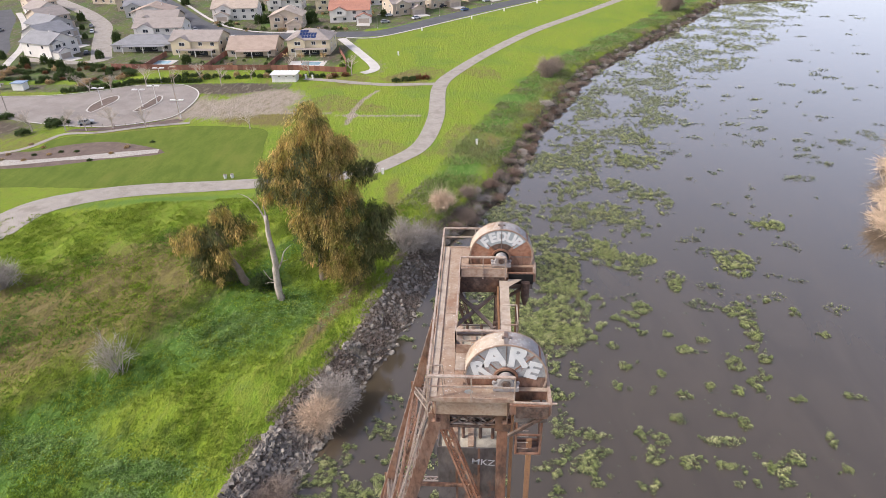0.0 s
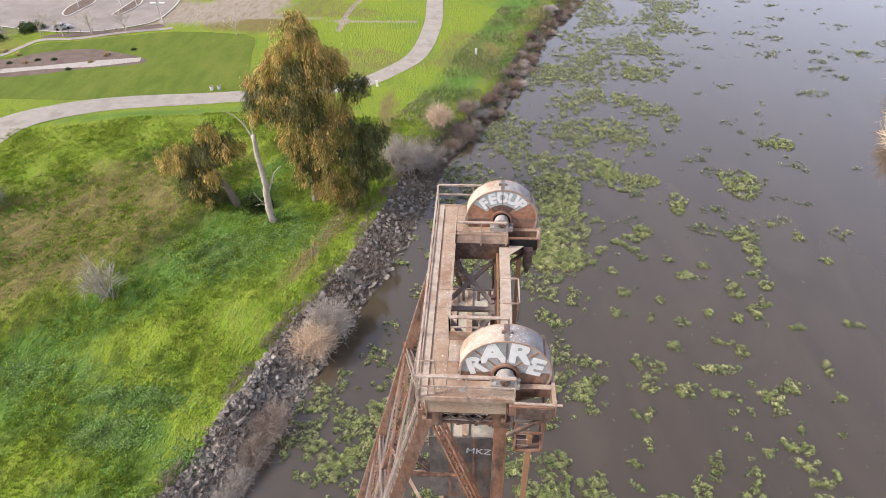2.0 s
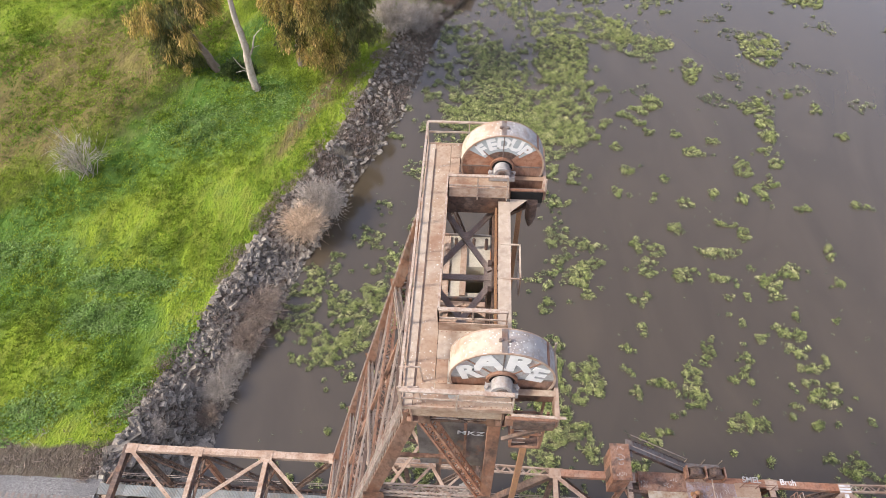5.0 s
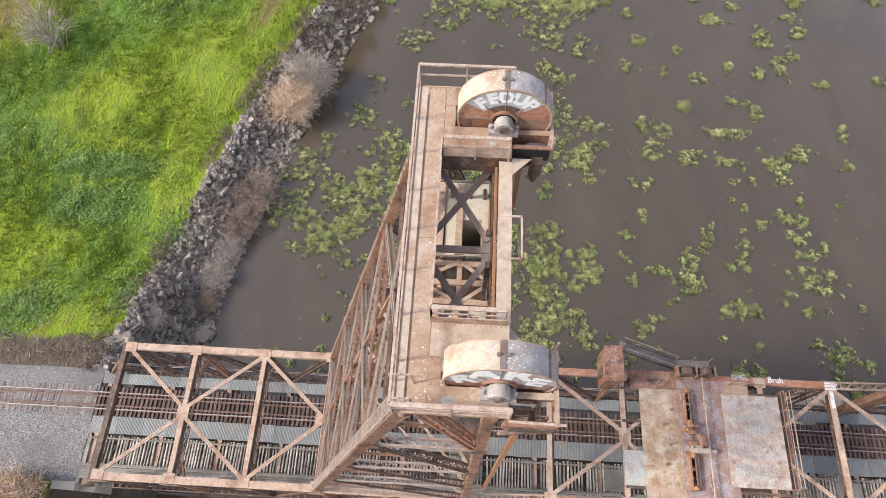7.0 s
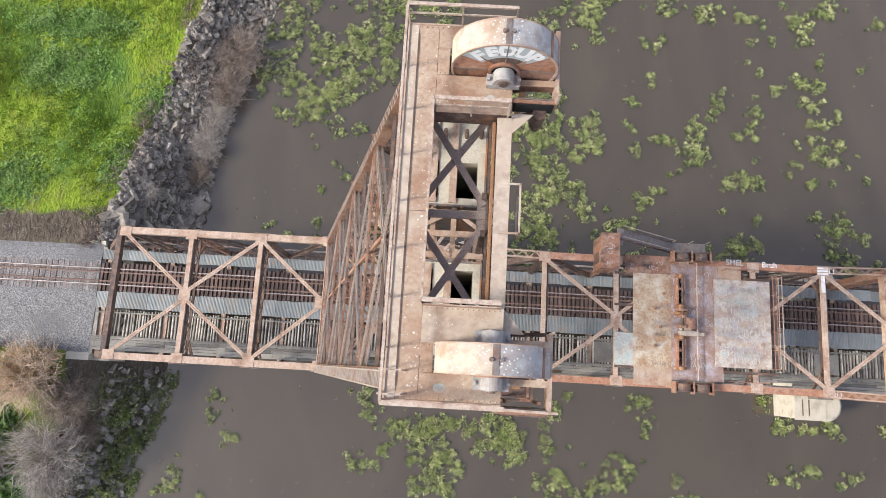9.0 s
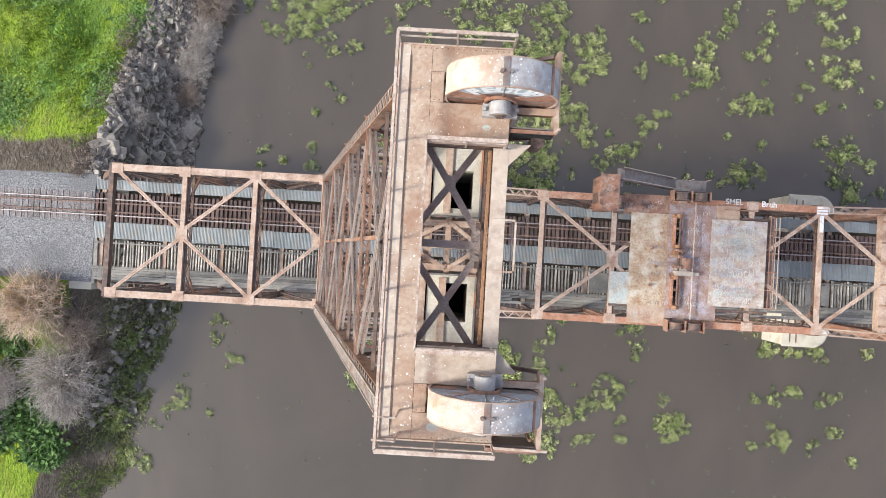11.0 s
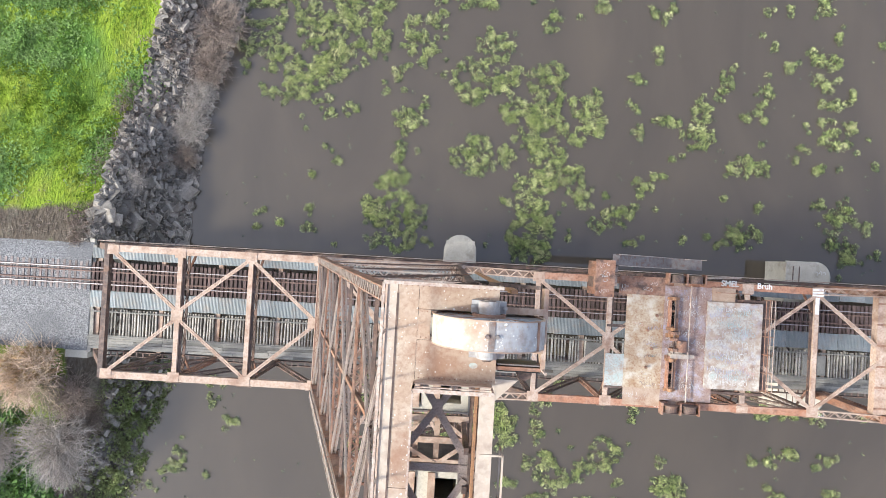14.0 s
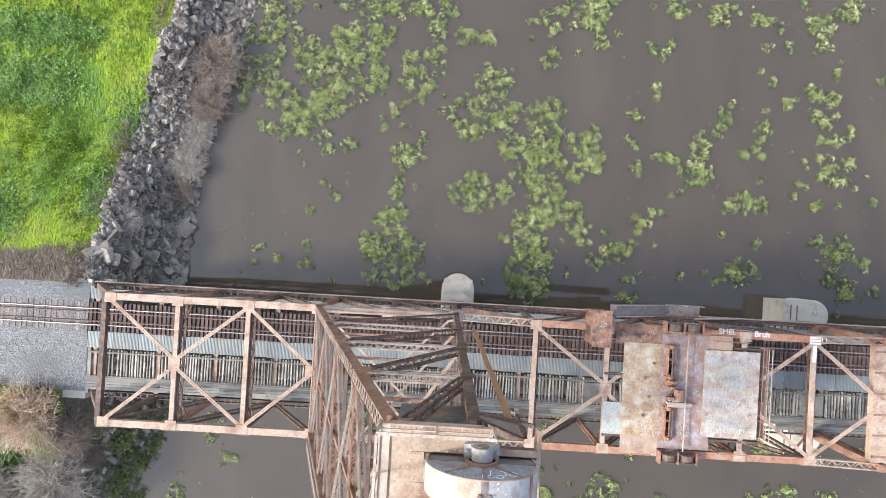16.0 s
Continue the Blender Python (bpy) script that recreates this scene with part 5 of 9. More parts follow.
# ladder cage below the south-east corner
cage = tagged(empty("ladder_cage", 3.9, YS + 0.1, 47.2), "small rusted ladder landing hung below the platform", "ladder")
for u in (-0.4, 0.5):
    for v in (0.0, 0.7):
        part("hanger", Geo().beam((u, v, 0), (u, v, 2.6), 0.07, 0.07), rust, cage)
for a, b in (((-0.4, 0), (0.5, 0)), ((-0.4, 0.7), (0.5, 0.7)), ((-0.4, 0), (-0.4, 0.7)), ((0.5, 0), (0.5, 0.7))):
    for z in (0.03, 1.0):
        part("frame_bar", Geo().beam((*a, z), (*b, z), 0.07, 0.06), rust, cage)
for k in range(8):
    part("rung", Geo().tube((-0.35, 0.05, 0.25 + k * 0.3), (0.05, 0.05, 0.25 + k * 0.3), 0.018, n=5), rail_pale, cage)
part("landing", Geo().box(-0.4, 0.5, 0.0, 0.7, -0.02, 0.0), rust_dark, cage)
bal = tagged(empty("side_bracket_frame", 3.36, YC, PZ - 0.6), "thin grey angle frame bracketed off the girder", "bracket")
for y in (-0.68, 0.72):
    part("arm", Geo().beam((-0.3, y, 0.4), (0.36, y, 0.4), 0.05, 0.06), grey_plate, bal)
    part("drop", Geo().beam((0.34, y, 0.4), (0.34, y, -0.5), 0.05, 0.05), grey_plate, bal)
part("outer_bar", Geo().beam((0.34, -0.7, 0.4), (0.34, 0.74, 0.4), 0.05, 0.06), grey_plate, bal)
part("lower_bar", Geo().beam((0.34, -0.7, -0.45), (0.34, 0.74, -0.45), 0.05, 0.06), grey_plate, bal)


# ---- sheaves ----
def text_mesh(name, body, size, mat, thick=0.006, bold=0.02):
    cu = bpy.data.curves.new(name, "FONT")
    cu.body, cu.size, cu.extrude, cu.align_x, cu.align_y, cu.offset = body, size, thick, "CENTER", "CENTER", bold
    ob = bpy.data.objects.new(name, cu)
    scene.collection.objects.link(ob)
    bpy.context.view_layer.update()
    me = bpy.data.meshes.new_from_object(ob.evaluated_get(bpy.context.evaluated_depsgraph_get()))
    bpy.data.objects.remove(ob)
    bpy.data.curves.remove(cu)
    me.materials.clear()
    me.materials.append(mat)
    return me


def sheave(y, label, letters, sectors, rim_mat, band=None, turn=1.0):
    R, W = 1.47, 0.72
    s = tagged(empty("sheave_wheel", 3.07, y, PZ + 0.38), label, "sheave wheel", group="tower sheaves")
    # East quarter in grey: the rim's side away from the sun, darkened by colour.
    for a0, sweep, mm, lab in ((-math.pi, math.pi / 2, rim_mat, "broad riveted rim streaked with rust"), (-math.pi / 2, math.pi / 2, rim_grey, "grey riveted rim with pale streaks"), (0, math.pi, rust, "")):
        part("rim", Geo().ring((0, 0, 0), (0, 1, 0), R - 0.04, R, W, 32, a0, sweep), mm, s, lab)
    for k in (-0.12, 0.12):
        g = Geo().tube((k, 0, R - 0.02), (k, 0, R + 0.07), 0.06, 0.05, 8)
        part("joint_bolt", g, steel_old, s)
    for v in (-W / 2 - 0.01, W / 2 + 0.01):
        part("flange", Geo().ring((0, v, 0), (0, 1, 0), R - 0.05, R + 0.012, 0.03, 64), rust_pale, s)
    bolts = Geo()
    for k in range(1, 30):
        a = math.pi * k / 30
        for v in (-W / 2 + 0.1, W / 2 - 0.1):
            c = Vector((math.cos(a), 0, math.sin(a)))
            bolts.dots([c * (R + 0.003) + Vector((0, v, 0))], c, 0.02, 0.012)
    part("rim_bolts", bolts, rim_mat, s)["kind"] = "stuff"
    for a0 in (math.radians(-93.5), math.radians(-38)):
        part("rim_joint", Geo().ring((0, 0, 0), (0, 1, 0), R, R + 0.02, W, 4, a0, math.radians(6 if a0 < -1 else 4)), steel_old if a0 < -1 else rust, s, "bolted joint of the rim")
    rd, spat = random.Random(int(y * 10)), Geo()
    for k in range(70):
        a = rd.gauss(math.pi / 2, 0.5)
        c = Vector((math.cos(a), 0, math.sin(a)))
        spat.dots([c * (R + 0.003) + Vector((0, rd.uniform(-W / 2 + 0.03, W / 2 - 0.03), 0))], c, rd.uniform(0.008, 0.028), 0.002)
    part("dropping_spatter", spat, droppings, s, "white bird droppings on the rim")["kind"] = "stuff"
    step = math.pi / 4
    for i in range(8):
        m = sectors[i % len(sectors)] if i < 4 else rust
        for v, mm in ((-W / 2 + 0.03, m), (W / 2 - 0.03, face_blue if i < 4 else cw_face)):
            part("web_sector", Geo().ring((0, v, 0), (0, 1, 0), 0.40, R - 0.05, 0.03, 14, -(i + 1) * step, step), mm, s)
    for i in range(8):
        a = i * step
        c = Vector((math.cos(a), 0, math.sin(a)))
        for v in (-W / 2 + 0.02, W / 2 - 0.02):
            part("spoke_rib", Geo().beam(c * 0.42 + Vector((0, v, 0)), c * (R - 0.05) + Vector((0, v, 0)), 0.035, 0.05), rust if i % 2 else steel_old, s)
    for v in (-W / 2, W / 2):
        part("hub_ring", Geo().ring((0, v, 0), (0, 1, 0), 0.36, 0.44, 0.14, 28), rust, s)
        # Near-black ring: the hub recess's shade as colour.
        part("hub_recess", Geo().ring((0, v, 0), (0, 1, 0), 0.2, 0.36, 0.06, 28), pit_shade, s)
    part("axle", Geo().tube((0, -0.78, 0), (0, 0.78, 0), 0.17, n=18), steel_old, s)
    for v in (-0.58, 0.58):
        g = Geo().ring((0, v, 0), (0, 1, 0), 0.165, 0.27, 0.34, 24)
        g.box(-0.46, 0.46, v - 0.18, v + 0.18, -0.34, -0.14)
        g.box(-0.3, 0.3, v - 0.16, v + 0.16, -0.14, 0.0)
        for u in (-0.43, 0.43):
            g.tube((u, v, -0.14), (u, v, -0.04), 0.06, n=6)
        part("bearing_block", g, rim_grey, s, "worn pillow block bearing")
    part("end_cap", Geo().tube((0, -0.82, 0), (0, -0.77, 0), 0.12, n=14), rust_dark, s)
    if band:
        part("painted_band", Geo().ring((0, -W / 2 + 0.012, 0), (0, 1, 0), 0.72, 1.40, 0.012, 28, -math.radians(148), math.radians(112)), band, s)
    for ch, ang, r, size, mat in letters:
        a = radians(ang)
        me = text_mesh("letter", ch, size, mat, 0.006, 0.035 * size + 0.012)
        lo = part("letter", me, mat, s, "white sprayed letter")
        lo.matrix_basis = Matrix.Translation((math.cos(a) * r, -W / 2 + 0.006, math.sin(a) * r)) @ pose(0, 0, 0, 90, 0, 0) @ pose(0, 0, 0, 0, 0, (ang - 90) * turn)
    return s


sheave(-4.33, "big riveted sheave wheel with white lettering on pale paint", [("R", 163, 0.98, 0.98, letter_white), ("A", 116, 0.97, 1.22, letter_white), ("R", 64, 0.97, 1.22, letter_white), ("E", 17, 0.98, 0.98, letter_white)],
       [blue_white, blue_white, blue_white, blue_white], cream_paint, None, 0.22)
sheave(4.0, "big riveted sheave wheel with white lettering on rust", [("F", 134, 1.05, 0.66, letter_white), ("E", 112, 1.07, 0.66, letter_white), ("D", 90, 1.07, 0.66, letter_white), ("U", 67, 1.07, 0.66, letter_white), ("P", 45, 1.05, 0.66, letter_white)],
       [red_rust, rust_dark, rust_dark, red_rust], cream_paint, letter_grey, 0.85)

# ---- counterweights ----
for s in (1, -1):
    yc = YC + s * 2.5
    cw = tagged(empty("counterweight", 1.69, yc, 42.25), "heavy concrete counterweight block in a rust-streaked steel box", "counterweight", group="tower counterweights")
    X, Y, H = 1.2, 1.55, 3.95
    for a in (-1, 1):
        part("end_plate", Geo().box(-X, X, a * Y - 0.03, a * Y + 0.03, 0, H), cw_face, cw)
        g = Geo().box(a * X - 0.03, a * X + 0.03, -Y + 0.03, Y - 0.03, 0, H)
        part("side_plate", g, cw_face, cw)
    for x in (-0.45, 0.45):
        g = Geo().box(x - 0.05, x + 0.05, -Y - 0.07, -Y - 0.03, 0.0, H)
        g.dots([(x + u, -Y - 0.07, 0.15 + k * 0.22) for k in range(17) for u in (-0.03, 0.03)], (0, -1, 0), 0.02, 0.014)
        part("stiffener", g, rust, cw)
    part("base_plate", Geo().box(-X, X, -Y, Y, -0.04, 0.0), rust_dark, cw)
    # concrete fill with four open pockets
    px = [-X + 0.03, -0.72, -0.38, 0.22, 0.94, X - 0.03]
    near = -s * (Y - 0.28)
    far = near + s * 1.25
    ya, yb = min(near, far), max(near, far)
    g = Geo()
    g.box(-X + 0.03, X - 0.03, -Y + 0.03, ya, 0, H - 0.1)
    g.box(-X + 0.03, X - 0.03, yb, Y - 0.03, 0, H - 0.1)
    for a, b in ((px[0], px[1]), (px[2], px[3]), (px[4], px[5])):
        g.box(a, b, ya, yb, 0, H - 0.1)
    part("concrete_fill", g, concrete, cw)
    for a, b in ((px[1], px[2]), (px[3], px[4])):
        # Pocket floors coloured near-black, for the shade down in the pockets.
        part("pocket_floor", Geo().box(a, b, ya, yb, 0.2, 0.3), pit_shade, cw)
    for x in (-0.55, 0.12):
        g = Geo().box(x - 0.12, x + 0.12, -Y + 0.1, Y - 0.1, H - 0.1, H - 0.02)
        g.dots([(x + u, -1.35 + k * 0.2, H - 0.02) for k in range(14) for u in (-0.07, 0.07)], (0, 0, 1), 0.024, 0.016)
        part("top_strap", g, rust_pale, cw)
    for x in (-0.9, -0.2, 0.5, 1.0):
        part("rope_socket", Geo().tube((x, s * 0.9, H - 0.1), (x, s * 0.9, H + 0.5), 0.07, n=8), rust_dark, cw)
    if s < 0:
        lo = part("sprayed_tag", text_mesh("sprayed_tag", "MKZ", 0.46, letter_white, 0.004, 0.004), letter_white, cw, "white sprayed tag")
        lo.matrix_basis = pose(0.62, -Y - 0.075, 3.2, 90, 4, 0)
link = tagged(empty("yoke_beams", 1.75, YC, 42.0), "rusted riveted yoke tying two concrete blocks", "steel frame")
for z in (0.3, 3.9):
    for x in (-1.1, -0.55, 0.15, 1.05):
        part("tie_bar", Geo().beam((x, -0.95, z), (x, 0.95, z), 0.18, 0.2), rust_pale, link)
for y in (-0.72, 0.72, 0.0):
    part("cross_bar", Geo().beam((-1.2, y, 4.05), (1.2, y, 4.05), 0.2, 0.12), rust_pale, link)
for s in (1, -1):
    part("diagonal_bar", Geo().beam((-1.1, s * 0.1, 4.12), (0.1, s * 0.75, 4.12), 0.13, 0.05), rust_pale, link)
    part("diagonal_bar", Geo().beam((1.1, s * 0.1, 4.12), (0.2, s * 0.75, 4.12), 0.13, 0.05), rust_pale, link)

# ---- machinery on the lift span ----
MZ = 16.45


floor_m = tagged(empty("machinery_platform", 21, 0, MZ), "plated machinery platform on top of the lift span, rusty and sprayed", "platform")


def mput(nm, g, mat, lab=""):
    g.v = [(x - 21, y, z - MZ) for x, y, z in g.v]
    return part(nm, g, mat, floor_m, lab)


def painted(name, colors, stain, sc):
    return material(name, colors, 0.9, 0.65, 0.15, 6, stain, sc, 0.8)


west_plate = painted("rusty_ochre_plate", [(0.33, 0.215, 0.125), (0.46, 0.37, 0.26), (0.25, 0.125, 0.065)], (0.54, 0.49, 0.40), 0.8)
mput("floor_plate", Geo().box(16.35, 19.3, -3.55, 3.75, MZ - 0.06, MZ), west_plate)
mput("floor_plate", Geo().box(14.9, 16.35, -3.5, -1.0, MZ - 0.06, MZ + 0.004), graffiti_teal, "plate sprayed pale teal")
mput("floor_plate", Geo().box(19.3, 23.3, -4.4, 4.6, MZ - 0.07, MZ - 0.01), material("purple_brown_plate", [(0.29, 0.19, 0.15), (0.36, 0.275, 0.24), (0.18, 0.10, 0.08)], 1.1, 0.65, 0.15, 9, (0.40, 0.36, 0.40), 1.1, 0.8), "plate stained rust and violet")
mput("floor_plate", Geo().box(15.7, 19.3, 3.75, 5.2, MZ - 0.06, MZ - 0.005), rust)
mput("floor_plate", Geo().box(16.4, 19.3, -4.9, -3.55, MZ - 0.06, MZ - 0.005), rust_plate)
for y in (-3.6, -1.2, 1.2, 3.7):
    mput("joist", Geo().box(14.9, 27.4, y - 0.1, y + 0.1, MZ - 0.4, MZ - 0.08), rust_dark)

roof = tagged(empty("machinery_house", 25.2, 0.2, MZ - 2.6), "low machinery house with a flat roof covered in faded graffiti", "machinery house")
part("roof", Geo().box(-2.6, 1.72, -3.45, 3.35, 2.75, 2.88), roof_paint, roof, "flat roof with layers of faded spray paint")
part("roof", Geo().box(-2.2, -0.4, 3.36, 4.45, 2.5, 2.7), rust_plate, roof, "lower rusted roof corner")
for a, b in (((-2.5, -3.38), (1.62, -3.38)), ((-2.5, 3.28), (1.62, 3.28)), ((-2.5, -3.38), (-2.5, 3.28)), ((1.62, -3.38), (1.62, 3.28))):
    part("wall", Geo().beam((*a, 1.35), (*b, 1.35), 0.06, 2.8), rust, roof)
for y in (-1.9, 0.2, 2.1):
    part("window", Geo().box(1.655, 1.675, y - 0.5, y + 0.5, 1.2, 2.1), window_glass, roof)


def stroke(parent, x, y, z, size, mat, seed, rz=0.0, letters=1):
    """Unreadable sprayed writing: a row of plain bars."""
    r = random.Random(seed)
    g = Geo()
    for k in range(letters):
        cx, kind, w = k * size * 0.72, r.randrange(4), size * r.uniform(0.045, 0.075)
        a0, turn_ = r.uniform(0, 6.28), r.choice((1, -1)) * r.uniform(3.2, 5.6)
        if kind == 0:
            pts = [(cx + r.uniform(-0.08, 0.08) * size, (q - 0.5) * size, 0) for q in (0.0, 1.0)]
        else:
            rx, ry = size * r.uniform(0.2, 0.3), size * r.uniform(0.3, 0.48)
            pts = [(cx + rx * math.cos(a0 + turn_ * q / 7), ry * math.sin(a0 + turn_ * q / 7), 0) for q in range(8)]
        line = [Vector(p) for p in pts]
        for p, q in zip(line[:-1], line[1:]):
            g.beam(p, q, w, 0.004)
    ob = part("sprayed_tag", g, mat, parent)
    ob.matrix_basis = pose(x, y, z, 0, 0, rz)
    ob["kind"] = "stuff"
    return ob


rr = random.Random(9)
for k in range(96):
    n, q = rr.choice((4, 5, 6, 7)), rr.choice((0.2, 0.24, 0.3, 0.36, 0.44))
    stroke(roof, rr.uniform(-2.4, 1.62 - n * q * 0.72), rr.uniform(-3.1, 3.0), 2.884 + 0.0004 * k, q, faded_tags[(0, 1, 0, 0, 1, 4, 0, 3, 0, 2)[k % 10]], 40 + k, rr.uniform(-9, 9), n)
for k, (x, y, q, n, m) in enumerate(((-0.9, 1.75, 0.62, 5, faded_tags[1]), (-0.7, 1.15, 0.5, 5, faded_tags[1]), (-1.1, -0.9, 0.62, 4, faded_tags[0]), (-0.9, -2.5, 0.5, 5, faded_tags[1]), (-1.9, 0.2, 0.5, 3, faded_tags[0]))):
    stroke(roof, x, y, 2.924 + 0.0008 * k, q, m, 240 + k, rr.uniform(-4, 4), n)
part("round_emblem", Geo().ring((-1.95, -2.45, 2.93), (0, 0, 1), 0.30, 0.345, 0.004, 24), faded_tags[0], roof, "round sprayed ring")
part("round_emblem", Geo().tube((-1.95, -2.45, 2.926), (-1.95, -2.45, 2.93), 0.29, 0.29, 24), graffiti_teal, roof, "faded green sprayed disc")
for k in range(60):
    stroke(floor_m, rr.uniform(-1.4, 1.2), rr.uniform(-4.1, 4.2), 0.0305 + 0.0004 * k, rr.uniform(0.28, 0.5), faded_tags[(0, 4, 0, 3, 2, 0)[k % 6]], 500 + k, rr.uniform(-30, 30), rr.choice((2, 3)))
for k in range(9):
    stroke(floor_m, rr.uniform(-5.2, -2.6), rr.choice((-4.3, 4.4)) + rr.uniform(-0.3, 0.3), 0.0005 + 0.0004 * k, rr.uniform(0.22, 0.36), (faded_tags[4], faded_tags[0])[k % 2], 600 + k, rr.uniform(-20, 20), 3)
for k in range(40):
    stroke(floor_m, rr.uniform(-4.4, 0.8), rr.uniform(-3.6, 3.6), 0.006 + 0.0006 * k, rr.uniform(0.2, 0.38), faded_tags[k % 6], 90 + k, rr.uniform(-15, 15), rr.choice((3, 4, 5, 6)))
for k, (x, y, n) in enumerate(((31.0, 4.75, 5), (16.3, 5.0, 5), (19.0, -4.85, 4), (31.3, -4.85, 4))):
    o = stroke(lift_span, x - 3.7, y, TOP - BOT + 0.01, 0.42, letter_white, 140 + k, 0, n)
for word, x, y, q, mat in (("SMEL", 24.4, 5.0, 0.62, faded_tags[4]), ("Bruh", 27.15, 4.95, 0.62, white_paint)):
    lo = part("sprayed_word", text_mesh("sprayed_word", word, q, mat, 0.003, 0.015), mat, lift_span, "white sprayed word on the chord")
    lo.matrix_basis = pose(x - 3.7, y, TOP - BOT + 0.012)
for k, (x, y0, y1, w) in enumerate(((31.35, 3.0, 4.4, 0.3),)):
    part("paint_patch", Geo().box(x - 3.7 - w / 2, x - 3.7 + w / 2, y0, y1, TOP - BOT + 0.012 - 0.02, TOP - BOT + 0.014), white_paint, lift_span, "flaking white paint on the strut")
for k in range(3):
    part("paint_patch", Geo().box(31.35 - 3.7 - 0.43, 31.35 - 3.7 + 0.43, 4.42 + 0.22 * k, 4.56 + 0.22 * k, TOP - BOT + 0.037, TOP - BOT + 0.041), white_paint, lift_span, "flaking white paint on the gusset")
stroke(far_pier, 0.8, 6.3, 5.756, 0.5, letter_white, 160, 0, 4)

for w in [o for o in bpy.data.objects if o.name.startswith("sheave_wheel")]:
    for k, (x, z, q) in enumerate(((-0.75, 0.75, 0.36), (0.62, 0.8, 0.4), (-0.3, 1.1, 0.3), (0.3, 1.05, 0.3))):
        o = stroke(w, 0, 0, 0, q, letter_white if k % 2 else letter_grey, 400 + k, 0, 3)
        o.matrix_basis = pose(x + 0.3 * q, 0.347, z, 90, 0, 180)
drive = tagged(empty("lift_drive_machinery", 19.95, 0, MZ), "row of rusted winch gears, motor and shafts", "winch")
part("line_shaft", Geo().tube((1.2, -4.4, 0.55), (1.2, 4.7, 0.55), 0.05, n=10), rail_pale, drive, "white streaked line shaft")
part("gearbox", Geo().box(-0.15, 1.25, -1.02, -0.66, 0.0, 0.6).box(0.0, 0.75, -0.7, -0.28, 0.0, 0.5).box(1.2, 1.75, -0.96, -0.72, 0.0, 0.45), cream_paint, drive, "white painted gearbox")
part("motor", Geo().tube((0.7, -0.5, 0.5), (0.7, 0.35, 0.5), 0.38, n=16), rust, drive)
for y, r in ((0.95, 0.42), (0.45, 0.3), (-0.35, 0.36)):
    g = Geo().ring((0.1, y, 0.45), (0, 1, 0), r * 0.3, r, 0.22, 20)
    for k in range(14):
        a = 2 * math.pi * k / 14
        g.box(0.1 + math.cos(a) * r - 0.03, 0.1 + math.cos(a) * r + 0.03, y - 0.1, y + 0.1, 0.45 + math.sin(a) * r - 0.03, 0.45 + math.sin(a) * r + 0.03)
    part("gear", g, rust, drive)
part("gear_shaft", Geo().tube((0.1, -3.3, 0.45), (0.1, 3.5, 0.45), 0.08, n=8), rust_dark, drive)
for ya, yb in ((1.35, 3.5), (-3.4, -1.3)):
    for x in (-0.26, 0.26):
        part("bed_rail", Geo().box(x - 0.07, x + 0.07, ya, yb, 0.0, 0.42), red_rust if x < 0 else rust, drive)
    for y in (ya, (ya + yb) / 2 + 0.2, yb):
        part("bed_tie", Geo().box(-0.19, 0.19, y - 0.09, y + 0.09, 0.0, 0.36), rust, drive)
    # The slot is a near-black plate, its shade painted.
    part("slot", Geo().box(-0.19, 0.19, ya + 0.1, yb - 0.1, 0.004, 0.012), pit_shade, drive, "dark slot between the bed rails")
    for y in (ya - 0.12, yb + 0.12):
        g = Geo().box(-0.42, 0.42, y - 0.1, y + 0.1, 0, 0.3)
        g.tube((0, y - 0.12, 0.4), (0, y + 0.12, 0.4), 0.2, n=12)
        part("pillow_block", g, orange_rust, drive)
for y in (-1.0, 0.7):
    g = Geo().box(-0.25, 0.45, y - 0.12, y + 0.12, 0, 0.4)
    g.box(-0.45, 0.6, y - 0.16, y + 0.16, 0, 0.08)
    part("bearing_stand", g, orange_rust if y > 0 else rust, drive)
for x, y in ((-1.9, 1.0), (-1.9, -1.9), (-1.2, 2.2), (-1.5, -0.4)):
    part("anchor_stub", Geo().tube((x, y, 0), (x, y, 0.3), 0.12, 0.09, 8), rust, drive)
for s in (1, -1):
    dr = tagged(empty("rope_drum", 20.75, s * 5.05 + 0.1, MZ + 0.45), "pair of dark rope drums at the platform edge", "rope drum", group="rope drums")
    for u in (-0.7, 0.75):
        g = Geo().ring((u, 0, 0), (0, 1, 0), 0.12, 0.52, 0.5, 22)
        g.ring((u, -0.27, 0), (0, 1, 0), 0.12, 0.62, 0.05, 22)
        g.ring((u, 0.27, 0), (0, 1, 0), 0.12, 0.62, 0.05, 22)
        part("drum", g, rust_dark, dr)
    part("axle", Geo().tube((-0.9, 0, 0), (0.95, 0, 0), 0.06, n=8), steel_old, dr)
    for u in (-1.4, 0.02, 1.45):
        part("side_frame", Geo().box(u - 0.06, u + 0.06, -0.45, 0.45, -0.5, 0.3), rust, dr)

hut = tagged(empty("control_cabin", 13.9, 5.0, MZ - 0.5), "narrow rusted control cabin with sprayed sides", "cabin")
part("wall_box", Geo().box(-0.62, 0.62, -1.35, 1.2, 0.0, 3.0), rust, hut)
part("roof", Geo().box(-0.72, 0.72, -1.45, 1.3, 3.0, 3.08), rust, hut)
for k, y in enumerate((-1.0, 0.1, 0.8)):
    stroke(hut, -0.3, y, 3.083 + 0.0005 * k, 0.36, faded_tags[0], 320 + k, 12 * k, 3)
part("door", Geo().box(-0.66, -0.625, -0.8, 0.0, 0.1, 2.0), rust_dark, hut)
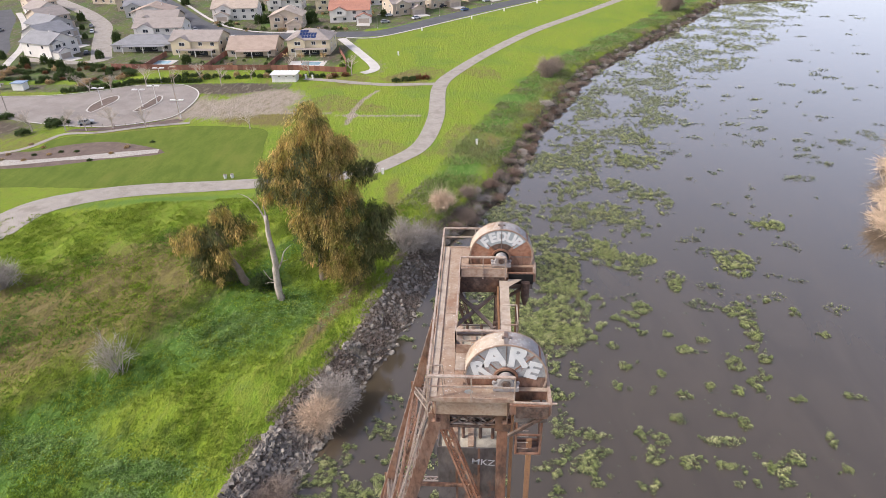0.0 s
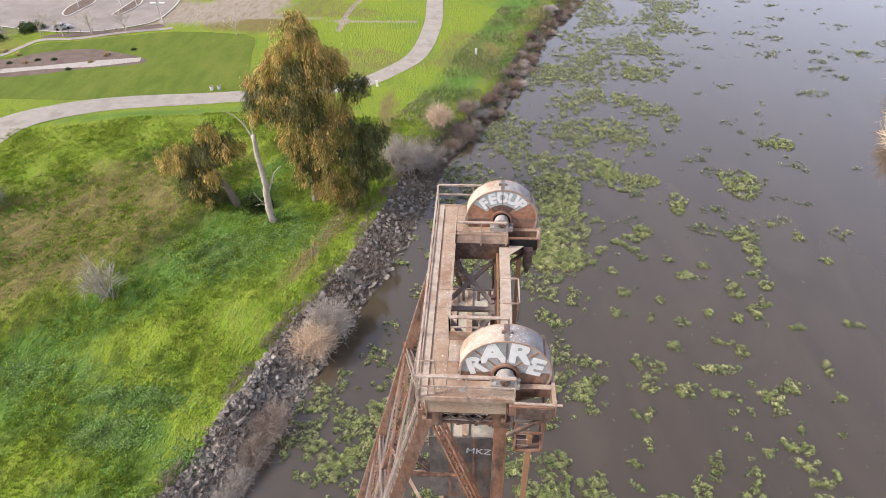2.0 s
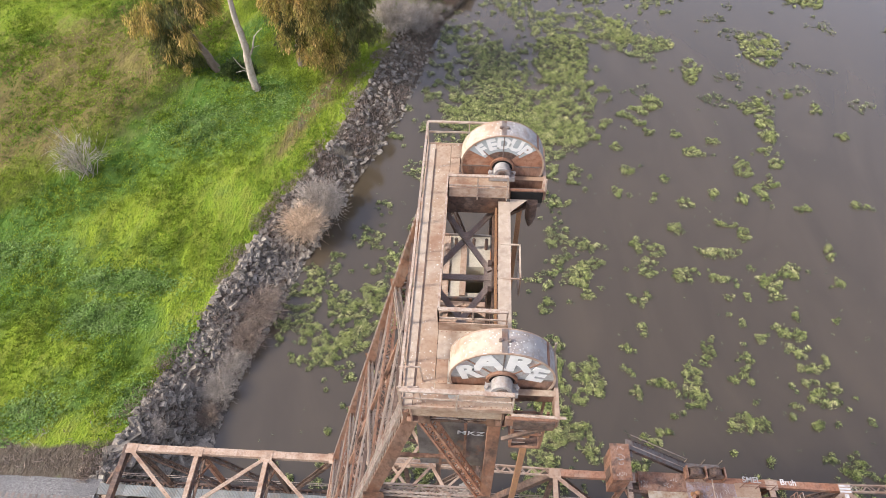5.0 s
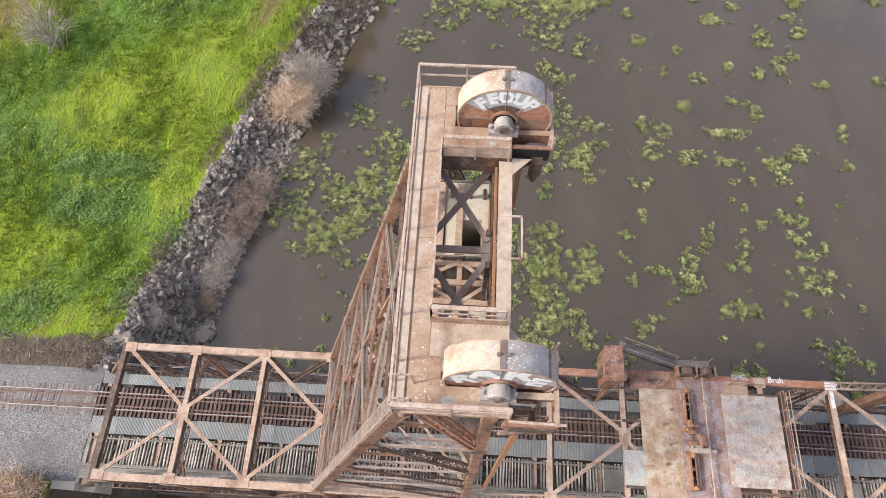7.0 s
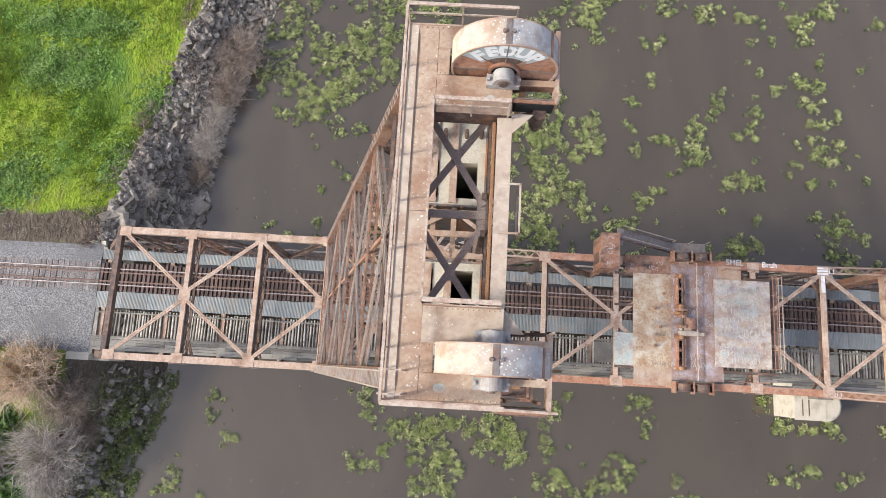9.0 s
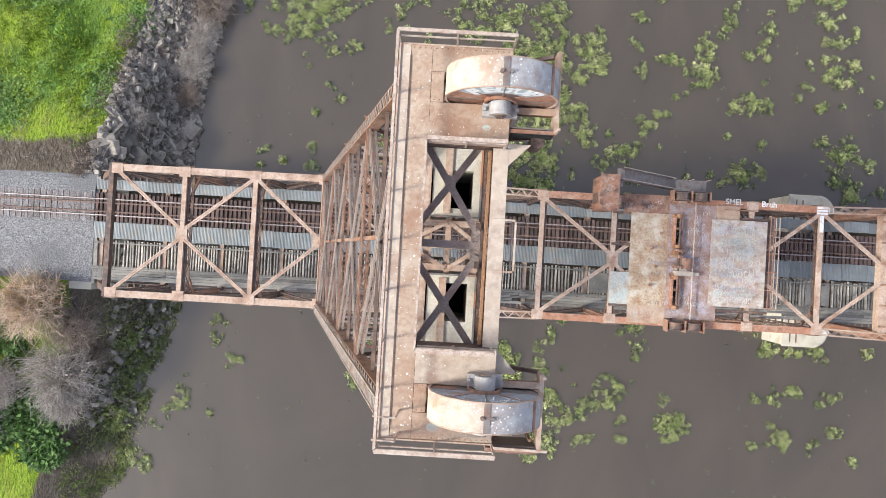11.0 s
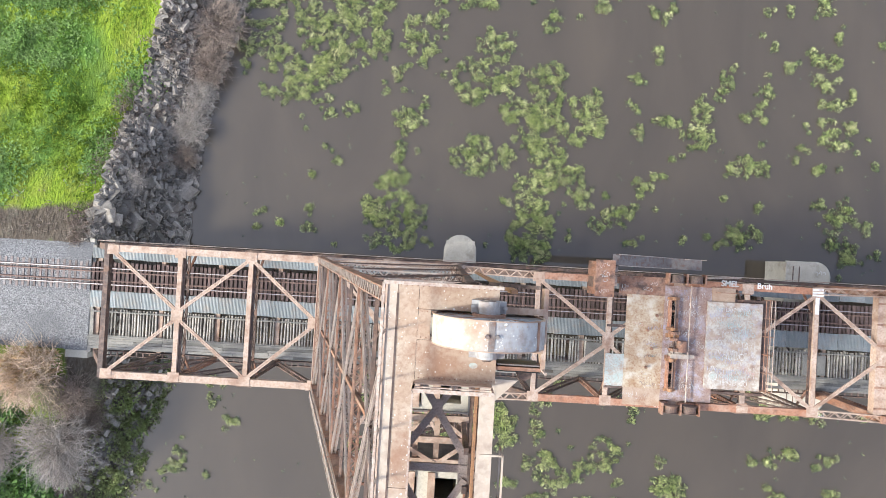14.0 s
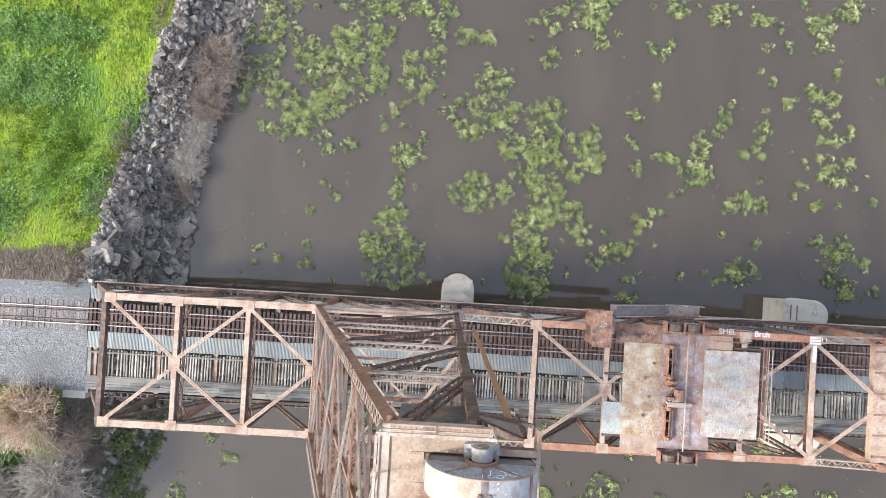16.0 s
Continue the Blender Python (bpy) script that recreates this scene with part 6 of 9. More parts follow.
stroke(hut, 0.0, -0.2, 3.085, 0.4, letter_grey, 301, 90, 3)
stair = part("access_stair", Geo().box(-0.42, 0.0, -0.9, 0.45, 2.2, 2.26), steel_old, hut, "steep steel access stair with grating treads")
stair.matrix_basis = pose(1.0, 1.35, 0.5)
for y in (-0.42, 0.42):
    part("stringer", Geo().beam((-0.2, y, 2.3), (5.2, y, -2.0), 0.06, 0.28), rust_dark, stair)
    part("handrail", Geo().beam((-0.2, y, 3.2), (5.2, y, -1.1), 0.05, 0.05), rail_pale, stair)
for k in range(20):
    x = 0.0 + k * 0.265
    part("tread", Geo().box(x - 0.12, x + 0.12, -0.4, 0.4, 2.2 - k * 0.21, 2.23 - k * 0.21), steel_old, stair)
part("landing", Geo().box(5.1, 8.0, -0.45, 0.45, -2.1, -2.05), steel_old, stair)
for x in (5.2, 6.6, 7.95):
    part("post", Geo().beam((x, 0.42, -2.1), (x, 0.42, -1.0), 0.05, 0.05), rail_pale, stair)
for sx, lab in ((27.1, "thin rusted railing beside the machinery house"),):
    f = tagged(empty("machinery_railing", sx, 0.2, MZ), lab, "railing")
    for x in (0.0, 0.42):
        for z in (0.45, 1.0):
            part("rail", Geo().beam((x, -3.4, z), (x, 3.7, z), 0.05, 0.05), rail_pale if x else rust, f)
    for k in range(6):
        for x in (0.0, 0.42):
            part("post", Geo().beam((x, -3.4 + k * 1.42, -0.2), (x, -3.4 + k * 1.42, 1.0), 0.05, 0.05), rust, f)
    part("walk_plank", Geo().box(-0.05, 0.5, -3.4, 3.7, -0.16, -0.1), rust_dark, f)
for s, x0 in ((1, 23.3), (-1, 23.7)):
    f = tagged(empty("edge_railing", x0, s * 4.3, MZ), "short rusted railing at the platform edge", "railing", group="edge railings")
    for z in (0.5, 1.0):
        part("rail", Geo().beam((0, 0, z), (2.4, 0, z), 0.05, 0.05), rust, f)
    for k in range(3):
        part("post", Geo().beam((k * 1.2, 0, -0.3), (k * 1.2, 0, 1.0), 0.05, 0.05), rust, f)
for k, (x, y, rz, l) in enumerate(((26.5, -4.6, 6, 5.5), (28.2, -4.25, 9, 4.6), (25.4, 5.2, 3, 4.2))):
    g = Geo().tube((0, 0, 0), (l, 0, -0.3), 0.09, n=8)
    o = tagged(new("loose_pipe", g.mesh("loose_pipe", rail_pale)), "long pale pipe lying along the truss", "pipe", group="loose pipes")
    o.matrix_basis = pose(x, y, BOT + 0.45, 0, 0, rz)


# ---- plants and stones ----
RNG = np.random.RandomState(11)


def leaf_mesh(name, base, way, length, width, mat, roll=None):
    """Many diamond-shaped leaves folded along the middle: base points, directions, lengths and widths."""
    n = len(base)
    way = way / np.linalg.norm(way, axis=1, keepdims=True)
    ref = RNG.normal(size=(n, 3)) if roll is None else np.tile(roll, (n, 1)) + RNG.normal(size=(n, 3)) * 0.35
    side = np.cross(way, ref)
    side /= np.linalg.norm(side, axis=1, keepdims=True) + 1e-9
    up = np.cross(side, way)
    l, w = length[:, None], width[:, None]
    v = np.stack([base, base + way * l * 0.45 + side * w + up * w * 0.35, base + way * l, base + way * l * 0.45 - side * w + up * w * 0.35], 1)
    k = np.arange(n)[:, None] * 4
    f = np.concatenate([k + [0, 1, 2], k + [0, 2, 3]], 0)
    return np_mesh(name, v, f, mat)


def in_ball(n):
    v = RNG.normal(size=(n, 3))
    v /= np.linalg.norm(v, axis=1, keepdims=True)
    return v * (0.35 + 0.65 * RNG.uniform(size=(n, 1)) ** 0.5)


def limb(g, pts, r0, r1, n=7):
    """A tapered limb through points, as one skin of rings with some knots."""
    line = spline(pts, 0.8)
    m, k0 = len(line), len(g.v)
    s = Vector((1, 0.2, 0.1))
    for i, p in enumerate(line):
        u = (line[min(i + 1, m - 1)] - line[max(i - 1, 0)]).normalized()
        s = (s - u * s.dot(u)).normalized()
        t = u.cross(s)
        r = r0 + (r1 - r0) * i / (m - 1)
        for j in range(n):
            q = 2 * math.pi * j / n
            k = r * (1 + 0.13 * math.sin(3 * q + 1.7 * i) + 0.08 * math.sin(i * 2.3 + j))
            g.v.append(tuple(p + (s * math.cos(q) + t * math.sin(q)) * k))
    for i in range(m - 1):
        for j in range(n):
            a, b = k0 + i * n, k0 + (i + 1) * n
            g.f.append((a + j, a + (j + 1) % n, b + (j + 1) % n, b + j))
    g.f.append(tuple(range(k0 + (m - 1) * n, k0 + m * n)))


def drooping_tree(name, label, base, lobes, trunk, limbs, clumps, leaves, droop):
    t = tagged(empty(name, *base), label, "tree")
    bx, by, bz = base
    g = Geo()
    limb(g, [(p[0] - bx, p[1] - by, p[2] - bz) for p in trunk], 0.75, 0.3)
    part("trunk", g, bark, t, smooth=True)
    for li in limbs:
        g = Geo()
        limb(g, [(p[0] - bx, p[1] - by, p[2] - bz) for p in li], 0.3, 0.06, 5)
        part("limb", g, bark, t, smooth=True)
    tufts = []
    for c in lobes:
        tufts.append((*c[:3], c[3] * 0.86))
        for _ in range(4):
            q = RNG.normal(size=3)
            q /= np.linalg.norm(q)
            tufts.append((c[0] + q[0] * c[3] * 1.0, c[1] + q[1] * c[3] * 1.0, c[2] + abs(q[2]) * c[3] * 0.85 - 0.2, c[3] * RNG.uniform(0.28, 0.5)))
    for c in tufts:
        c = np.array(c)
        b, w, l, wd = [], [], [], []
        for _ in range(int(clumps * c[3] ** 1.7)):
            q = RNG.normal(size=3)
            q /= np.linalg.norm(q)
            p = c[:3] - np.array(base) + q * c[3] * np.array([1.1, 1.0, 0.9]) * RNG.uniform(0.55, 1.08)
            tail = RNG.uniform(0.8, 2.2) * droop
            n = leaves
            s = RNG.uniform(size=(n, 1))
            pts = p + s * np.array([q[0] * 0.35, q[1] * 0.35, -1.0]) * tail + RNG.normal(size=(n, 3)) * (0.28 + 0.12 * (1 - s))
            b.append(pts)
            w.append(np.array([q[0] * 0.5, q[1] * 0.5, -0.9]) + RNG.normal(size=(n, 3)) * 0.24)
            l.append(RNG.uniform(0.35, 0.9, n))
            wd.append(RNG.uniform(0.03, 0.075, n))
        # Lower east tufts get dark leaves: the crown's shaded side as colour; others at random.
        mat = leaf_deep_shaded if c[0] > base[0] + 7.5 and c[2] < base[2] + 23 or RNG.uniform() < (0.12 if droop > 0.9 else 0.45) else leaf_olive
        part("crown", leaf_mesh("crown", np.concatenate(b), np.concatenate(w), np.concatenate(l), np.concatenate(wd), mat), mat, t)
    return t


drooping_tree("tall_weeping_tree", "tall weeping evergreen with olive and bronze drooping foliage", (-26.2, 73.4, 3.0),
              [(-24.6, 73, 34.8, 1.3), (-25.2, 73, 33.2, 2.1), (-25, 73, 31.0, 3.0), (-26, 71, 19.5, 3.0), (-23.2, 71, 15.2, 3.0), (-28, 74, 28, 3.4), (-23.6, 72, 28, 3.6), (-20.8, 74, 27.5, 2.6), (-31, 73, 23.5, 3.6), (-26.5, 71.5, 23.2, 4.2), (-21.2, 74, 23.5, 3.6), (-17.6, 74, 24.3, 1.8),
               (-24.8, 72, 18, 3.6), (-20.4, 73, 18.4, 3.1), (-16.6, 74, 15.0, 3.1), (-21.5, 72, 12.8, 4.0), (-17.0, 73, 11.0, 3.2), (-19.6, 72, 8.0, 2.2), (-32.5, 74, 20.5, 2.2), (-24.5, 72, 12.0, 3.0), (-26.8, 72, 15.0, 2.8), (-23.4, 71.5, 8.2, 2.4), (-20.5, 72, 6.2, 2.0)],
              [(-26.2, 73.4, 2.6), (-25.8, 73.5, 9), (-24.8, 73.3, 16), (-25.2, 73, 24), (-25, 73, 31)],
              [[(-25.2, 73.3, 14), (-22, 73.5, 17), (-17, 74, 17)], [(-25, 73, 18), (-28, 73.5, 21), (-31.5, 74, 23)], [(-25, 73, 20), (-22, 73, 23), (-18.5, 74, 24.5)], [(-25.8, 73.4, 9), (-22.5, 73, 11), (-18, 73, 12)]], 8.5, 60, 1.0)
drooping_tree("leaning_tree", "leaning bushy tree with bronze-green drooping foliage", (-39.8, 71.6, 3.2),
              [(-44, 72.5, 12.8, 3.4), (-47.6, 72, 11.5, 2.6), (-40.4, 73, 13.4, 2.6), (-46.2, 71, 8.6, 2.0), (-42, 73, 15.8, 2.0), (-43.4, 71, 9.6, 2.2), (-45.6, 71, 6.4, 1.7), (-42.6, 70.5, 5.6, 1.4)],
              [(-39.6, 71.5, 2.8), (-40.8, 71.8, 6), (-42.6, 72.3, 9.5), (-43.6, 72.6, 13)],
              [[(-41.5, 72, 7.5), (-44.5, 72, 9.5), (-47.5, 72, 11)], [(-42.6, 72.3, 9.5), (-40.8, 73, 12), (-40, 73.2, 14)]], 9.0, 52, 0.7)

dead = tagged(empty("dead_tree", -32.1, 66.8, 3.0), "bare bleached dead tree trunk with broken limbs", "tree")
g = Geo()
limb(g, [(0.05, 0, -0.4), (-0.15, 0, 3.5), (0.1, 0.1, 8), (-0.15, 0, 12.5), (-0.05, 0, 16.2)], 0.64, 0.33, 10)
part("trunk", g, dead_wood, dead, smooth=True)
for pts, r in (([(0, 0, 5.6), (1.2, 0.1, 7.6), (1.9, 0, 9.6), (3.2, 0.2, 10.8)], 0.2), ([(-0.1, 0, 14.8), (-1.0, 0.3, 17.2), (-2.6, 0.5, 19.2), (-4.2, 0.6, 19.8)], 0.16),
               ([(0, 0, 3.6), (-1.0, -0.6, 4.6), (-1.7, -1.0, 6.6)], 0.09), ([(0, 0, 3.4), (-1.2, -0.2, 3.7), (-2.2, -0.4, 3.5)], 0.07), ([(-0.05, 0, 15.8), (-0.3, 0.3, 18.0)], 0.15), ([(1.2, 0.1, 7.6), (2.2, 0.3, 7.9)], 0.06), ([(-1.0, 0.3, 17.2), (-1.2, 0.2, 18.6)], 0.05)):
    g = Geo()
    limb(g, pts, r, 0.03, 6)
    part("limb", g, dead_wood, dead, smooth=True)


def twig_mesh(name, n, spread, rise, mat, seed, thick=0.022, curl=0.5):
    """A thicket of thin forked sticks rising from a few feet, about 1 m in radius and height."""
    r = np.random.RandomState(seed)
    vs, fs = [], []

    def stick(a, b, c, t):
        for p, q, w0, w1 in ((a, b, t, t * 0.7), (b, c, t * 0.7, t * 0.25)):
            u = q - p
            s = np.cross(u, r.normal(size=3))
            s /= np.linalg.norm(s) + 1e-9
            e = np.cross(u / (np.linalg.norm(u) + 1e-9), s)
            k = len(vs)
            for o, w in ((p, w0), (q, w1)):
                for j in range(3):
                    g_ = 2.094 * j
                    vs.append(o + (s * math.cos(g_) + e * math.sin(g_)) * w)
            fs.extend([(k + j, k + (j + 1) % 3, k + 3 + (j + 1) % 3, k + 3 + j) for j in range(3)])

    for _ in range(n):
        a = np.append(r.normal(size=2) * 0.22 * spread, 0.0)
        g_, e = r.uniform(0, 6.283), r.uniform(0.1, 1.0) ** 0.6
        tip = np.array([math.cos(g_) * e * spread, math.sin(g_) * e * spread, rise * (1.05 - 0.55 * e ** 2) * r.uniform(0.6, 1.1)])
        mid = a + (tip - a) * 0.55 + np.array([0, 0, rise * 0.12]) + r.normal(size=3) * 0.06
        stick(a, mid, tip, thick)
        for _ in range(5):
            s = r.uniform(0.3, 1.0)
            p = mid + (tip - mid) * s
            d = (tip - mid) * 0.5 + r.normal(size=3) * np.array([0.2, 0.2, 0.16])
            stick(p, p + d * 0.5 + r.normal(size=3) * 0.03 * curl, p + d + r.normal(size=3) * 0.05 * curl, thick * 0.5)
    return np_mesh(name, np.array(vs), np.array(fs), mat)


thickets = {}


def dry_bush(x, y, r, h, mat, seed, label, z=None, name="dry_shrub", sticks=240):
    key = (mat.name, seed % 3, sticks)
    if key not in thickets:
        thickets[key] = twig_mesh("twigs", sticks, 1.0, 1.0, mat, 70 + seed % 3, 0.013)
    t = tagged(empty(name, x, y, (float(height(x, y)) if z is None else z) - 0.15), label, "shrub", group="dry shrubs")
    ob = part("twig_mass", thickets[key], mat, t)
    ob.matrix_basis = pose(0, 0, 0, 0, 0, 47 * seed) @ Matrix.Diagonal((r, r, h, 1))
    return t


for k, (x, y, r, h, m, lab) in enumerate((
        (-19.6, 40.4, 3.1, 4.6, twig_straw, "tall pale straw-coloured dry shrub on the bank"), (-18.2, 44.2, 3.3, 5.2, twig_grey, "grey leafless shrub on the stony bank"),
        (-22.6, 28.2, 3.0, 2.8, twig_brown, "brown leafless shrub on the bank stones"), (-23.6, 24.0, 2.2, 2.2, twig_brown, "brown leafless shrub on the bank stones"),
        (-25.2, 17.6, 2.0, 2.0, twig_grey, "grey leafless shrub on the bank stones"), (-25.6, 14.5, 1.4, 1.6, twig_brown, "brown leafless shrub on the bank stones"), (-24.4, 21.0, 1.7, 1.8, twig_grey, "grey leafless shrub on the bank stones"),
        (-29.6, 11.4, 1.6, 1.1, twig_grey, "low grey shrub by the bank stones"), (-12.2, 84.5, 4.0, 5.5, twig_grey, "big grey leafless thicket on the bank"), (-8.6, 87.0, 3.0, 4.4, twig_grey, "grey leafless thicket on the bank"),
        (-6.6, 101.5, 3.0, 4.2, twig_straw, "rounded straw-coloured shrub on the bank"), (-1.5, 101.0, 2.6, 3.0, twig_brown, "brown leafless shrub at the water"), (-1.0, 108.5, 2.2, 2.4, twig_brown, "brown leafless shrub at the water"),
        (-82, 67.5, 3.4, 5.0, twig_grey, "grey leafless shrub in the grass"), (-34.6, -14.2, 3.5, 4.4, twig_grey, "tall pale grey dry shrub below the embankment"), (-40.8, -15.4, 2.6, 3.2, twig_grey, "brown dry shrub below the embankment"),
        (-33.2, -9.2, 2.4, 2.8, twig_brown, "straw-brown dry shrub below the embankment"), (-35.6, -7.2, 3.2, 4.2, twig_straw, "tawny dry shrub below the embankment"), (-34.6, -16.8, 2.4, 2.8, twig_grey, "brown dry shrub below the embankment"),
        (-41.5, -8.4, 2.4, 2.8, twig_brown, "brown dry shrub below the embankment"), (-44.5, -18.5, 4.0, 4.0, twig_grey, "grey dry shrub below the embankment"), (-32.4, -12.4, 1.6, 1.8, twig_brown, "brown dry shrub near the water"),
        (86.5, 99.0, 5.0, 7.0, twig_straw, "pale dry tree-like shrub over the far water"), (92.0, 108.0, 5.0, 6.5, twig_straw, "pale dry shrub on the far bank"), (101, 124.0, 5.5, 7.5, twig_straw, "pale dry shrub on the far bank"), (110.0, 138.0, 5.5, 7.5, twig_brown, "brown dry shrub on the far bank"))):
    dry_bush(x, y, r, h, m, k, lab)
bank_rng = random.Random(21)
yy = 90.0
k = 30
while yy < 400:
    x = float(np.interp(yy, SHORE_Y, SHORE_X))
    for off in (bank_rng.uniform(-2.0, 0.0), bank_rng.uniform(-4.4, -1.4)):
        dry_bush(x + off, yy + bank_rng.uniform(-2, 2), bank_rng.uniform(0.6, 1.25) * bank_rng.uniform(0.9, 1.9), bank_rng.uniform(0.5, 1.0) * bank_rng.uniform(0.9, 2.0), bank_rng.choice((twig_dark, twig_brown, twig_brown, twig_grey)), k, "brown leafless shrub along the waterline", name="bank_shrub")
        k += 1
    yy += 1.1 + yy * 0.006
for x, y, r, h in ((24, 203, 4, 6), (27, 209, 3.5, 5), (92, 318, 5, 8), (97, 322, 4, 7)):
    dry_bush(x, y, r, h, twig_brown if h > 3 else twig_dark, k, "brown leafless thicket on the levee slope", name="bank_shrub")
    k += 1


def bare_tree_mesh(seed, mat, h=1.0):
    r = random.Random(seed)
    g = Geo()

    def grow(p, d, l, t, depth):
        q = p + d * l
        g.tube(p, q, t, t * 0.68, 5 if depth < 2 else 3)
        if depth >= 5:
            return
        for _ in range(3 if depth else 4):
            e = (d + Vector((r.gauss(0, 0.55), r.gauss(0, 0.55), r.gauss(0.12, 0.3)))).normalized()
            grow(p + d * l * r.uniform(0.6, 1.0), e, l * r.uniform(0.6, 0.8), t * 0.55, depth + 1)

    grow(Vector((0, 0, 0)), Vector((0, 0, 1)), 0.26 * h, 0.02 * h, 0)
    return g.mesh("bare_branches", mat)


bare_meshes = [bare_tree_mesh(s, pale_bark) for s in (1, 2, 3)]
bare_grey = bare_tree_mesh(5, twig_grey)


def bare_tree(x, y, h, k, label="small leafless park tree with pale bark", mesh=None, name="bare_tree"):
    t = tagged(empty(name, x, y, float(height(x, y)) - 0.05), label, "tree", group="leafless trees")
    ob = part("bare_crown", mesh or bare_meshes[k % 3], pale_bark, t)
    ob.matrix_basis = pose(0, 0, 0, 0, 0, 71 * k) @ Matrix.Diagonal((h, h, h, 1))


bare_tree(-51.5, 47.6, 8.0, 1, "small grey leafless tree on the meadow slope", bare_grey)
dry_bush(-51.6, 47.8, 3.2, 6.4, twig_grey, 200, "small grey leafless tree on the meadow slope", name="leafless_tree", sticks=55)
for k, (x, y) in enumerate(((-112, 149), (-118.5, 149.5), (-105, 151), (-96, 152.5), (-128, 148.5), (-64.5, 151), (-124, 187), (-114, 192), (-106, 196), (-98, 200), (-80, 201), (-60, 205), (-45, 206), (-131, 186), (-88, 193), (-137, 190), (-70, 214))):
    bare_tree(x, y, 8.2 + (k * 37 % 5) * 0.8, k)

shrub_cache = {}


def shrub(x, y, r, h, mat, label, z=None, name="shrub", group="garden shrubs", n=900):
    key = (mat.name, n)
    if key not in shrub_cache:
        p = in_ball(n) * (0.75 + 0.25 * RNG.uniform(size=(n, 1)))
        p += 0.14 * np.sin(p * 7.0)
        p[:, 2] = np.abs(p[:, 2])
        shrub_cache[key] = leaf_mesh("foliage", p, p + RNG.normal(size=(n, 3)) * 0.6 + [0, 0, 0.3], RNG.uniform(0.12, 0.26, n), RNG.uniform(0.05, 0.1, n), mat)
    t = tagged(empty(name, x, y, (float(height(x, y)) if z is None else z) - 0.05), label, "shrub", group=group)
    ob = part("foliage", shrub_cache[key], mat, t)
    ob.matrix_basis = pose(0, 0, 0, 0, 0, (x * 37 + y * 11) % 360) @ Matrix.Diagonal((r, r, h, 1))


sr = random.Random(3)
for k in range(20):
    shrub(*((-140 + k * 2.2, 186 + k * 1.05) if k < 9 else (-122 + (k - 9) * 2.4, 197.2 + (k - 9) * 0.1)), sr.uniform(1.3, 1.7), sr.uniform(1.6, 2.2), leaf_green, "dense green hedge shrub behind the car park", name="hedge_shrub", group="car park hedge")
for k in range(26):
    shrub(-110 + k * 2.3 + sr.uniform(-0.5, 0.5), 203.5 + sr.uniform(-1.5, 1.5), sr.uniform(1.0, 1.8), sr.uniform(1.2, 2.2), leaf_green if k % 5 else leaf_tawny, "garden shrub along the park fence", group="fence shrubs")
for k in range(85):
    shrub(sr.uniform(-184, -126), sr.uniform(194, 223), sr.uniform(1.0, 2.4), sr.uniform(1.0, 2.4), sr.choice((leaf_green, leaf_green, leaf_green, leaf_rust, leaf_tawny)), "rounded park shrub on the slope", group="slope shrubs")
for x, y, m in ((-25, 199, leaf_green), (-22.5, 199.5, leaf_green), (-20.5, 201, leaf_rust), (-18, 201, leaf_rust), (-28, 197.5, leaf_green), (-47, 205, leaf_rust), (-51, 204, leaf_rust), (-70, 207, leaf_green), (-76, 209, leaf_green)):
    shrub(x, y, 1.7, 1.7, m, "rounded shrub beside the side path", group="path shrubs")
for x, y in ((-124, 152), (-126, 155), (-122.5, 155), (-129, 146), (-146, 158), (-143, 160), (-149, 157)):
    shrub(x, y, 2.2, 2.0, leaf_green, "clipped green shrub by the car park", group="car park shrubs")
for k in range(14):
    shrub(sr.uniform(-124, -88), sr.uniform(126, 140), 0.8, 0.7, leaf_tawny if k % 3 else leaf_green, "low tufted grass plant in the mulch", name="tuft_plant", group="bed plants")
for x, y, r, h in ((-40.5, -10.5, 2.6, 1.2), (-38.5, -18.2, 3.0, 1.4), (-44, -13.5, 3.0, 1.4), (-47, -7.5, 3, 1.3), (-36.3, 69.8, 2.2, 2.6), (-34.4, 70.6, 1.8, 2.4)):
    shrub(x, y, r, h, leaf_bramble if y < 0 else leaf_green, "green bramble clump on the bank", name="bramble", group="brambles", n=1400)
for x, y, r, h in ((-42.6, -8.2, 2.0, 1.2), (-43.4, -11.2, 2.4, 1.3), (-39.6, -12.6, 1.6, 1.0), (-40.8, -19.4, 2.6, 1.4), (-37.6, -19.6, 2.2, 1.2), (-44.2, -17.0, 2.2, 1.4), (-38.9, -8.6, 1.2, 1.0), (-36.4, -22.4, 2.0, 1.0)):
    shrub(x, y, r, h, leaf_bramble, "bright green bramble clump between dry shrubs", name="bramble", group="brambles", n=1400)
shrub(-36.2, -6.6, 2.4, 3.4, leaf_tawny, "tawny-leaved shrub beside the ballast")
for x, y, r, h in ((-40.5, -6.3, 2.2, 3.0), (-34.6, -6.0, 1.8, 2.4), (-43.8, -6.8, 2.0, 2.4)):
    shrub(x, y, r, h, leaf_tawny, "tawny half-bare shrub beside the ballast", n=500)

# rank weeds and grass tufts over the meadow
spots_ = [(-38.5, 57.5, 2.6, 2.0, 1900), (-37, 60.5, 2.0, 1.2, 500), (-63, 31.5, 3.0, 1.8, 700), (-56, 33, 5.0, 1.6, 700), (-29, 64, 4, 3, 600), (-40.5, 24.5, 2.2, 1.2, 1300), (-40, 30, 3.2, 0.9, 1100), (-41.8, 11.5, 1.3, 1.4, 700), (-30, 21.2, 1.0, 1.4, 350), (-32.5, 14.0, 0.8, 1.6, 250)]
wx = np.concatenate([RNG.normal(a, c, k) for a, b, c, d, k in spots_])
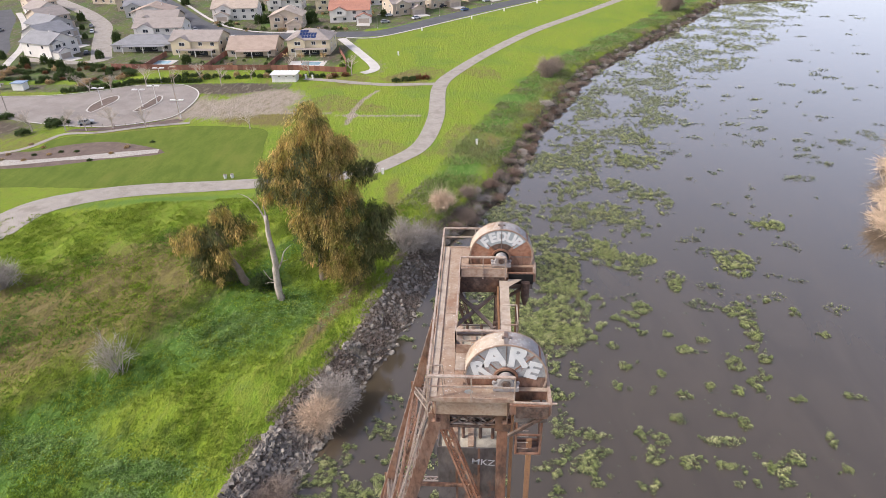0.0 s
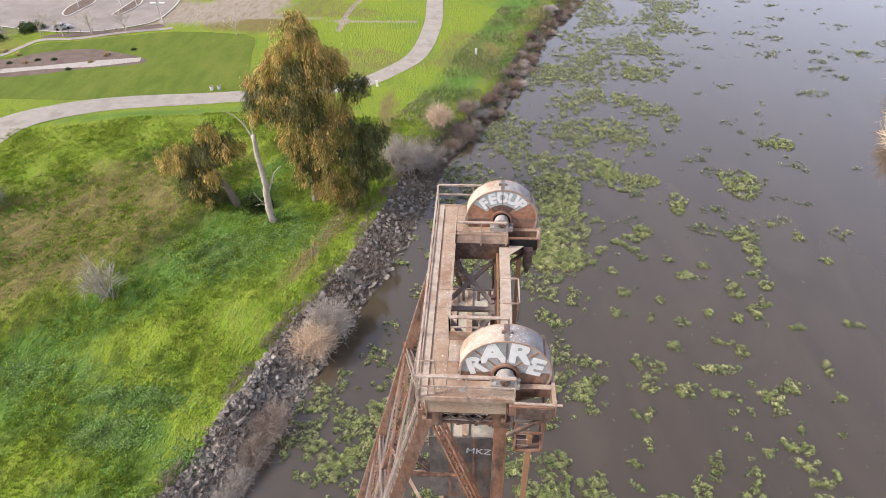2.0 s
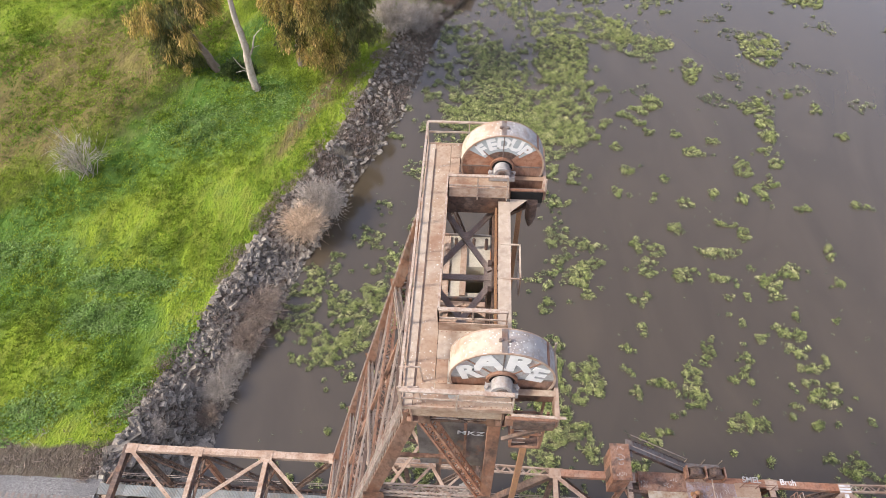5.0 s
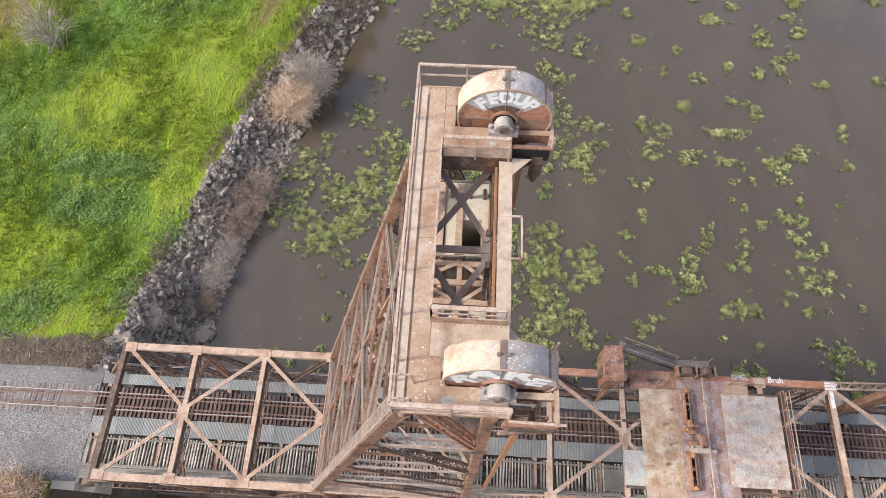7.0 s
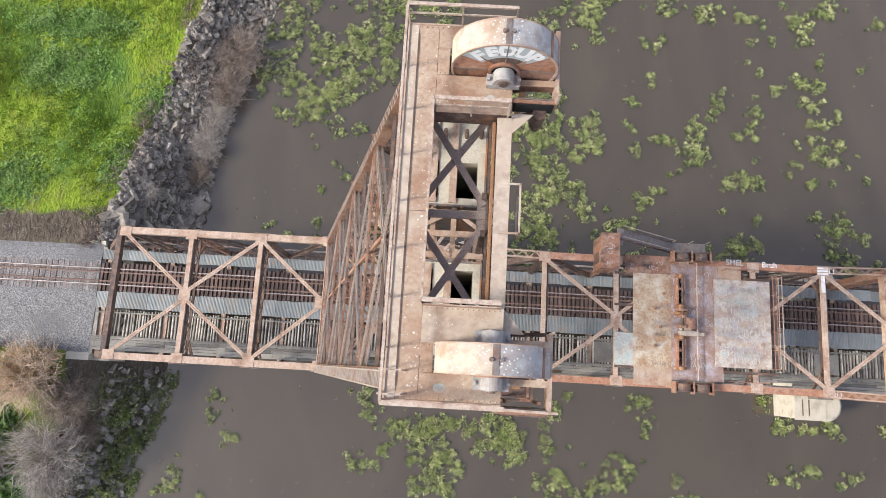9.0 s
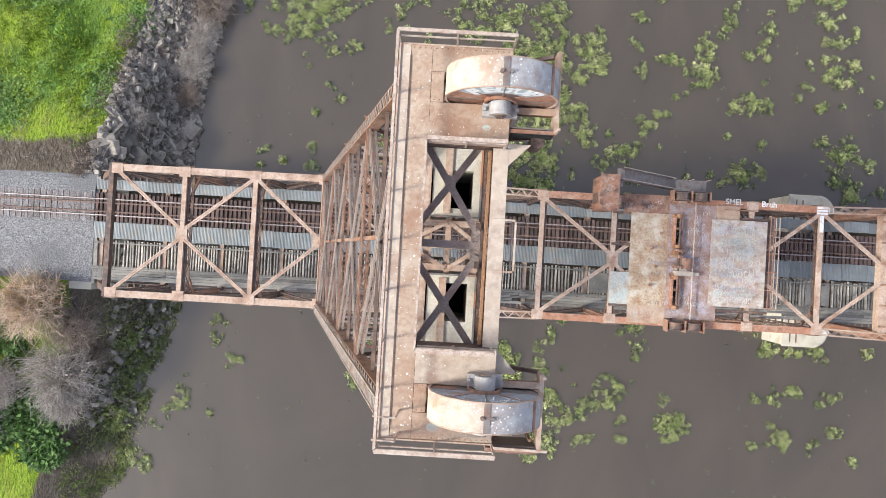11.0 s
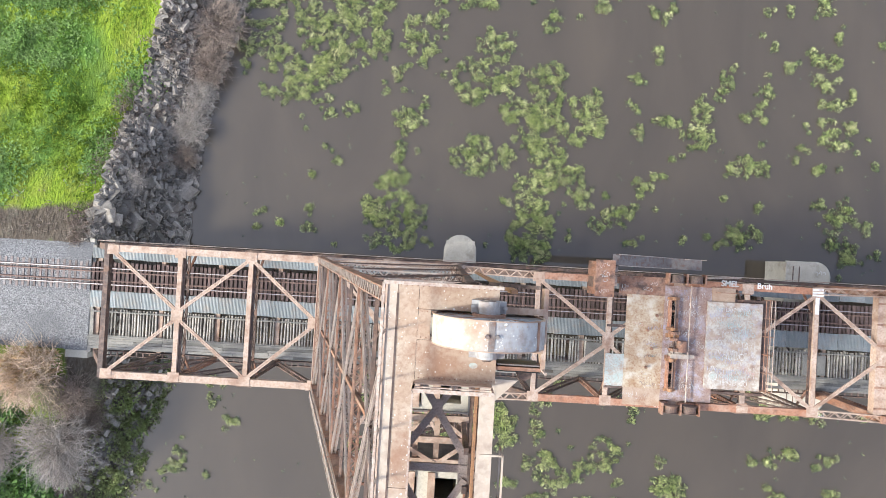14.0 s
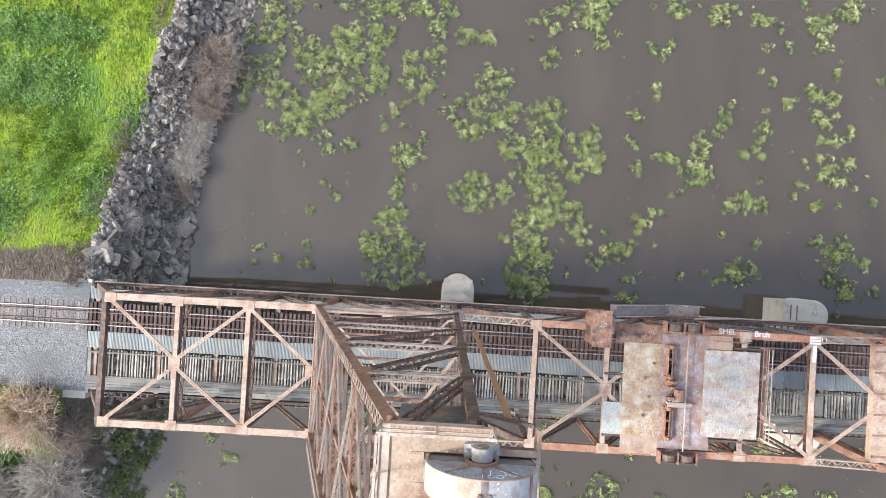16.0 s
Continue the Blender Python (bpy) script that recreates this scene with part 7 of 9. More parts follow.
wy = np.concatenate([RNG.normal(b, d, k) for a, b, c, d, k in spots_])
n = len(wx)
base = np.repeat(np.stack([wx, wy, height(wx, wy)], -1), 5, 0) + RNG.normal(size=(n * 5, 3)) * [0.22, 0.22, 0.03]
ob = new("weed_patch", leaf_mesh("weed_patch", base, RNG.normal(size=(n * 5, 3)) * [1, 1, 0.2] + [0, 0, 0.25], RNG.uniform(0.2, 0.42, n * 5), RNG.uniform(0.07, 0.14, n * 5), weed_grey, roll=(0, 0, 1.0)))
tagged(ob, "patch of broad grey-green weeds in the meadow", "weeds", kind="stuff")
grass_blades = material("meadow_grass_blades", [(0.180, 0.275, 0.030), (0.245, 0.310, 0.045)], 0.09, 0.9, 0.0, 0.6, (0.115, 0.22, 0.045), 0.06, 0.8, per="island", thin=0.22, spread=(0.45, 1.45), spec=0.1)
n = 60000
gx_ = RNG.uniform(-100, -10, n * 2)
gy_ = RNG.uniform(-26, 104, n * 2)
keep = (np.interp(gy_, SHORE_Y, SHORE_X) - gx_ > 7.0) & ~((np.abs(gy_) < 7) & (gx_ < -28)) & (waves(gx_, gy_, 0.5, 17) + RNG.uniform(-0.35, 0.35, n * 2) > -0.12)
keep &= ~((gy_ > 4) & (gy_ < 9.0 + 5.0 * waves(gx_, gy_, 0.6, 61)) & (gx_ > -52))
keep &= ~((gy_ > 88) & (gx_ < -34) & (gy_ - 96 > (gx_ + 84) * 0.26))
keep &= ~((np.abs(gx_ - np.interp(gy_, [50, 62, 76, 101, 122], [-26.5, -23, -19.7, -17.8, -19.1])) < 1.2) & (gy_ > 48) & (gy_ < 120) & (RNG.uniform(size=n * 2) < 0.8))
gx_, gy_ = gx_[keep][:n], gy_[keep][:n]
n = len(gx_)
base = np.repeat(np.stack([gx_, gy_, height(gx_, gy_)], -1), 4, 0) + RNG.normal(size=(n * 4, 3)) * [0.16, 0.16, 0.02]
lean = np.repeat(RNG.normal(size=(n, 3)) * [0.5, 0.5, 0.0], 4, 0)
tall = np.repeat(0.15 + 0.15 * RNG.uniform(size=n) + 0.16 * (waves(gx_, gy_, 0.3, 23) > 0.12) + 0.2 * (waves(gx_, gy_, 1.6, 24) > 0.2), 4)
ob = new("meadow_grass", leaf_mesh("meadow_grass", base, lean + RNG.normal(size=(n * 4, 3)) * [0.5, 0.5, 0.1] + [0.25, 0.1, 0.75], tall * RNG.uniform(0.8, 1.5, n * 4), RNG.uniform(0.03, 0.07, n * 4), grass_blades))
tagged(ob, "uneven tufts of long green meadow grass", "grass", kind="stuff")

# water hyacinth: rosettes of strap leaves floating in rafts, loose clumps and a belt along the levee
# rafts: middle and half-widths in the plan
SHORE_RAFT = [
    (-17.7, 33, 3, 2.7), (-18, 28.3, 3, 3), (-13.6, 28.5, 2.7, 3.3), (-10.2, 26.9, 2.7, 3.3), (-15.7, 23.7, 2.7, 2.8), (-12.4, 23.5, 2.7, 2.2), (-9.3, 32.3, 1.4, 3), (-6.7, 31.6, 0.7, 3), (-5.8, 27.5, 2.1, 1.4),
    (-4.8, 35.6, 5.3, 1.2), (-1.7, 28.3, 2.2, 2.8), (1.1, 35.6, 1.8, 1.1), (0, 33.5, 1.1, 2.1), (3.9, 32.8, 2.4, 0.8), (-5.2, 32.3, 0.6, 0.8), (-3.4, 25.6, 0.5, 0.5), (-8.7, 20.8, 1.2, 0.8), (-11, 20.5, 0.8, 0.6),
    (-20.2, 24.6, 0.6, 0.8)]
TOWER_RAFT = [
    (-3, 19.9, 1.1, 1.6), (-1.3, 20.8, 0.5, 0.9), (-3.4, 16.7, 0.8, 1.4), (-3.6, 14, 1.2, 0.9), (-4.6, 11.3, 2.2, 2.7), (-1.7, 9.7, 1.3, 2), (-3.2, 7.2, 2.8, 1.1), (-5.7, 10, 1.1, 1.4), (3.9, 24.2, 2.2, 2),
    (7.4, 24.7, 1.5, 1.5), (8.1, 21.6, 1.6, 1.2), (11.3, 24.9, 1.9, 1.7), (10.2, 19.7, 2.2, 2), (12.3, 21.5, 2.2, 2), (15.2, 20.7, 2.4, 2.2), (16.6, 22.6, 1, 1.2), (4.2, 16.7, 2.2, 2), (7.4, 16.6, 0.8, 1.1),
    (12, 17.4, 1.8, 1.7), (11.6, 15.9, 1.4, 1.2), (10.2, 13.8, 1.6, 1.4), (12.4, 14.2, 1.6, 1.4), (14.8, 15.1, 1, 0.8)]
PIER_RAFT = [
    (15.2, 13.7, 1.1, 1.1), (16.4, 13, 0.5, 0.4), (7.7, 11.8, 0.6, 0.4), (9.9, 11.2, 1.6, 1.6), (11.9, 10.8, 1.2, 1.2), (10.8, 8.8, 2.4, 1.8), (10.9, 6.6, 2.4, 1.3), (17.3, 10.1, 0.7, 0.8), (18.9, 11.2, 1.1, 0.8),
    (20.6, 11.6, 0.8, 0.8), (20.1, 10.2, 0.5, 0.5), (18.2, 13.1, 0.4, 0.4), (14.6, 8.8, 0.3, 0.5), (15.7, 12, 0.4, 0.3), (16.2, 35.9, 1.2, 1.8), (16.9, 32.8, 1, 0.7), (23, 32.1, 0.7, 0.7), (24.1, 33.3, 0.4, 0.4),
    (20.7, 25.5, 0.6, 0.8), (29.2, 36.5, 1.2, 1), (32.9, 36.5, 0.5, 0.8), (34.4, 36, 0.8, 0.5), (5.7, 27.9, 1.8, 1.5)]
EAST_RAFT = [
    (35.6, 35, 0.4, 0.4), (39.7, 35.9, 1.3, 1.2), (38, 37.9, 0.4, 0.5), (43.1, 38.4, 1.1, 0.5), (34.4, 33.2, 0.4, 0.4), (36.4, 33.4, 0.3, 0.5), (33.8, 29.7, 0.3, 0.6), (35, 29.7, 0.5, 0.5), (41.8, 31.1, 0.5, 0.8),
    (38.8, 29.1, 0.9, 0.5), (36.7, 27.6, 0.5, 0.7), (40.6, 28.3, 1.4, 0.7), (40.4, 25.9, 1.1, 1), (41.2, 23.9, 1.3, 0.6), (40.8, 22.2, 0.6, 0.5), (43.2, 21.8, 1.1, 0.6), (41.8, 20.2, 1.5, 0.9), (30.7, 26.2, 1.1, 0.9),
    (29.5, 24.3, 0.6, 0.9), (34.1, 24.4, 1, 1), (33.3, 22.7, 0.6, 0.4), (32.2, 22, 0.4, 0.3), (34.3, 21.9, 0.3, 0.4)]
MID_RAFT = [
    (21.6, 20.9, 0.5, 0.5), (24, 20.9, 1.6, 0.7), (27.6, 22.2, 1, 1.1), (27.3, 20, 1.7, 1.4), (21.5, 19.5, 0.3, 0.6), (24.9, 17.6, 0.5, 0.4), (33, 16.8, 1.9, 1.2), (38.2, 19.3, 0.4, 0.4), (37.9, 18, 0.3, 0.3),
    (40.5, 17.1, 1.1, 0.5), (38.6, 21.5, 0.3, 0.6), (43.8, 25.1, 0.5, 0.8), (46.2, 30.8, 0.4, 0.5), (22, 14.5, 0.9, 1.1), (23.4, 15.5, 0.7, 0.5), (30.6, 13.6, 0.4, 0.5), (34, 13, 0.4, 0.4), (32.5, 9.7, 1.9, 1.2),
    (29, 9.8, 0.4, 0.4), (26.5, 9.1, 0.4, 0.5), (20.7, 8.2, 0.7, 0.5), (21.3, 6.6, 1.1, 0.5), (30, 8.7, 0.4, 0.4), (34.4, 19.4, 0.3, 0.3)]
LOOSE_RAFT = [
    (40.5, 13.4, 0.9, 0.5), (42.6, 12.6, 1.3, 1), (44.8, 11.6, 0.8, 0.6), (42.2, 10, 1.4, 1.1), (43.8, 8.1, 1.3, 1.2), (46.6, 8.4, 0.5, 0.5), (46, 17.5, 0.4, 0.5), (-13, 18.3, 0.8, 0.2), (-11.1, 16.8, 0.3, 0.4),
    (-12.5, 13.5, 0.3, 0.3), (-9.8, 15.1, 0.2, 0.4), (-17.5, 9.5, 0.4, 0.4), (-18, 7.8, 0.3, 0.3), (-12.7, 8.3, 0.5, 0.5), (-12.5, 9.8, 0.3, 0.3), (-15.6, 8.6, 0.2, 0.2), (30.6, 37.3, 0.4, 0.4), (-4.2, 24.3, 0.5, 0.5),
    (-5.2, 22.5, 0.4, 0.4)]
SOUTH_RAFT = [
    (9, -11.5, 1.4, 1.8), (12.2, -10.7, 0.6, 0.8), (13.1, -15.6, 1.9, 1.6), (9.9, -17, 1.1, 0.6), (15.5, -16.4, 1.6, 0.9), (17.4, -15.1, 0.8, 0.8), (19.5, -13.8, 1.6, 1.7), (17.4, -18.7, 1.1, 0.5), (13, -19.5, 1.4, 1.4),
    (26, -16.3, 1.3, 2.2), (27.9, -17.1, 0.8, 0.5), (21.9, -8.5, 0.6, 0.5), (21.2, -16.6, 0.3, 0.3), (21, -18.4, 0.4, 0.4), (36.7, -13.4, 0.6, 0.6), (38.4, -12.7, 0.9, 0.8), (37.8, -17.7, 1.1, 0.9), (36.6, -16.2, 0.4, 0.4),
    (43, -13, 0.6, 0.8), (41.4, -13.7, 0.4, 0.4), (43, -16.7, 1, 0.7), (41.1, -18.1, 0.6, 0.5), (34.7, -13.5, 0.5, 0.5), (34.6, -18.5, 0.4, 0.4)]
SOUTH_BITS = [
    (45.2, -19.5, 0.5, 0.5), (35.9, -8.7, 0.8, 0.6), (38.2, -8.4, 1.3, 0.5), (40.9, -8.7, 0.4, 0.4), (46.1, -8.1, 0.6, 0.4), (-21.2, -8.7, 0.8, 0.5), (-21.4, -10.3, 0.6, 0.8), (-19, -12.8, 0.7, 0.7), (-24.3, -16.1, 0.6, 1.1),
    (-24.8, -17.3, 0.8, 0.6), (-25.9, -18.5, 0.6, 0.8), (-27.3, -19.8, 0.3, 0.5), (-21.8, -18.3, 0.4, 0.4), (-30.6, -23.2, 1.6, 1.1), (-28.2, -23.7, 1.1, 0.8), (11.6, -20.8, 1.2, 0.9)]
UPPER_RAFT = [
    (-11.7, 40.5, 2.2, 2), (-14.9, 36.6, 1.4, 1.2), (-7.8, 38, 2.1, 1.6), (-10.2, 46.6, 1.1, 1), (-6.1, 43.5, 1, 1.3), (-6.9, 35.5, 1.4, 1), (-9.7, 31.6, 2.1, 1.6), (-7.2, 31.3, 1.7, 1.8), (15.2, 64.3, 4.1, 5.9),
    (11.1, 67.6, 5, 4.9), (5.4, 62.7, 4.1, 5.3), (0.3, 67.1, 3.8, 3), (-2.2, 58.4, 3.2, 2.8), (11.8, 57.5, 3.2, 3.8), (15.6, 53.4, 3.1, 1.9), (16.4, 39.3, 3.4, 2.2), (13.3, 42.7, 1.5, 2.3), (13.1, 35.7, 3.5, 2.1),
    (11.3, 31.1, 1.6, 1.4), (12.4, 49.3, 1.8, 1.8), (14.6, 46.9, 1.5, 1.4), (-5.4, 53.4, 2.3, 1.6)]
UPPER_BITS = [
    (34.4, 59.1, 1.3, 1.4), (40.9, 56.3, 1.2, 1.9), (23, 59.6, 0.6, 0.8), (24.2, 54.9, 0.9, 0.9), (22.3, 50.3, 0.7, 0.9), (31.5, 48.8, 1, 0.8), (29.4, 44, 1.1, 0.8), (27.5, 50, 0.5, 0.6), (29.4, 53.6, 0.6, 0.6),
    (37.8, 61.5, 0.8, 0.8), (35.5, 50.9, 0.9, 1), (39.5, 50.2, 1.2, 0.9), (42.8, 51.8, 1.1, 2), (44.6, 53.4, 0.7, 0.9), (36.5, 45.2, 1.2, 0.8), (34.3, 40.2, 2.7, 0.7), (38.3, 43.5, 0.8, 1.3), (26.2, 40.6, 1.1, 1.1),
    (25.1, 37.1, 1.3, 1.7), (28.5, 36.5, 0.6, 0.6), (24.1, 41, 1, 1.1), (47.3, 48.6, 1.3, 0.5), (42.4, 37.2, 1.5, 0.8), (48.5, 40.9, 0.7, 1.1), (48.4, 36.2, 0.6, 0.8)]
UPPER_LOOSE = [
    (46.2, 70, 2.5, 2.2), (46.4, 64.7, 1.3, 3.3), (45.1, 60.2, 1.1, 0.7), (28.5, 63.3, 0.8, 1.1), (32.5, 62.9, 0.7, 0.8), (57.3, 63.6, 1, 0.7), (55.1, 69.8, 1, 1), (46.1, 57.1, 1.2, 0.9), (55.2, 49.5, 1, 0.7),
    (39.7, 33.8, 1, 1), (22.9, 28.2, 0.5, 0.8), (20.8, 22.2, 0.4, 0.6), (26.7, 90.5, 2.2, 3.7), (16.4, 81.9, 4.3, 6.3), (34.1, 86.4, 1.5, 1.9), (37.6, 78.6, 1.6, 3.1), (29.8, 70.4, 1.5, 1.7), (62.3, 100.7, 3, 2.3),
    (50.5, 85.7, 3.2, 4.7), (50.9, 73.5, 1.6, 1.1)]
PIER_SOUTH = [
    (-5.5, -8.4, 1.3, 1.4), (-0.2, -10.6, 1.7, 1.2), (2.9, -10.2, 2.3, 1), (-2.7, -11.1, 1.1, 1.2), (-3.8, -12.8, 0.7, 1.1), (1.3, -12.2, 2, 1.7), (2, -14.3, 2, 1.6), (-0.9, -13.4, 0.7, 0.8), (0.4, -16, 1.4, 1.3),
    (2.7, -16.4, 0.8, 1.1), (7.4, -10.2, 2.3, 1.2), (9.2, -10.4, 1.2, 0.8), (7.2, -12.1, 1.7, 1.2), (8.7, -13.1, 0.7, 0.8), (12.3, -9.9, 0.5, 0.5), (12.5, -12, 0.6, 0.8), (13.3, -7.9, 0.5, 0.9), (14.2, -6.8, 0.6, 0.4),
    (21.3, -6.9, 1, 1.1), (22.5, -6.6, 0.5, 0.8), (22.1, -9.7, 0.5, 0.6), (-5.9, -14.5, 1.4, 0.6), (-7.3, -14, 0.6, 0.6),
    (36.2, -8.3, 0.9, 0.7), (38.3, -8.6, 1.6, 0.6), (40.6, -8.2, 1.1, 0.7), (34.3, -6.1, 0.8, 0.7)]
BELT_Y = [60, 85, 111, 134, 156, 181, 203, 230, 268, 317, 420]
BELT_X = [22, 28, 40, 44, 54, 66, 74, 96, 121, 150, 215]


def rosettes(p, size, leaves, name, label, seed):
    """Plants at points of the plan: each a low dome of strap leaves, flat at the rim and steep in the middle."""
    r = np.random.RandomState(seed)
    p = p[np.interp(p[:, 1], SHORE_Y, SHORE_X) - p[:, 0] < -0.3]
    p = p[p[:, 0] < np.interp(p[:, 1], EAST_Y, EAST_X) - 2]
    k = len(p)
    m = k * leaves
    s = np.repeat(r.uniform(0.6, 1.3, k), leaves) * size
    a = r.uniform(0, 6.283, m)
    q = r.uniform(0.0, 1.0, m) ** 0.7
    out = np.stack([np.cos(a), np.sin(a), np.zeros(m)], -1)
    b = np.repeat(np.stack([p[:, 0], p[:, 1], np.full(k, 0.03)], -1), leaves, 0) + out * (s * q * 0.75)[:, None]
    b[:, 2] += s * (0.9 - 0.8 * q ** 2) * r.uniform(0.3, 1.0, m)
    comb = np.repeat(r.uniform(0, 6.283, k), leaves)
    w = out * (0.25 + q)[:, None] + np.stack([np.cos(comb) * 1.1, np.sin(comb) * 1.1, 0.15 + 0.9 * (1 - q)], -1) + r.normal(size=(m, 3)) * 0.28
    me = leaf_mesh(name, b, w, s * r.uniform(0.30, 0.72, m), s * r.uniform(0.026, 0.06, m), hyacinth, roll=(0, 0, 1.0))
    tagged(new(name, me), label, "water plants", kind="stuff")
    # Added dark leaves flat on the water paint the shade below each plant.
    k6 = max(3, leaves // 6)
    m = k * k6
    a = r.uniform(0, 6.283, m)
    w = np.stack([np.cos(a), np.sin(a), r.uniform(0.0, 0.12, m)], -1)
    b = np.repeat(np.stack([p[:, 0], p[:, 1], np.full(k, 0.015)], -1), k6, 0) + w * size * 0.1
    me = leaf_mesh("submerged_leaves", b, w, size * r.uniform(0.7, 1.25, m), size * r.uniform(0.16, 0.3, m), hyacinth_shade, roll=(0, 0, 1.0))
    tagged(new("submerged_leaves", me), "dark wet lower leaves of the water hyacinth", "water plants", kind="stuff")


def raft_points(rafts, per_m2, loose, seed):
    """Points in rafts with ragged rims and holes, and a few strays round them."""
    r = np.random.RandomState(seed)
    pts = []
    for cx, cy, rx, ry in rafts:
        k = max(3, int(3.14 * rx * ry * per_m2))
        g_ = r.uniform(0, 6.283, k)
        d_ = r.uniform(0, 1, k) ** 0.5 * 1.12
        x, y = cx + np.cos(g_) * d_ * rx, cy + np.sin(g_) * d_ * ry
        nz = np.array([noise.noise((u * 0.55, v * 0.55, seed)) + 0.8 * noise.noise((u * 1.5, v * 1.5, seed)) for u, v in zip(x, y)])
        ok = nz > loose + 0.5 * (d_ - 0.75)
        if min(rx, ry) < 0.9:
            ok |= d_ < 0.7
        pts.append(np.stack([x, y], -1)[ok])
        k = int(1 + rx * ry * 0.5)
        pts.append(np.stack([cx + r.normal(0, rx * 1.1, k), cy + r.normal(0, ry * 1.1, k)], -1))
    return np.concatenate(pts)


rosettes(raft_points(SHORE_RAFT, 6.2, -0.06, 31), 0.38, 50, "water_hyacinth", "broad ragged raft of olive water hyacinth by the bank", 31)
rosettes(raft_points(TOWER_RAFT + PIER_RAFT, 6.2, -0.26, 32), 0.38, 50, "water_hyacinth", "dense raft of pale-tipped water hyacinth in the stream", 32)
rosettes(raft_points(EAST_RAFT + MID_RAFT + LOOSE_RAFT, 6.2, -0.26, 33), 0.38, 50, "water_hyacinth", "loose clumps of pale-tipped water hyacinth", 33)
rosettes(raft_points(SOUTH_RAFT + PIER_SOUTH + SOUTH_BITS, 6.2, -0.26, 34), 0.38, 50, "water_hyacinth", "clumps of water hyacinth below the bridge", 34)
rosettes(raft_points(UPPER_RAFT, 4.6, 0.03, 35), 0.40, 46, "water_hyacinth", "broken rafts of olive water hyacinth up the river", 35)
rosettes(raft_points(UPPER_BITS + UPPER_LOOSE, 6.0, -0.25, 36), 0.40, 46, "water_hyacinth", "small clumps of water hyacinth up the river", 36)
r_ = np.random.RandomState(5)
x, y = r_.uniform(-26, 52, 420), r_.uniform(-24, 72, 420)
rosettes(np.stack([x, y], -1), 0.22, 7, "water_hyacinth", "single scattered sprigs of water hyacinth", 37)
y = 60 + 340 * r_.uniform(0, 1, 60000) ** 1.4
w_ = np.interp(y, BELT_Y, BELT_X) - np.interp(y, SHORE_Y, SHORE_X)
d_ = r_.uniform(0.0, 1.15, len(y))
x = np.interp(y, SHORE_Y, SHORE_X) + d_ * w_
nz = np.array([noise.noise((u * 0.10, v * 0.10, 3.0)) + 0.9 * noise.noise((u * 0.62, v * 0.62, 7.0)) for u, v in zip(x, y)])
keep = nz > -0.02 + 0.9 * np.maximum(0, d_ - 0.75) + 0.25 * np.maximum(0, 0.12 - d_) / 0.12
rosettes(np.stack([x, y], -1)[keep], 0.42, 20, "water_hyacinth", "broad belt of olive water hyacinth along the levee", 38)
yy_ = 70 + 330 * r_.uniform(0, 1, 210) ** 1.2
e0, e1 = np.interp(yy_, BELT_Y, BELT_X), np.interp(yy_, EAST_Y, EAST_X)
loose = [(float(a + (b - a) * u), float(v), float(q * 1.5), float(q)) for a, b, u, v, q in zip(e0, e1, r_.uniform(0.02, 1, 210), yy_, r_.uniform(0.3, 1.5, 210) ** 1.5)]
rosettes(raft_points(loose, 3.2, -0.2, 39), 0.46, 9, "water_hyacinth", "scattered clumps of water hyacinth on open water", 39)


# bank stones
def stone_mesh(seed):
    bm = bmesh.new()
    bmesh.ops.create_cube(bm, size=1.0)
    r = random.Random(seed)
    for v in bm.verts:
        v.co = Vector((v.co.x * r.uniform(0.65, 1.1), v.co.y * r.uniform(0.6, 1.05), v.co.z * r.uniform(0.5, 0.9)))
    bmesh.ops.bevel(bm, geom=bm.edges[:], offset=0.045, segments=1, affect="EDGES", clamp_overlap=True)
    me = bpy.data.meshes.new("stone")
    bm.to_mesh(me)
    bm.free()
    me.materials.append(rock)
    return me


stones = [stone_mesh(s) for s in range(8)]
bank = tagged(empty("riprap_bank", -27, 15, 0), "bank of broken grey rock and concrete slabs", "riprap", kind="structure")
rs = random.Random(8)
count = 0
while count < 290:
    y = rs.uniform(5.2, 46)
    x = float(np.interp(y, SHORE_Y, SHORE_X)) - rs.uniform(-0.3, 6.0)
    if y > 20 and rs.random() < 0.35:
        continue
    big = rs.uniform(0.45, 1.15) if y > 12 else rs.uniform(0.6, 1.7)
    m = pose(x + 27, y - 15, float(height(x, y)) + 0.10 * big, rs.uniform(-22, 22), rs.uniform(-22, 22), rs.uniform(0, 360)) @ Matrix.Diagonal((big * rs.uniform(0.9, 1.7), big * rs.uniform(0.5, 1.0), big * rs.uniform(0.15, 0.5), 1))
    piece("stone", rs.choice(stones), bank, m)
    count += 1
V, F = [], []
cube = [(-.5, -.4, -.3), (.45, -.5, -.35), (.5, .45, -.3), (-.45, .5, -.3), (-.4, -.35, .3), (.4, -.4, .35), (.35, .4, .25), (-.4, .35, .35)]
cf = [(0, 3, 2, 1), (4, 5, 6, 7), (0, 1, 5, 4), (1, 2, 6, 5), (2, 3, 7, 6), (3, 0, 4, 7)]
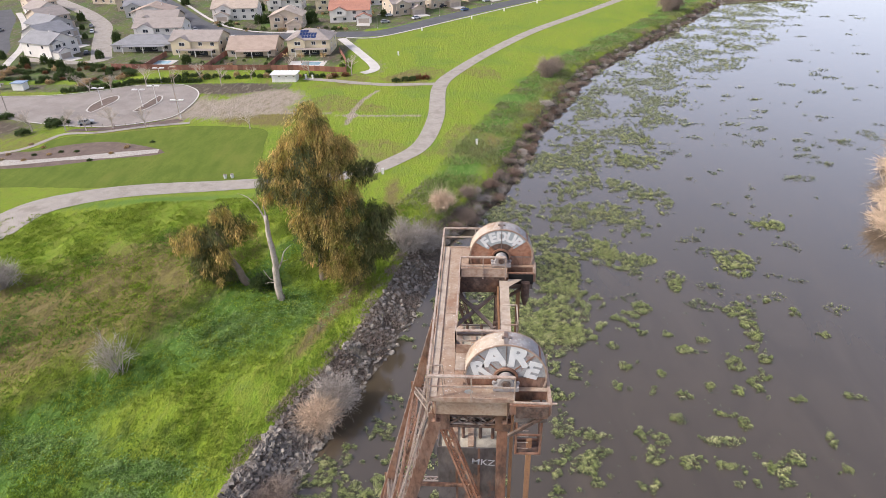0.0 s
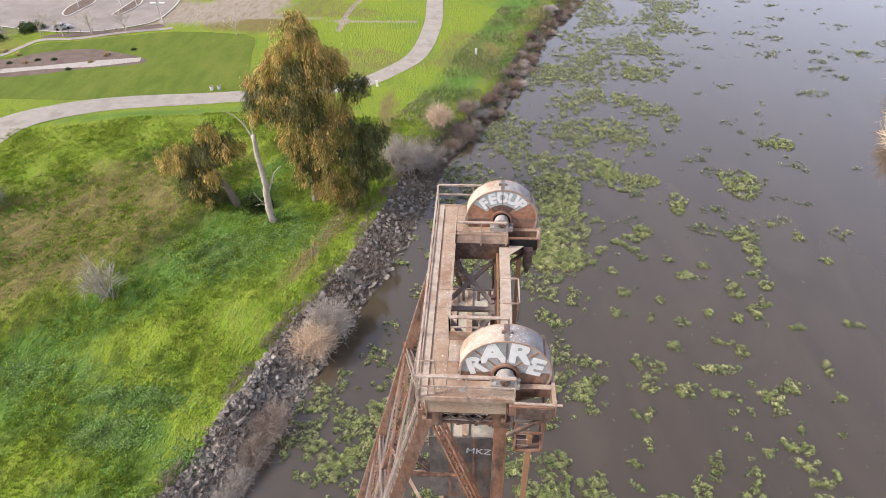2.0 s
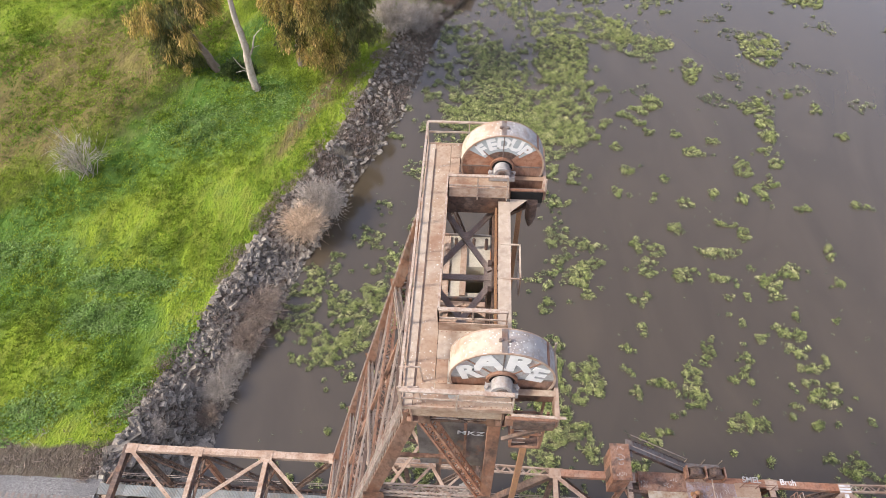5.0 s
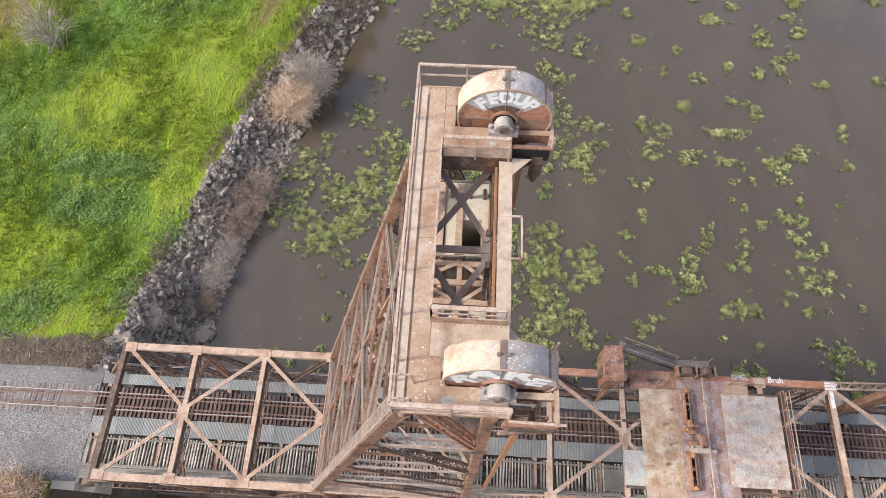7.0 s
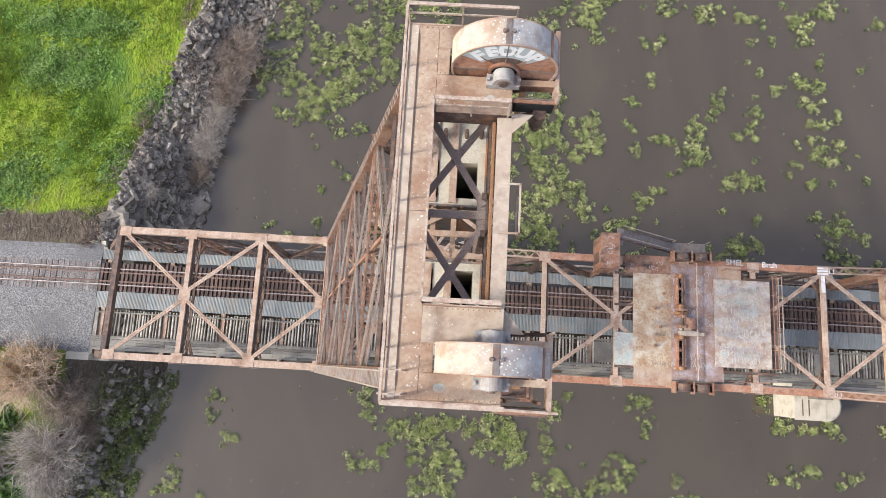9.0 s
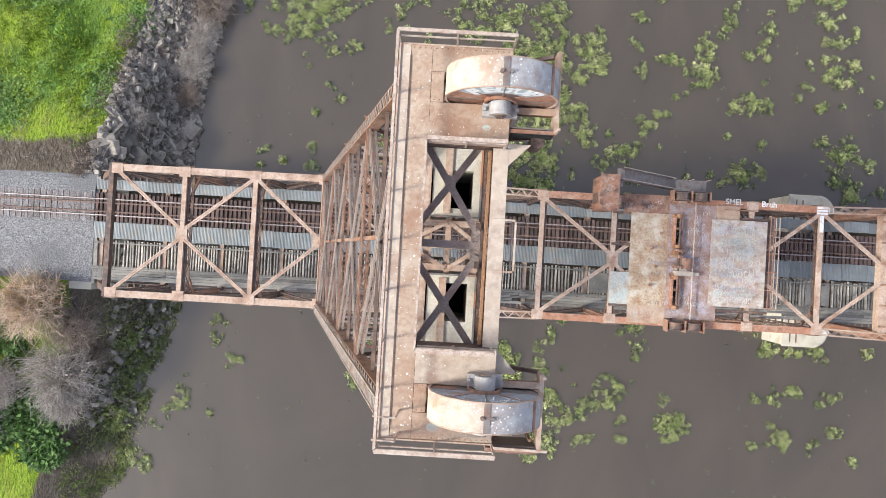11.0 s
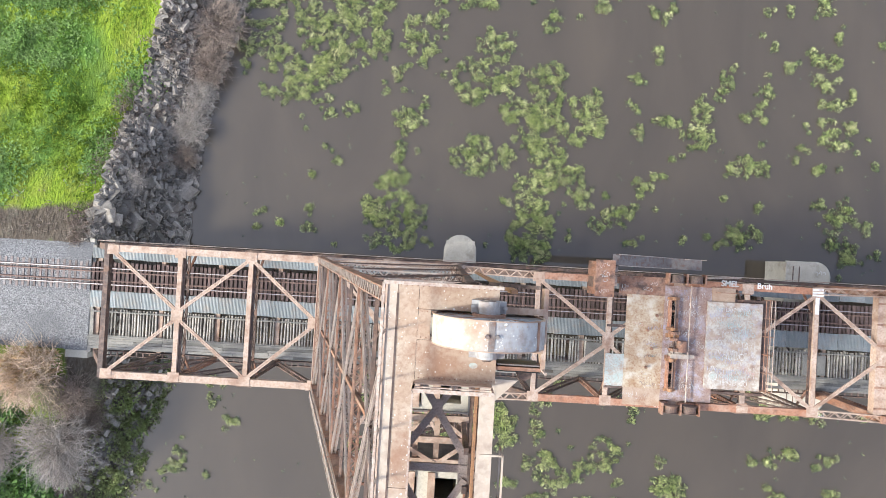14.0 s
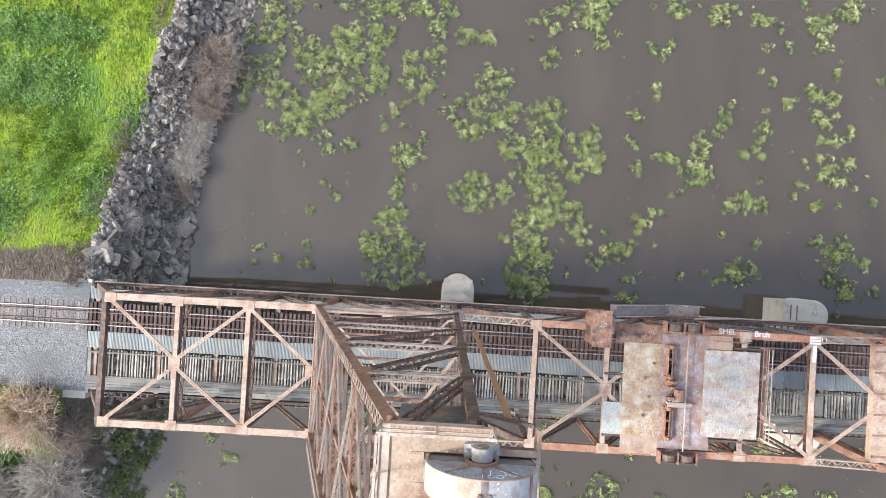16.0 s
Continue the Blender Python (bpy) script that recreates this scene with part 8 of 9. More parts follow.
for _ in range(4200):
    y = rs.choice((rs.uniform(5, 48), rs.uniform(5, 38), rs.uniform(45, 84), rs.uniform(5, 30), rs.uniform(5, 46), rs.uniform(5, 48), rs.uniform(5, 20)))
    x = float(np.interp(y, SHORE_Y, SHORE_X)) - rs.uniform(-0.4, 6.4)
    if rs.random() < 0.06:
        y = rs.uniform(-20, -6)
        x = float(np.interp(y, SHORE_Y, SHORE_X)) - rs.uniform(0, 4)
    q = rs.uniform(0.2, 0.78) if y < 46 else rs.uniform(0.25, 0.8)
    m = pose(x, y, float(height(x, y)) + q * 0.12, rs.uniform(-40, 40), rs.uniform(-40, 40), rs.uniform(0, 360)) @ Matrix.Diagonal((q * rs.uniform(0.8, 1.7), q, q * rs.uniform(0.4, 0.8), 1))
    k = len(V)
    V += [tuple(m @ Vector(c)) for c in cube]
    F += [tuple(i + k for i in f) for f in cf]
g = Geo()
g.v, g.f = V, F
o = part("rubble", g, rock_joined, None)
o.parent = bank
o.matrix_basis = pose(27, -15, 0)
o["kind"] = "stuff"
# dead grass and stems over the stones
n = 7500
by_ = RNG.uniform(5, 104, n)
bx_ = np.interp(by_, SHORE_Y, SHORE_X) - RNG.uniform(0.6, 8.0, n)
keep = waves(bx_, by_, 0.8, 41) + RNG.uniform(-0.3, 0.3, n) > -0.02
bx_, by_ = bx_[keep], by_[keep]
n = len(bx_)
bx_, by_ = np.append(bx_, RNG.uniform(-58, -29, 160)), np.append(by_, 5.6 + np.abs(RNG.normal(0, 2.4, 160)))
n = len(bx_)
base = np.repeat(np.stack([bx_, by_, height(bx_, by_)], -1), 7, 0) + RNG.normal(size=(n * 7, 3)) * [0.2, 0.2, 0.02]
me = leaf_mesh("dead_stems", base, RNG.normal(size=(n * 7, 3)) * [0.6, 0.6, 0.2] + [0, 0, 0.7], RNG.uniform(0.3, 0.9, n * 7), RNG.uniform(0.016, 0.04, n * 7), twig_brown)
tagged(new("dead_stems", me), "matted brown dead stems among the bank stones", "dead grass", kind="stuff")

# rough dry growth on the levee's river slope
n = 14000
by_ = 90 + 250 * RNG.uniform(0, 1, n) ** 1.3
bx_ = np.interp(by_, SHORE_Y, SHORE_X) - RNG.uniform(1.5, 19.0, n)
keep = waves(bx_, by_, 0.35, 43) + RNG.uniform(-0.4, 0.4, n) > 0.0
bx_, by_ = bx_[keep], by_[keep]
n = len(bx_)
base = np.repeat(np.stack([bx_, by_, height(bx_, by_)], -1), 5, 0) + RNG.normal(size=(n * 5, 3)) * [0.35, 0.35, 0.03]
slope_weed = material("grey_olive_slope_weeds", [(0.19, 0.245, 0.07), (0.25, 0.265, 0.12)], 0.12, 0.9, 0.0, 0.8, (0.25, 0.21, 0.16), 0.2, 0.6, per="island", thin=0.3, spread=(0.6, 1.5))
me = leaf_mesh("slope_weeds", base, RNG.normal(size=(n * 5, 3)) * [0.6, 0.6, 0.2] + [0, 0, 0.7], RNG.uniform(0.4, 1.1, n * 5), RNG.uniform(0.04, 0.11, n * 5), slope_weed)
tagged(new("slope_weeds", me), "rough grey-olive weeds on the levee slope", "weeds", kind="stuff")

# grey-green weeds along the waterline below the embankment
n = 2600
by_ = RNG.uniform(-34, -6.5, n)
bx_ = np.interp(by_, SHORE_Y, SHORE_X) - RNG.uniform(-1.2, 4.5, n)
keep = waves(bx_, by_, 0.9, 47) + RNG.uniform(-0.35, 0.35, n) > -0.05
bx_, by_ = bx_[keep], by_[keep]
n = len(bx_)
base = np.repeat(np.stack([bx_, by_, np.maximum(height(bx_, by_), 0.0)], -1), 7, 0) + RNG.normal(size=(n * 7, 3)) * [0.16, 0.16, 0.02]
me = leaf_mesh("shore_weeds", base, RNG.normal(size=(n * 7, 3)) * [0.7, 0.7, 0.2] + [0, 0, 0.6], RNG.uniform(0.2, 0.6, n * 7), RNG.uniform(0.03, 0.07, n * 7), slope_weed)
tagged(new("shore_weeds", me), "grey-green weeds along the waterline", "weeds", kind="stuff")
for x, y, r, h in ((-30.2, -10.6, 1.8, 1.0), (-29.2, -13.4, 1.6, 0.9), (-30.8, -15.6, 1.8, 1.0), (-31.4, -19, 2.0, 1.0)):
    shrub(x, y, r, h, slope_weed, "grey-green weed clump on the shore", name="weed_clump", group="shore weed clumps", n=1400)
for x, y, r, h in ((-43.5, -9.8, 2.6, 1.6), (-46.5, -12, 2.8, 1.5), (-41.5, -20, 3, 1.4), (-37, -21, 3, 1.3), (-47, -17, 3, 1.5)):
    shrub(x, y, r, h, leaf_bramble, "bright green bramble clump below the embankment", name="bramble", group="brambles", n=1400)


# ---- park fittings ----
def lamp_post(x, y, h, label, heads=1, mat=trim_white):
    t = tagged(empty("street_lamp", x, y, 3.08), label, "street lamp", group="car park lamps")
    part("pole", Geo().tube((0, 0, 0), (0, 0, h), 0.11, 0.07, 8), mat, t)
    part("base", Geo().tube((0, 0, 0), (0, 0, 0.5), 0.25, n=10), pale_concrete, t)
    for k in range(heads):
        s = 1 if k == 0 else -1
        part("arm", Geo().beam((0, 0, h - 0.1), (s * 1.0, 0, h), 0.08, 0.08), mat, t)
        part("head", Geo().box(min(s * 0.5, s * 2.0), max(s * 0.5, s * 2.0), -0.4, 0.4, h - 0.05, h + 0.2), mat, t)


for x, y, h in ((-111, 197, 5.2), (-119.5, 172.3, 5.5), (-105.4, 170.6, 5.5), (-102.5, 174.5, 5.5), (-88.6, 160, 5.5)):
    lamp_post(x, y, h, "white double-headed car park lamp", 2)
lamp_post(-89.4, 161.2, 15.0, "tall slender grey pole lamp", 1, rail_pale)
lamp_post(-146.3, 165, 9.0, "tall dark pole lamp by the entrance", 1, steel_old)
lamp_post(-203, 232, 7.0, "tall dark street lamp", 2, steel_old)
for x, y in ((-56, 281), (-47, 284), (-20, 311), (6, 341)):
    lamp_post(x, y, 6.0, "slim street lamp at the kerb", 1, steel_old)

shed = tagged(empty("white_shed", -67.2, 199.5, 3.08), "low white utility shed with a flat roof", "shed")
part("wall", Geo().box(-4.2, 4.2, -2.2, 2.2, 0, 2.6), shed_white, shed)
part("roof", Geo().box(-4.7, 4.7, -2.7, 2.7, 2.6, 2.85), shed_white, shed)
for x in (-2.6, 0.0, 2.6):
    part("door", Geo().box(x - 0.5, x + 0.5, -2.25, -2.205, 0.1, 2.0), trim_white, shed)
    part("vent", Geo().box(x + 0.7, x + 1.3, -2.25, -2.205, 1.8, 2.2), steel_old, shed)
kiosk = tagged(empty("park_kiosk", -158, 190, 3.08), "small white kiosk with a blue roof", "kiosk")
part("wall", Geo().box(-2, 2, -1.5, 1.5, 0, 2.4), shed_white, kiosk)
part("roof", Geo().box(-2.3, 2.3, -1.8, 1.8, 2.4, 2.6), graffiti_blue, kiosk)
sign = tagged(empty("notice_board", -166, 190, 3.08), "white notice board on posts", "sign")
part("board", Geo().box(-0.1, 0.1, -1.3, 1.3, 0.6, 3.4), shed_white, sign)
part("post", Geo().box(-0.08, 0.08, -0.08, 0.08, 0, 0.6), steel_old, sign)
for k, (x, y) in enumerate(((-59.5, 116.6), (-57.9, 116.9))):
    t = tagged(empty("litter_bin", x, y, 3.1), "pale round litter bin beside the path", "litter bin", group="litter bins")
    part("body", Geo().tube((0, 0, 0), (0, 0, 0.95), 0.36, 0.42, 14), trim_white, t)
    part("lid", Geo().tube((0, 0, 0.95), (0, 0, 1.05), 0.44, 0.2, 14), steel_old, t)
for x, y in ((-21.8, 119.5), (-60.5, 201.5), (-58, 201), (-31.5, 234), (-26, 278.5), (-4, 303), (12, 322), (30, 343), (0.5, 139)):
    t = tagged(empty("marker_post", x, y, float(height(x, y))), "short white marker post in the grass", "post", group="marker posts")
    part("shaft", Geo().box(-0.3, 0.3, -0.12, 0.12, 0, 1.5), shed_white, t)
    part("cap", Geo().box(-0.33, 0.33, -0.15, 0.15, 1.5, 1.56), trim_white, t)
picket = Geo().box(-0.05, 0.05, -0.05, 0.05, 0, 1.1).mesh("bollard", steel_old)
for k in range(9):
    o = new("bollard", picket)
    o.matrix_basis = pose(-118 + k * 3.2, 150.6 + k * 0.42, 3.1)
    tagged(o, "dark timber bollard beside the car park", "bollard", group="bollards")

# fence of the housing estate
fence_e = tagged(empty("board_fence", -139, 214, 3.05), "red-brown board fence behind the gardens", "fence")
board = Geo().box(-0.97, 0.97, -0.04, 0.04, 0, 1.9).mesh("board_panel", fence_wood)
fp = Geo().box(-0.08, 0.08, -0.08, 0.08, 0, 2.05).mesh("fence_post", fence_wood)
line = spline([(-139, 216.5), (-109, 213.8), (-89, 213.4), (-68, 213), (-47.5, 209.5)], 2.0)
for a, b in zip(line[:-1], line[1:]):
    d = b - a
    piece("board_panel", board, fence_e, pose((a.x + b.x) / 2 + 139, (a.y + b.y) / 2 - 214, 0, 0, 0, math.degrees(math.atan2(d.y, d.x))) @ Matrix.Diagonal((d.length / 1.95, 1, 1, 1)))
    piece("fence_post", fp, fence_e, pose(a.x + 139, a.y - 214, 0))
for pts in ([(-102, 214), (-101.5, 226), (-101, 246)], [(-78, 213.5), (-77.8, 228), (-77.5, 244)], [(-126, 215), (-126, 236)], [(-48, 210), (-50, 222), (-56, 240)], [(-128, 262), (-106, 258), (-100, 252)]):
    f2 = tagged(empty("board_fence", pts[0][0], pts[0][1], 3.05), "red-brown board fence between gardens", "fence", group="garden fences")
    line = spline(pts, 2.0)
    for a, b in zip(line[:-1], line[1:]):
        d = b - a
        piece("board_panel", board, f2, pose((a.x + b.x) / 2 - pts[0][0], (a.y + b.y) / 2 - pts[0][1], 0, 0, 0, math.degrees(math.atan2(d.y, d.x))) @ Matrix.Diagonal((d.length / 1.95, 1, 1, 1)))


# ---- houses ----
def gable(g, x0, x1, y0, y1, z0, rise, along="x", eave=0.6, t=0.18):
    """A pitched roof slab pair; along: the ridge's direction."""
    if along == "x":
        ym = (y0 + y1) / 2
        prof = [(y0 - eave, z0 - eave * rise / ((y1 - y0) / 2)), (ym, z0 + rise), (y1 + eave, z0 - eave * rise / ((y1 - y0) / 2))]
        low = [(x, p[0], p[1]) for x in (x0 - eave, x1 + eave) for p in prof]
    else:
        xm = (x0 + x1) / 2
        prof = [(x0 - eave, z0 - eave * rise / ((x1 - x0) / 2)), (xm, z0 + rise), (x1 + eave, z0 - eave * rise / ((x1 - x0) / 2))]
        low = [(p[0], y, p[1]) for y in (y0 - eave, y1 + eave) for p in prof]
    up = [(a, b, c + t) for a, b, c in low]
    g.add(low + up, [(0, 1, 4, 3), (1, 2, 5, 4), (6, 9, 10, 7), (7, 10, 11, 8), (0, 6, 7, 1), (1, 7, 8, 2), (3, 4, 10, 9), (4, 5, 11, 10), (0, 3, 9, 6), (2, 8, 11, 5)])


def hip(g, x0, x1, y0, y1, z0, rise, eave=0.6, t=0.15):
    x0, x1, y0, y1 = x0 - eave, x1 + eave, y0 - eave, y1 + eave
    k = min(x1 - x0, y1 - y0) / 2
    a, b = ((x0 + k, (y0 + y1) / 2), (x1 - k, (y0 + y1) / 2)) if x1 - x0 > y1 - y0 else (((x0 + x1) / 2, y0 + k), ((x0 + x1) / 2, y1 - k))
    z = z0 - 0.15
    v = [(x0, y0, z), (x1, y0, z), (x1, y1, z), (x0, y1, z), (x0, y0, z + t), (x1, y0, z + t), (x1, y1, z + t), (x0, y1, z + t), (*a, z0 + rise), (*b, z0 + rise)]
    if x1 - x0 > y1 - y0:
        top = [(4, 5, 9, 8), (5, 6, 9), (6, 7, 8, 9), (7, 4, 8)]
    else:
        top = [(4, 5, 8), (5, 6, 9, 8), (6, 7, 9), (7, 4, 8, 9)]
    g.add(v, [(3, 2, 1, 0), (0, 1, 5, 4), (1, 2, 6, 5), (2, 3, 7, 6), (3, 0, 4, 7)] + top)


def window_part(h, x, y, z, w, t, face):
    """A framed window on a wall; face: the wall's outward axis."""
    g, p = Geo(), Geo()
    if face in ("s", "n"):
        s = -1 if face == "s" else 1
        for a, b, c, d in ((x - w / 2 - 0.1, x + w / 2 + 0.1, z + t, z + t + 0.12), (x - w / 2 - 0.1, x + w / 2 + 0.1, z - 0.12, z), (x - w / 2 - 0.1, x - w / 2, z, z + t), (x + w / 2, x + w / 2 + 0.1, z, z + t), (x - 0.03, x + 0.03, z, z + t)):
            g.box(a, b, min(y, y + s * 0.09), max(y, y + s * 0.09), c, d)
        p.box(x - w / 2, x + w / 2, min(y, y + s * 0.03), max(y, y + s * 0.03), z, z + t)
    else:
        s = -1 if face == "w" else 1
        for a, b, c, d in ((y - w / 2 - 0.1, y + w / 2 + 0.1, z + t, z + t + 0.12), (y - w / 2 - 0.1, y + w / 2 + 0.1, z - 0.12, z), (y - w / 2 - 0.1, y - w / 2, z, z + t), (y + w / 2, y + w / 2 + 0.1, z, z + t)):
            g.box(min(x, x + s * 0.09), max(x, x + s * 0.09), a, b, c, d)
        p.box(min(x, x + s * 0.03), max(x, x + s * 0.03), y - w / 2, y + w / 2, z, z + t)
    wn_ = part("window", g, trim_white, h)
    part("pane", p, window_glass, wn_)


def house(x, y, rz, w, d, storeys, style, wall, roof_k, label, wing=None, patio=False, solar=0, front_gable=False):
    h = tagged(empty("house", x, y, 3.05, rz), label, "house", group="housing estate")
    H = 2.9 * storeys
    wm, rm = stucco[wall], tiles[roof_k]
    g = Geo().box(-w / 2, w / 2, -d / 2, d / 2, -0.1, H)
    rise = min(w, d) * 0.24
    if style == "x":
        g.add([(sx * w / 2, sy * d / 2, H) for sx in (-1, 1) for sy in (-1, 1)] + [(-w / 2, 0, H + rise), (w / 2, 0, H + rise)], [(0, 1, 4), (2, 5, 3)])
    elif style == "y":
        g.add([(sx * w / 2, sy * d / 2, H) for sy in (-1, 1) for sx in (-1, 1)] + [(0, -d / 2, H + rise), (0, d / 2, H + rise)], [(0, 4, 1), (2, 3, 5)])
    part("wall", g, wm, h)
    g = Geo()
    if style == "hip":
        hip(g, -w / 2, w / 2, -d / 2, d / 2, H, rise)
    else:
        gable(g, -w / 2, w / 2, -d / 2, d / 2, H, rise, style)
    ro = part("roof", g, rm, h)
    part("vent_pipe", Geo().tube((w * 0.2, d * 0.12, H + 0.2), (w * 0.2, d * 0.12, H + rise * 0.7 + 0.7), 0.12, n=6), trim_white, ro)
    for k in range(storeys):
        z = 2.9 * k + 1.0
        n = max(2, int(w / 4.2))
        for i in range(n):
            window_part(h, -w / 2 + (i + 0.5) * w / n, -d / 2, z, 1.5, 1.25, "s")
            window_part(h, -w / 2 + (i + 0.5) * w / n, d / 2, z, 1.3, 1.2, "n")
        for i in range(2):
            window_part(h, w / 2, -d / 4 + i * d / 2, z, 1.1, 1.2, "e")
            window_part(h, -w / 2, -d / 4 + i * d / 2, z, 1.1, 1.2, "w")
    if storeys == 2:
        for face, xx, ww in ((-1, -w * 0.24, w * 0.34), (1, w * 0.2, w * 0.3)):
            y0 = face * d / 2
            ya, yb = min(y0 + face * 0.9, y0 - face * 0.02), max(y0 + face * 0.9, y0 - face * 0.02)
            g = Geo().box(xx - ww / 2, xx + ww / 2, ya, yb, 2.9, H - 0.1)
            ye = ya if face < 0 else yb
            g.add([(xx - ww / 2, ye, H - 0.1), (xx + ww / 2, ye, H - 0.1), (xx, ye, H - 0.1 + ww * 0.24)], [(0, 1, 2) if face < 0 else (1, 0, 2)])
            bay = part("bay", g, wm, h)
            g = Geo()
            gable(g, xx - ww / 2, xx + ww / 2, min(ye, ye - face * d * 0.3), max(ye, ye - face * d * 0.3), H - 0.1, ww * 0.24, "y", 0.35)
            part("bay_roof", g, rm, bay)
            window_part(h, xx, ye, 3.9, min(2.2, ww * 0.5), 1.3, "s" if face < 0 else "n")
    if wing:
        wx_, ww, wd_, wh = wing
        part("driveway", Geo().box(wx_ - ww * 0.45, wx_ + ww * 0.45, -d / 2 - wd_ - 6.0, -d / 2 - wd_ - 0.06, -0.05, 0.1), pale_concrete, h)
        g = Geo().box(wx_ - ww / 2, wx_ + ww / 2, -d / 2 - wd_, -d / 2 - 0.003, -0.1, wh)
        g.add([(wx_ - ww / 2, -d / 2 - wd_, wh), (wx_ + ww / 2, -d / 2 - wd_, wh), (wx_, -d / 2 - wd_, wh + ww * 0.22)], [(0, 1, 2)])
        wg = part("wing", g, wm, h)
        g = Geo()
        gable(g, wx_ - ww / 2, wx_ + ww / 2, -d / 2 - wd_, -d / 2 + 0.3, wh, ww * 0.22, "y", 0.4)
        part("wing_roof", g, rm, wg)
        part("garage_door", Geo().box(wx_ - ww * 0.36, wx_ + ww * 0.36, -d / 2 - wd_ - 0.05, -d / 2 - wd_ - 0.004, 0.0, 2.2), garage_beige, wg)
    if patio:
        pt = part("patio_roof", Geo().box(-w * 0.3, w * 0.42, -d / 2 - 3.4, -d / 2 - 0.003, 2.55, 2.75), rm, h)
        for xx in (-w * 0.28, w * 0.06, w * 0.4):
            part("patio_post", Geo().box(xx - 0.12, xx + 0.12, -d / 2 - 3.3, -d / 2 - 3.06, 0, 2.55), trim_white, pt)
        part("patio_door", Geo().box(-w * 0.12, w * 0.25, -d / 2 - 0.05, -d / 2 - 0.004, 0.05, 2.2), window_glass, h)
    for k in range(solar):
        r_, c_ = divmod(k, 6)
        sl = rise / (d / 2)
        yy_ = -d / 2 + 1.4 + r_ * 1.55
        zz_ = H + (yy_ + d / 2) * sl + 0.12
        part("solar_panel", Geo().beam((-3.2 + c_ * 1.15, yy_ - 0.7, zz_ - 0.7 * sl + 0.1), (-3.2 + c_ * 1.15, yy_ + 0.7, zz_ + 0.7 * sl + 0.1), 1.05, 0.05, (1, 0, 0)), solar_blue, ro)
    return h


house(-176.5, 240, 68, 13, 17, 2, "y", "white", "slate", "white two-storey house with slate-grey gabled roof", (-3, 6, 4, 2.9))
house(-188, 258, 66, 13, 16, 2, "x", "grey", "slate", "grey two-storey house with slate roof", (2.5, 6, 5, 2.9))
house(-199, 277, 62, 13, 16, 2, "y", "grey", "slate", "grey two-storey house with gabled slate roof", (2.5, 6, 5, 2.9))
house(-211, 296, 58, 13, 16, 2, "x", "beige", "taupe", "beige two-storey house with taupe roof", (2.5, 6, 5, 2.9))
house(-225, 315, 54, 13, 16, 2, "y", "white", "taupe", "white two-storey house with taupe roof", (2.5, 6, 5, 2.9))
house(-240, 335, 50, 13, 16, 2, "x", "beige", "brown", "beige two-storey house with brown roof", (2.5, 6, 5, 2.9))
house(-139.5, 249, 2, 25, 12, 1, "hip", "grey", "slate", "low grey house with hipped slate roof", None, True)
house(-141, 268, 4, 21, 12, 2, "x", "white", "taupe", "white two-storey house with taupe gabled roof")
house(-150, 286, 6, 19, 12, 2, "x", "beige", "taupe", "beige two-storey house with taupe roof")
house(-161, 304, 8, 19, 12, 2, "y", "white", "brown", "white two-storey house with brown roof")
house(-174, 322, 10, 18, 12, 2, "x", "grey", "slate", "grey two-storey house with slate roof")
house(-188, 341, 10, 18, 12, 2, "y", "beige", "tan", "beige two-storey house with tan roof")
house(-113.5, 242, -3, 20, 12, 2, "x", "cream", "taupe", "cream two-storey house with taupe gable roof", None, True)
house(-90.5, 241, 2, 19, 15, 1, "x", "beige", "brown", "beige house with big tan-brown tiled roof", None, True)
house(-67.5, 242.5, 0, 17, 13, 2, "hip", "cream", "taupe", "cream two-storey house with rooftop solar panels", None, True, 15)
house(-122, 312, 6, 22, 12, 2, "x", "white", "tan", "white two-storey house with tan roof", (-6, 7, 3, 2.9))
house(-90, 290, 4, 15, 12, 2, "y", "beige", "tan", "beige gabled two-storey house with garage wing", (4, 7, 3, 2.9))
house(-103, 335, 3, 18, 12, 2, "x", "white", "red", "white house with red tiled roof and solar panels", None, False, 10)
house(-63, 305, 4, 19, 13, 2, "x", "white", "red", "white two-storey house with red tiled roof", (7, 7, 3, 2.9))
house(-78, 334, 8, 17, 12, 2, "hip", "cream", "taupe", "cream two-storey house with hipped roof")
house(-39, 322, 32, 18, 13, 2, "x", "beige", "taupe", "beige two-storey house with taupe roof", (4, 7, 3, 2.9))
house(-22, 341, 36, 18, 13, 2, "hip", "beige", "tan", "beige two-storey house with hipped tan roof", (4, 7, 3, 2.9))
house(-4, 361, 40, 18, 13, 2, "x", "tan", "brown", "tan two-storey house with brown roof", (4, 7, 3, 2.9))
house(14, 383, 42, 18, 13, 2, "y", "white", "taupe", "white two-storey house with taupe roof", (4, 7, 3, 2.9))
house(-58, 349, 20, 18, 12, 2, "y", "white", "brown", "white two-storey house with brown roof")
house(-125, 352, 5, 20, 12, 2, "x", "beige", "taupe", "beige two-storey house with taupe roof")
house(-150, 372, 5, 20, 12, 2, "hip", "white", "brown", "white two-storey house with brown hipped roof")
house(-90, 366, 5, 20, 12, 2, "x", "cream", "tan", "cream two-storey house with tan roof")
house(-34, 372, 30, 18, 12, 2, "hip", "grey", "slate", "grey two-storey house with slate hipped roof")
for k, (x, y) in enumerate(((-262, 300), (-275, 322), (-254, 276), (-240, 252), (-214, 362), (-204, 380))):
    house(x, y, -15, 16, 12, 2, "x" if k % 2 else "y", ("white", "beige", "grey")[k % 3], ("slate", "taupe", "brown")[k % 3], "two-storey house with gabled roof on the far street")

